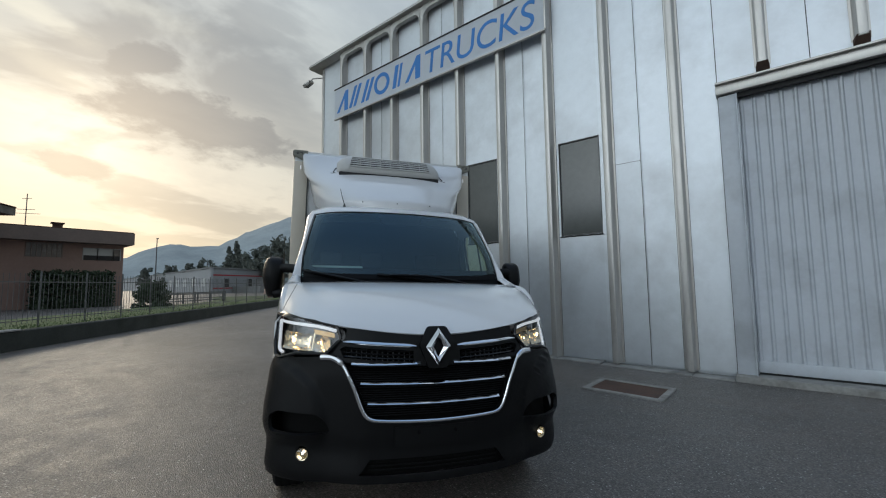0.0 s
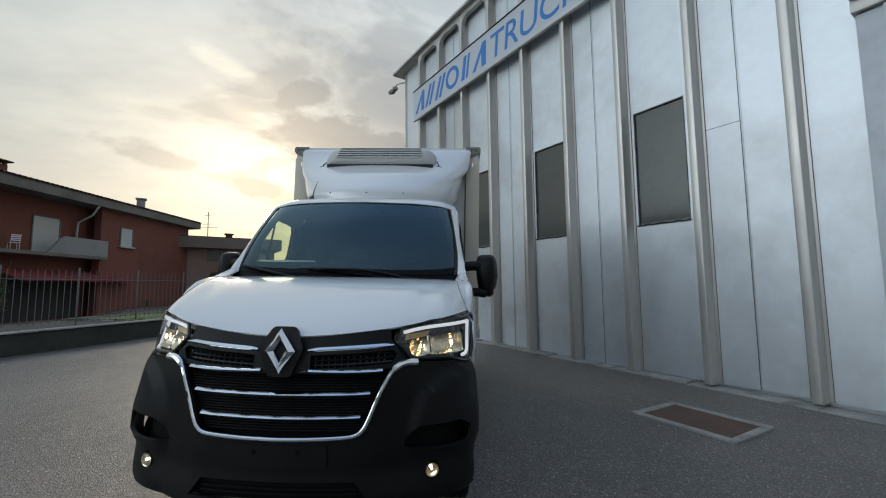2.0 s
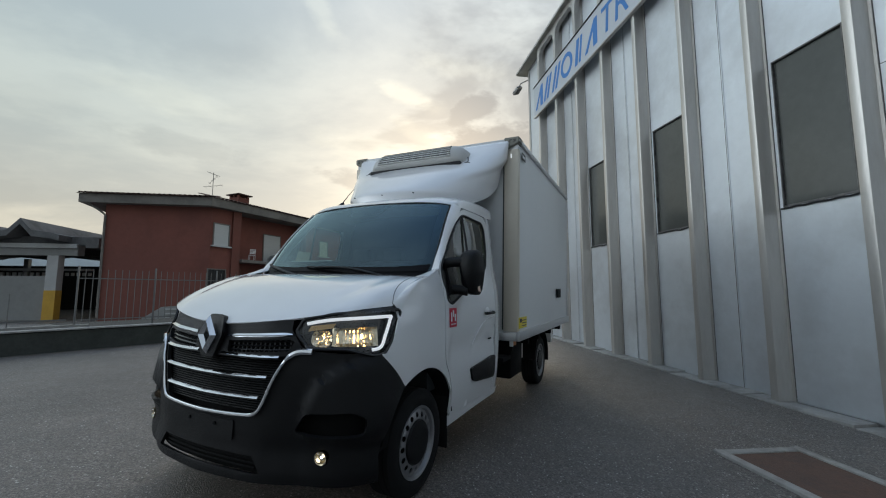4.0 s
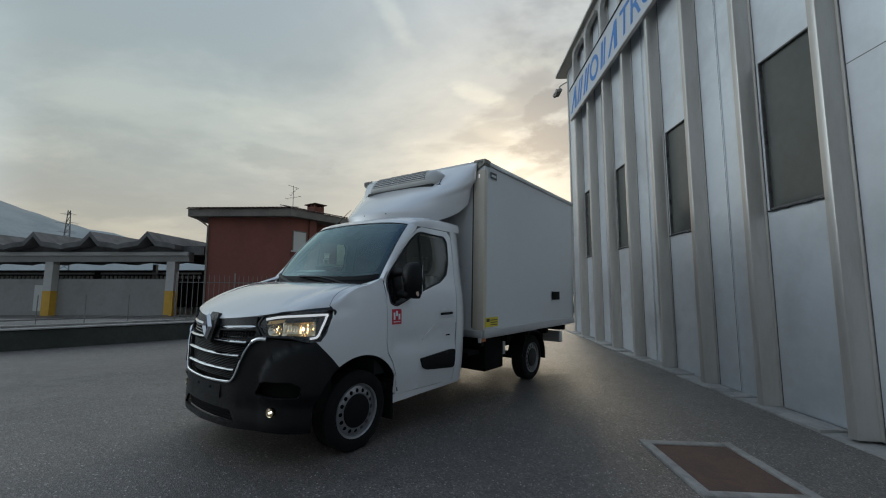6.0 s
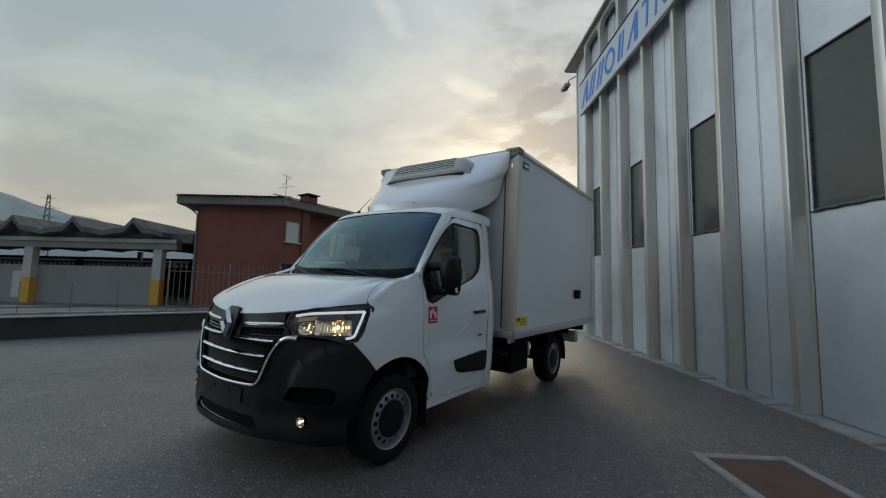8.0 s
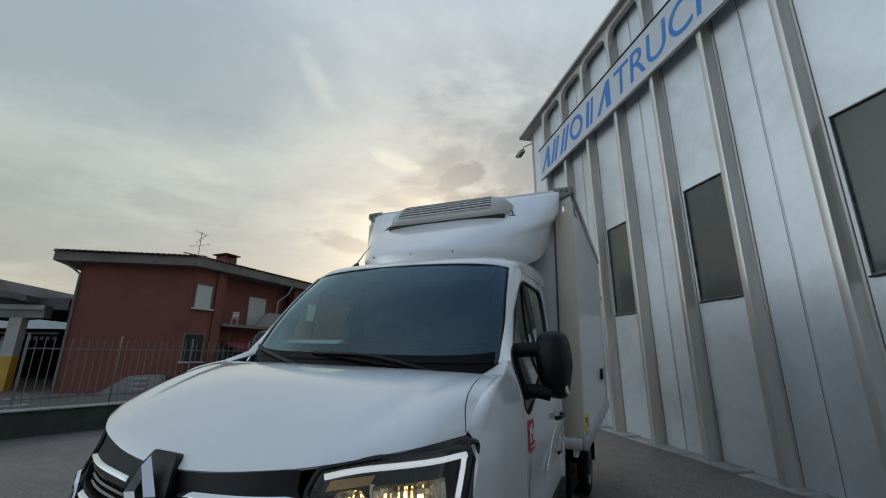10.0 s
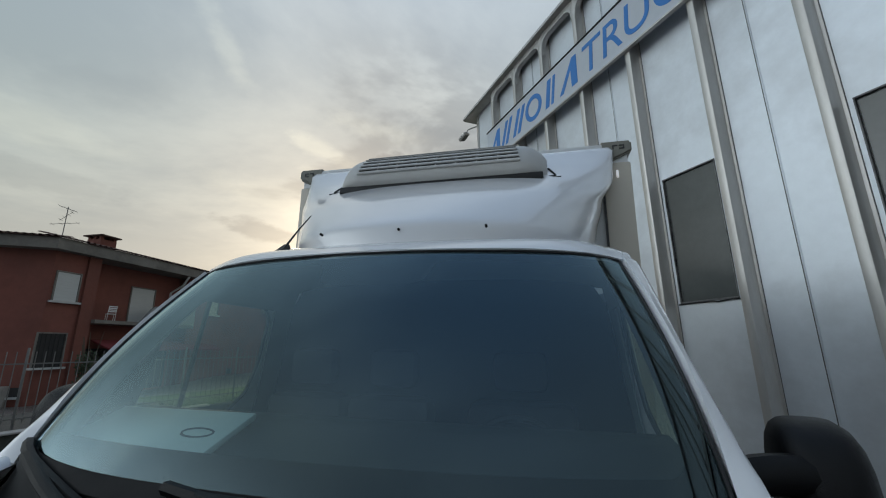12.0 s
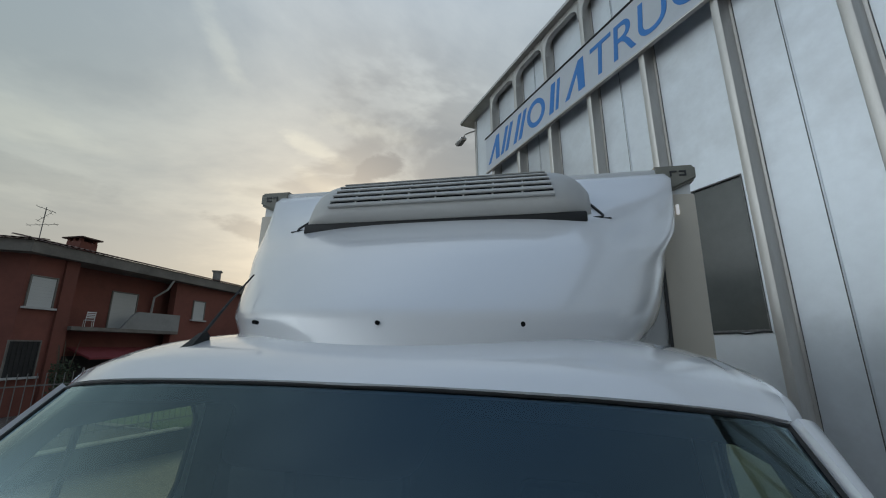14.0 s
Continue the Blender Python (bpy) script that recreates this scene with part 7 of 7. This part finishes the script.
def build_trees():
    rng = random.Random(8)
    b = thing("bush", "dense dark green bush behind the fence", "bush", Matrix.Translation(polar(164.4, 25, 0.0)))
    part("stem", tubed([(0, 0, -0.1), (0.05, 0, 0.5), (0.1, 0.1, 1.0)], 0.06, 6, radii=[0.07, 0.05, 0.02]), BARK, b)
    vs, fs = [], []
    for k in range(70):
        a, q, f = rng.uniform(0, 6.283), rng.random() ** 0.5, rng.uniform(0.05, 1.0)
        w = 1.0 * math.sqrt(max(0.05, 1 - (f * 0.95) ** 2.2))
        leaves(vs, fs, rng, (math.cos(a) * q * w * 0.8, math.sin(a) * q * w * 0.85, 0.15 + 1.5 * f), (0.28, 0.28, 0.22), 90, 0.055)
    foliage("crown", vs, fs, b)
    # hedge on the brown house's terrace
    hd = thing("terrace_hedge", "dark green hedge along the terrace", "hedge", Matrix.Translation((-39.2, 6.25, 0.0)))
    part("stem", tubed([(0, 0, -0.1), (0.05, 0.1, 1.2), (0, 0, 2.2)], 0.06, 6, radii=[0.08, 0.06, 0.02]), BARK, hd)
    vs, fs = [], []
    for k in range(26):
        for j in range(5):
            leaves(vs, fs, rng, (rng.uniform(-0.15, 0.15), -2.1 + 4.2 * k / 25, 0.2 + 0.56 * j + rng.uniform(-0.1, 0.1)), (0.4, 0.32, 0.36), 80, 0.09)
    foliage("crown", vs, fs, hd)
    # trees by the far hall
    for az, dist, hgt, wid, conifer in ((156.0, 130, 14.5, 7.0, True), (156.8, 128, 12.6, 6.0, True), (159.2, 135, 10.2, 5.0, False), (161.0, 140, 8.8, 4.5, False), (162.8, 150, 8.6, 5.0, False), (165.3, 160, 8.0, 4.0, False), (155.2, 120, 11.0, 5.5, False), (153.6, 115, 11.5, 6.0, False), (152.0, 110, 12.5, 6.0, False), (150.4, 108, 14.5, 7.0, False), (149.0, 112, 15.0, 7.0, False)):
        t = thing("tree", "dark conifer far behind the yard" if conifer else "bare-looking dark tree far behind the yard", "tree", Matrix.Translation(polar(az, dist, 0.0)), group="far trees")
        part("trunk", tubed([(0, 0, -0.3), (0.1, 0, hgt * 0.5), (0, 0.1, hgt * 0.92)], 0.3, 7, radii=[0.3, 0.2, 0.06]), BARK, t)
        vs, fs = [], []
        n = 26
        for k in range(n):
            f = (k + 0.5) / n
            if conifer:
                r = wid * 0.5 * (1 - f) + 0.3
                a = rng.uniform(0, 6.28)
                leaves(vs, fs, rng, (math.cos(a) * r * 0.4, math.sin(a) * r * 0.4, hgt * (0.12 + 0.86 * f)), (r * 0.8, r * 0.8, hgt * 0.045), 110, 0.30)
            else:
                a, q = rng.uniform(0, 6.28), rng.random() ** 0.5
                leaves(vs, fs, rng, (math.cos(a) * q * wid * 0.42, math.sin(a) * q * wid * 0.42, hgt * rng.uniform(0.35, 0.9)), (wid * 0.16, wid * 0.16, hgt * 0.09), 60, 0.28)
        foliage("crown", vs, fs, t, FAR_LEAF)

    # shrub before the red house's barred window
    sx, sy = -20.4 + 0.545 * 1.0 - 0.839 * 0.2, -4.4 + 0.839 * 1.0 + 0.545 * 0.2
    s = thing("garden_shrub", "half-bare shrub against the red house", "shrub", HOUSE @ Matrix.Translation((sx, sy, 0.0)))
    vs, fs = [], []
    for k in range(11):
        a, top = rng.uniform(0, 6.28), rng.uniform(1.3, 2.55)
        lean = rng.uniform(0.1, 0.55)
        tip = (math.cos(a) * lean, math.sin(a) * lean, top)
        part("branch", tubed([(0, 0, -0.05), (tip[0] * 0.4, tip[1] * 0.35, top * 0.5), tip], 0.03, 5, radii=[0.035, 0.022, 0.008]), BARK, s)
        leaves(vs, fs, rng, (tip[0] * 0.6, tip[1] * 0.6, top * 0.62), (0.24, 0.24, 0.35), 60, 0.045)
    foliage("crown", vs, fs, s)
    # lawn and guard rails on the far side of the fence
    bm = bmesh.new()

    def lawn(a, b):
        x, y = -34 - 24 * b + 2.0 * a, 13.6 + 9.5 * b + (5.4 + 6.0 * b) * a
        return (x, y, ground_z(x, y) + 0.03 + 0.02 * noise.noise((x, y, 0)))
    grid(bm, 16, 16, lawn)
    tagged(part("far_lawn", bm, GRASS), "patch of green lawn before the far hall", "grass", kind="stuff")
    for (x0, y0), (x1, y1) in (((-30.6, 9.5), (-33.6, 14.2)), ((-36.5, 10.6), (-41.0, 17.5))):
        g = thing("guard_rail", "low grey steel guard rail on posts", "railing", group="guard rails")
        z = ground_z(x0, y0)
        for k in range(5):
            f = k / 4
            part("post", boxed(-0.035, 0.035, -0.035, 0.035, -0.15, 1.0, m=Matrix.Translation((x0 + (x1 - x0) * f, y0 + (y1 - y0) * f, z))), FENCE, g)
        for h2 in (0.45, 0.92):
            part("rail", tubed([(x0, y0, z + h2), (x1, y1, z + h2)], 0.045, 6), FENCE, g)


def build_far_hall():
    h = thing("far_hall", "long pale industrial hall with red bands", "building")
    c, l, r = Vector(polar(158.7, 100)), Vector(polar(167.3, 255)), Vector(polar(150.5, 124))
    zt = 5.5
    for a, b, red in ((c, l, False), (c, r, True)):
        d = (b - a).normalized()
        n = Vector((d.y, -d.x, 0))
        if n.dot(-a) < 0:
            n = -n
        L = (b - a).length
        at = lambda s, o, z: tuple(a + d * s + n * o + Vector((0, 0, z)))
        part("wall", slab(at, 0, L, -0.4, 0, -0.5, zt), HALL_GREY, h)
        part("roof_edge", slab(at, -0.1, L, -0.5, 0.15, zt, zt + 0.25), GREY_RENDER, h)
        if red:
            for z in (1.0, 3.9):
                part("band", slab(at, 0.2, L, 0.0, 0.06, z, z + 0.28), RED_BAND, h)
            for s in (4.5, 13.0, 22.0):
                part("window", slab(at, s, s + 1.3, 0.0, 0.05, 1.35, 3.3), INSIDE_DARK, h)
            part("annex", slab(at, 7.0, 30.0, 0.0, 7.0, -0.3, 1.5), GREY_RENDER, h)
        else:
            for k in range(7):
                part("window", slab(at, 4 + k * 9, 7.5 + k * 9, 0.0, 0.05, 1.6, 3.4), SHUTTER, h)
    bm = bmesh.new()
    prism(bm, [tuple(q[:2]) for q in (c, r, r + Vector((-60, 40, 0)), l + Vector((-20, 50, 0)), l)], lambda a, b, d: (a, b, zt - 0.2 + d), 0.2)
    part("roof", bm, GREY_RENDER, h)


def build_canopy():
    cp = thing("canopy_shed", "open concrete shed with folded fibre roof and yellow-based columns", "shed", HOUSE)
    X = -21.2
    for y in (-19.55, -12.35, -27.0, -34.0):
        col = part("column", boxed(X - 0.2, X + 0.2, y - 0.24, y + 0.24, 1.42, 3.1), PALE_PAINT, cp)
        part("yellow_base", boxed(X - 0.205, X + 0.205, y - 0.245, y + 0.245, -0.3, 1.42), YELLOW_PAINT, col)
    part("beam", boxed(X - 0.25, X + 0.22, -40, -11.3, 3.1, 3.62), GREY_RENDER, cp)
    part("beam_lip", boxed(X + 0.22, X + 0.32, -40, -11.3, 3.45, 3.66), PALE_PAINT, cp)
    # folded roof: ridges run away from the road
    n = 9
    for k in range(n):
        y0 = -11.7 - 3.3 * k
        prof = [(y0, 4.02), (y0 - 0.35, 4.12), (y0 - 1.15, 4.22), (y0 - 1.65, 4.78), (y0 - 2.15, 4.22), (y0 - 2.95, 4.12), (y0 - 3.3, 4.02)]
        poly = prof + [(a, b - 0.28) for a, b in prof[::-1]]
        bm = bmesh.new()
        prism(bm, poly, lambda a, b, d: (X + 0.9 - d, a, b), 14.0)
        part("roof_fold", bm, FIBRE, cp)
    part("gable_board", boxed(X - 0.1, X + 0.1, -40, -10.4, 3.62, 4.02), FIBRE, cp)
    part("end_gutter", boxed(X - 13, X + 0.6, -10.75, -10.2, 3.45, 3.9), FIBRE, cp)
    # low screen wall between the columns, with a slatted band
    for a, b in ((-19.3, -12.6), (-26.7, -19.8), (-33.7, -27.3)):
        sc = part("screen_wall", boxed(X - 0.35, X - 0.2, a, b, -0.3, 2.12), GREY_RENDER, cp)
        part("slat_rail", boxed(X - 3.1, X - 3.0, a, b, 2.5, 2.62), PALE_PAINT, cp)
        for k in range(24):
            y = a + (b - a) * (k + 0.5) / 24
            part("slat", boxed(X - 3.1, X - 3.02, y - 0.07, y + 0.07, 2.22, 2.40), PALE_PAINT, sc)
    part("notice_board", boxed(X - 0.19, X - 0.16, -20.65, -19.95, 0.25, 1.75), SHUTTER, cp)
    # rear walls wear the painted indoor shade and block the sky
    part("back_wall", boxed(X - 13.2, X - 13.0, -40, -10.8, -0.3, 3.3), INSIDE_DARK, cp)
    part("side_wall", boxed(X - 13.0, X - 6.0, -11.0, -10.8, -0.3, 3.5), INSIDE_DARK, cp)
    for y in (-15.5, -23.0):
        part("rear_column", boxed(X - 12.9, X - 12.6, y - 0.15, y + 0.15, -0.3, 3.8), GREY_RENDER, cp)


def build_distance():
    # hills beyond view (south, east) are added to darken the hall's reflections
    far = [(0, 12), (40, 9), (60, 5), (100, 5), (130, 8), (142, 10.5), (149.3, 9.0), (154.4, 7.0), (156.9, 5.7), (158.7, 4.8), (162.2, 5.1), (165.4, 4.3), (167.4, 3.3), (175, 2.4), (190, 3.0), (207, 4.4), (216, 5.4), (221.5, 6.3), (225, 7.0), (228, 8.0), (230.5, 8.8), (233, 9.0), (238, 8.7), (255, 9.5), (275, 10), (305, 11), (335, 12), (360, 12)]
    cr = curve(far, 5)
    bm = bmesh.new()

    def hill(a, b):
        az = 360 * a
        el = lerp_table(az, cr) + 0.22 * noise.noise((az * 0.35, 0, 3)) + 0.10 * noise.noise((az * 1.7, 0, 5))
        d = 700 + 500 * b
        prof = math.sin(min(1.0, b * 1.15) * math.pi / 2) ** 1.2
        z = d * math.tan(radians(el)) * prof * (1.02 + 0.05 * noise.noise((az * 0.6, b * 6, 1))) - 6 * (1 - b)
        return (d * math.cos(radians(az)), d * math.sin(radians(az)), z)
    grid(bm, 360, 10, hill)
    tagged(part("far_hills", bm, HILL, sharp=180), "haze-coloured wooded hills round the valley", "hills", kind="structure")
    # wooded slope behind the far hall
    bm = bmesh.new()
    near = [(138, 8.0), (146, 7.2), (150.3, 6.2), (153.7, 4.3), (155.6, 3.6), (159, 2.9), (163, 2.4), (166, 1.8), (170, 0.4)]

    def slope(a, b):
        az = 138 + 32 * a
        el = lerp_table(az, near) + 0.35 * noise.noise((az * 1.6, 0, 7)) + 0.22 * noise.noise((az * 5.0, b * 5, 2))
        d = 260 + 90 * b
        return (d * math.cos(radians(az)), d * math.sin(radians(az)), d * math.tan(radians(max(0, el))) * b ** 0.7 - 2)
    grid(bm, 220, 14, slope)
    tagged(part("wooded_slope", bm, NEAR_HILL, sharp=180), "dark wooded slope behind the far hall", "hill", kind="structure")
    # lamp pole and pylon
    lp = thing("street_lamp", "tall thin grey street lamp", "lamp", Matrix.Translation(polar(164.3, 60)))
    part("pole", tubed([(0, 0, -0.2), (0, 0, 7.4)], 0.07, 8, radii=[0.09, 0.05]), FENCE, lp)
    part("head", boxed(-0.12, 0.35, -0.08, 0.08, 7.36, 7.46, bevel=0.02), FENCE, lp)
    py = thing("lattice_pylon", "grey steel lattice pylon in the distance", "pylon", Matrix.Translation((2.1 + 300 * math.cos(radians(224.8)), 4.3 + 300 * math.sin(radians(224.8)), 0)) @ pose(0, 0, 0, 0, 0, 130))
    H = 45.5
    leg = lambda x, y, z: (x * (2.6 - 2.1 * z / H), y * (2.6 - 2.1 * z / H), z)
    for x, y in ((1, 1), (1, -1), (-1, 1), (-1, -1)):
        part("leg", tubed([leg(x, y, -1), leg(x, y, H)], 0.16, 4), FENCE, py)
    n = 14
    for k in range(n):
        z0, z1 = H * k / n, H * (k + 1) / n
        for (x0, y0), (x1, y1) in (((1, 1), (1, -1)), ((1, -1), (-1, -1)), ((-1, -1), (-1, 1)), ((-1, 1), (1, 1))):
            part("brace", tubed([leg(x0, y0, z0), leg(x1, y1, z1)], 0.09, 4), FENCE, py)
            part("brace", tubed([leg(x1, y1, z0), leg(x0, y0, z1)], 0.09, 4), FENCE, py)
    for z, l in ((33, 4.4), (38, 5.4), (43, 3.4)):
        for s in (1, -1):
            part("arm", tubed([(0, 0, z), (s * l, 0, z + 0.3), (0, 0, z + 1.2)], 0.12, 4), FENCE, py)


def build_red_car():
    x, y, _ = polar(150.2, 38)
    car = thing("red_car", "small red hatchback parked far along the road", "car", Matrix.Translation((x, y, ground_z(x, y))) @ pose(0, 0, 0, 0, 0, 134))
    bm = bmesh.new()
    prism(bm, rounded([(-1.9, 0.25), (-1.95, 0.75), (-1.7, 0.95), (-1.35, 1.42), (0.35, 1.45), (0.95, 0.98), (1.8, 0.82), (1.9, 0.3)], 0.12), lambda a, b, d: (a, -0.8 + d, b), 1.6)
    part("body", bm, RED_PAINT, car)
    bm = bmesh.new()
    prism(bm, [(-1.76, 0.98), (-1.46, 1.36), (-1.44, 1.36), (-1.74, 0.98)], lambda a, b, d: (a - 0.06, -0.66 + d, b), 1.32)
    part("rear_window", bm, GLOSS_BLACK, car)
    for sx in (-1.2, 1.2):
        for sy in (-0.74, 0.74):
            bm = bmesh.new()
            lathe(bm, [(0.0, -0.1), (0.29, -0.1), (0.29, 0.1), (0.0, 0.1)], 16, Matrix.Translation((sx, sy, 0.29)) @ pose(0, 0, 0, 90))
            part("wheel", bm, RUBBER, car)
    for sy in (-0.68, 0.68):
        part("tail_lamp", boxed(-1.97, -1.93, sy - 0.1, sy + 0.1, 0.72, 0.9), RED_BAND, car)


build_roadside()
build_red_house()
build_brown_house()
build_canopy()
build_trees()
build_far_hall()
build_distance()
build_red_car()
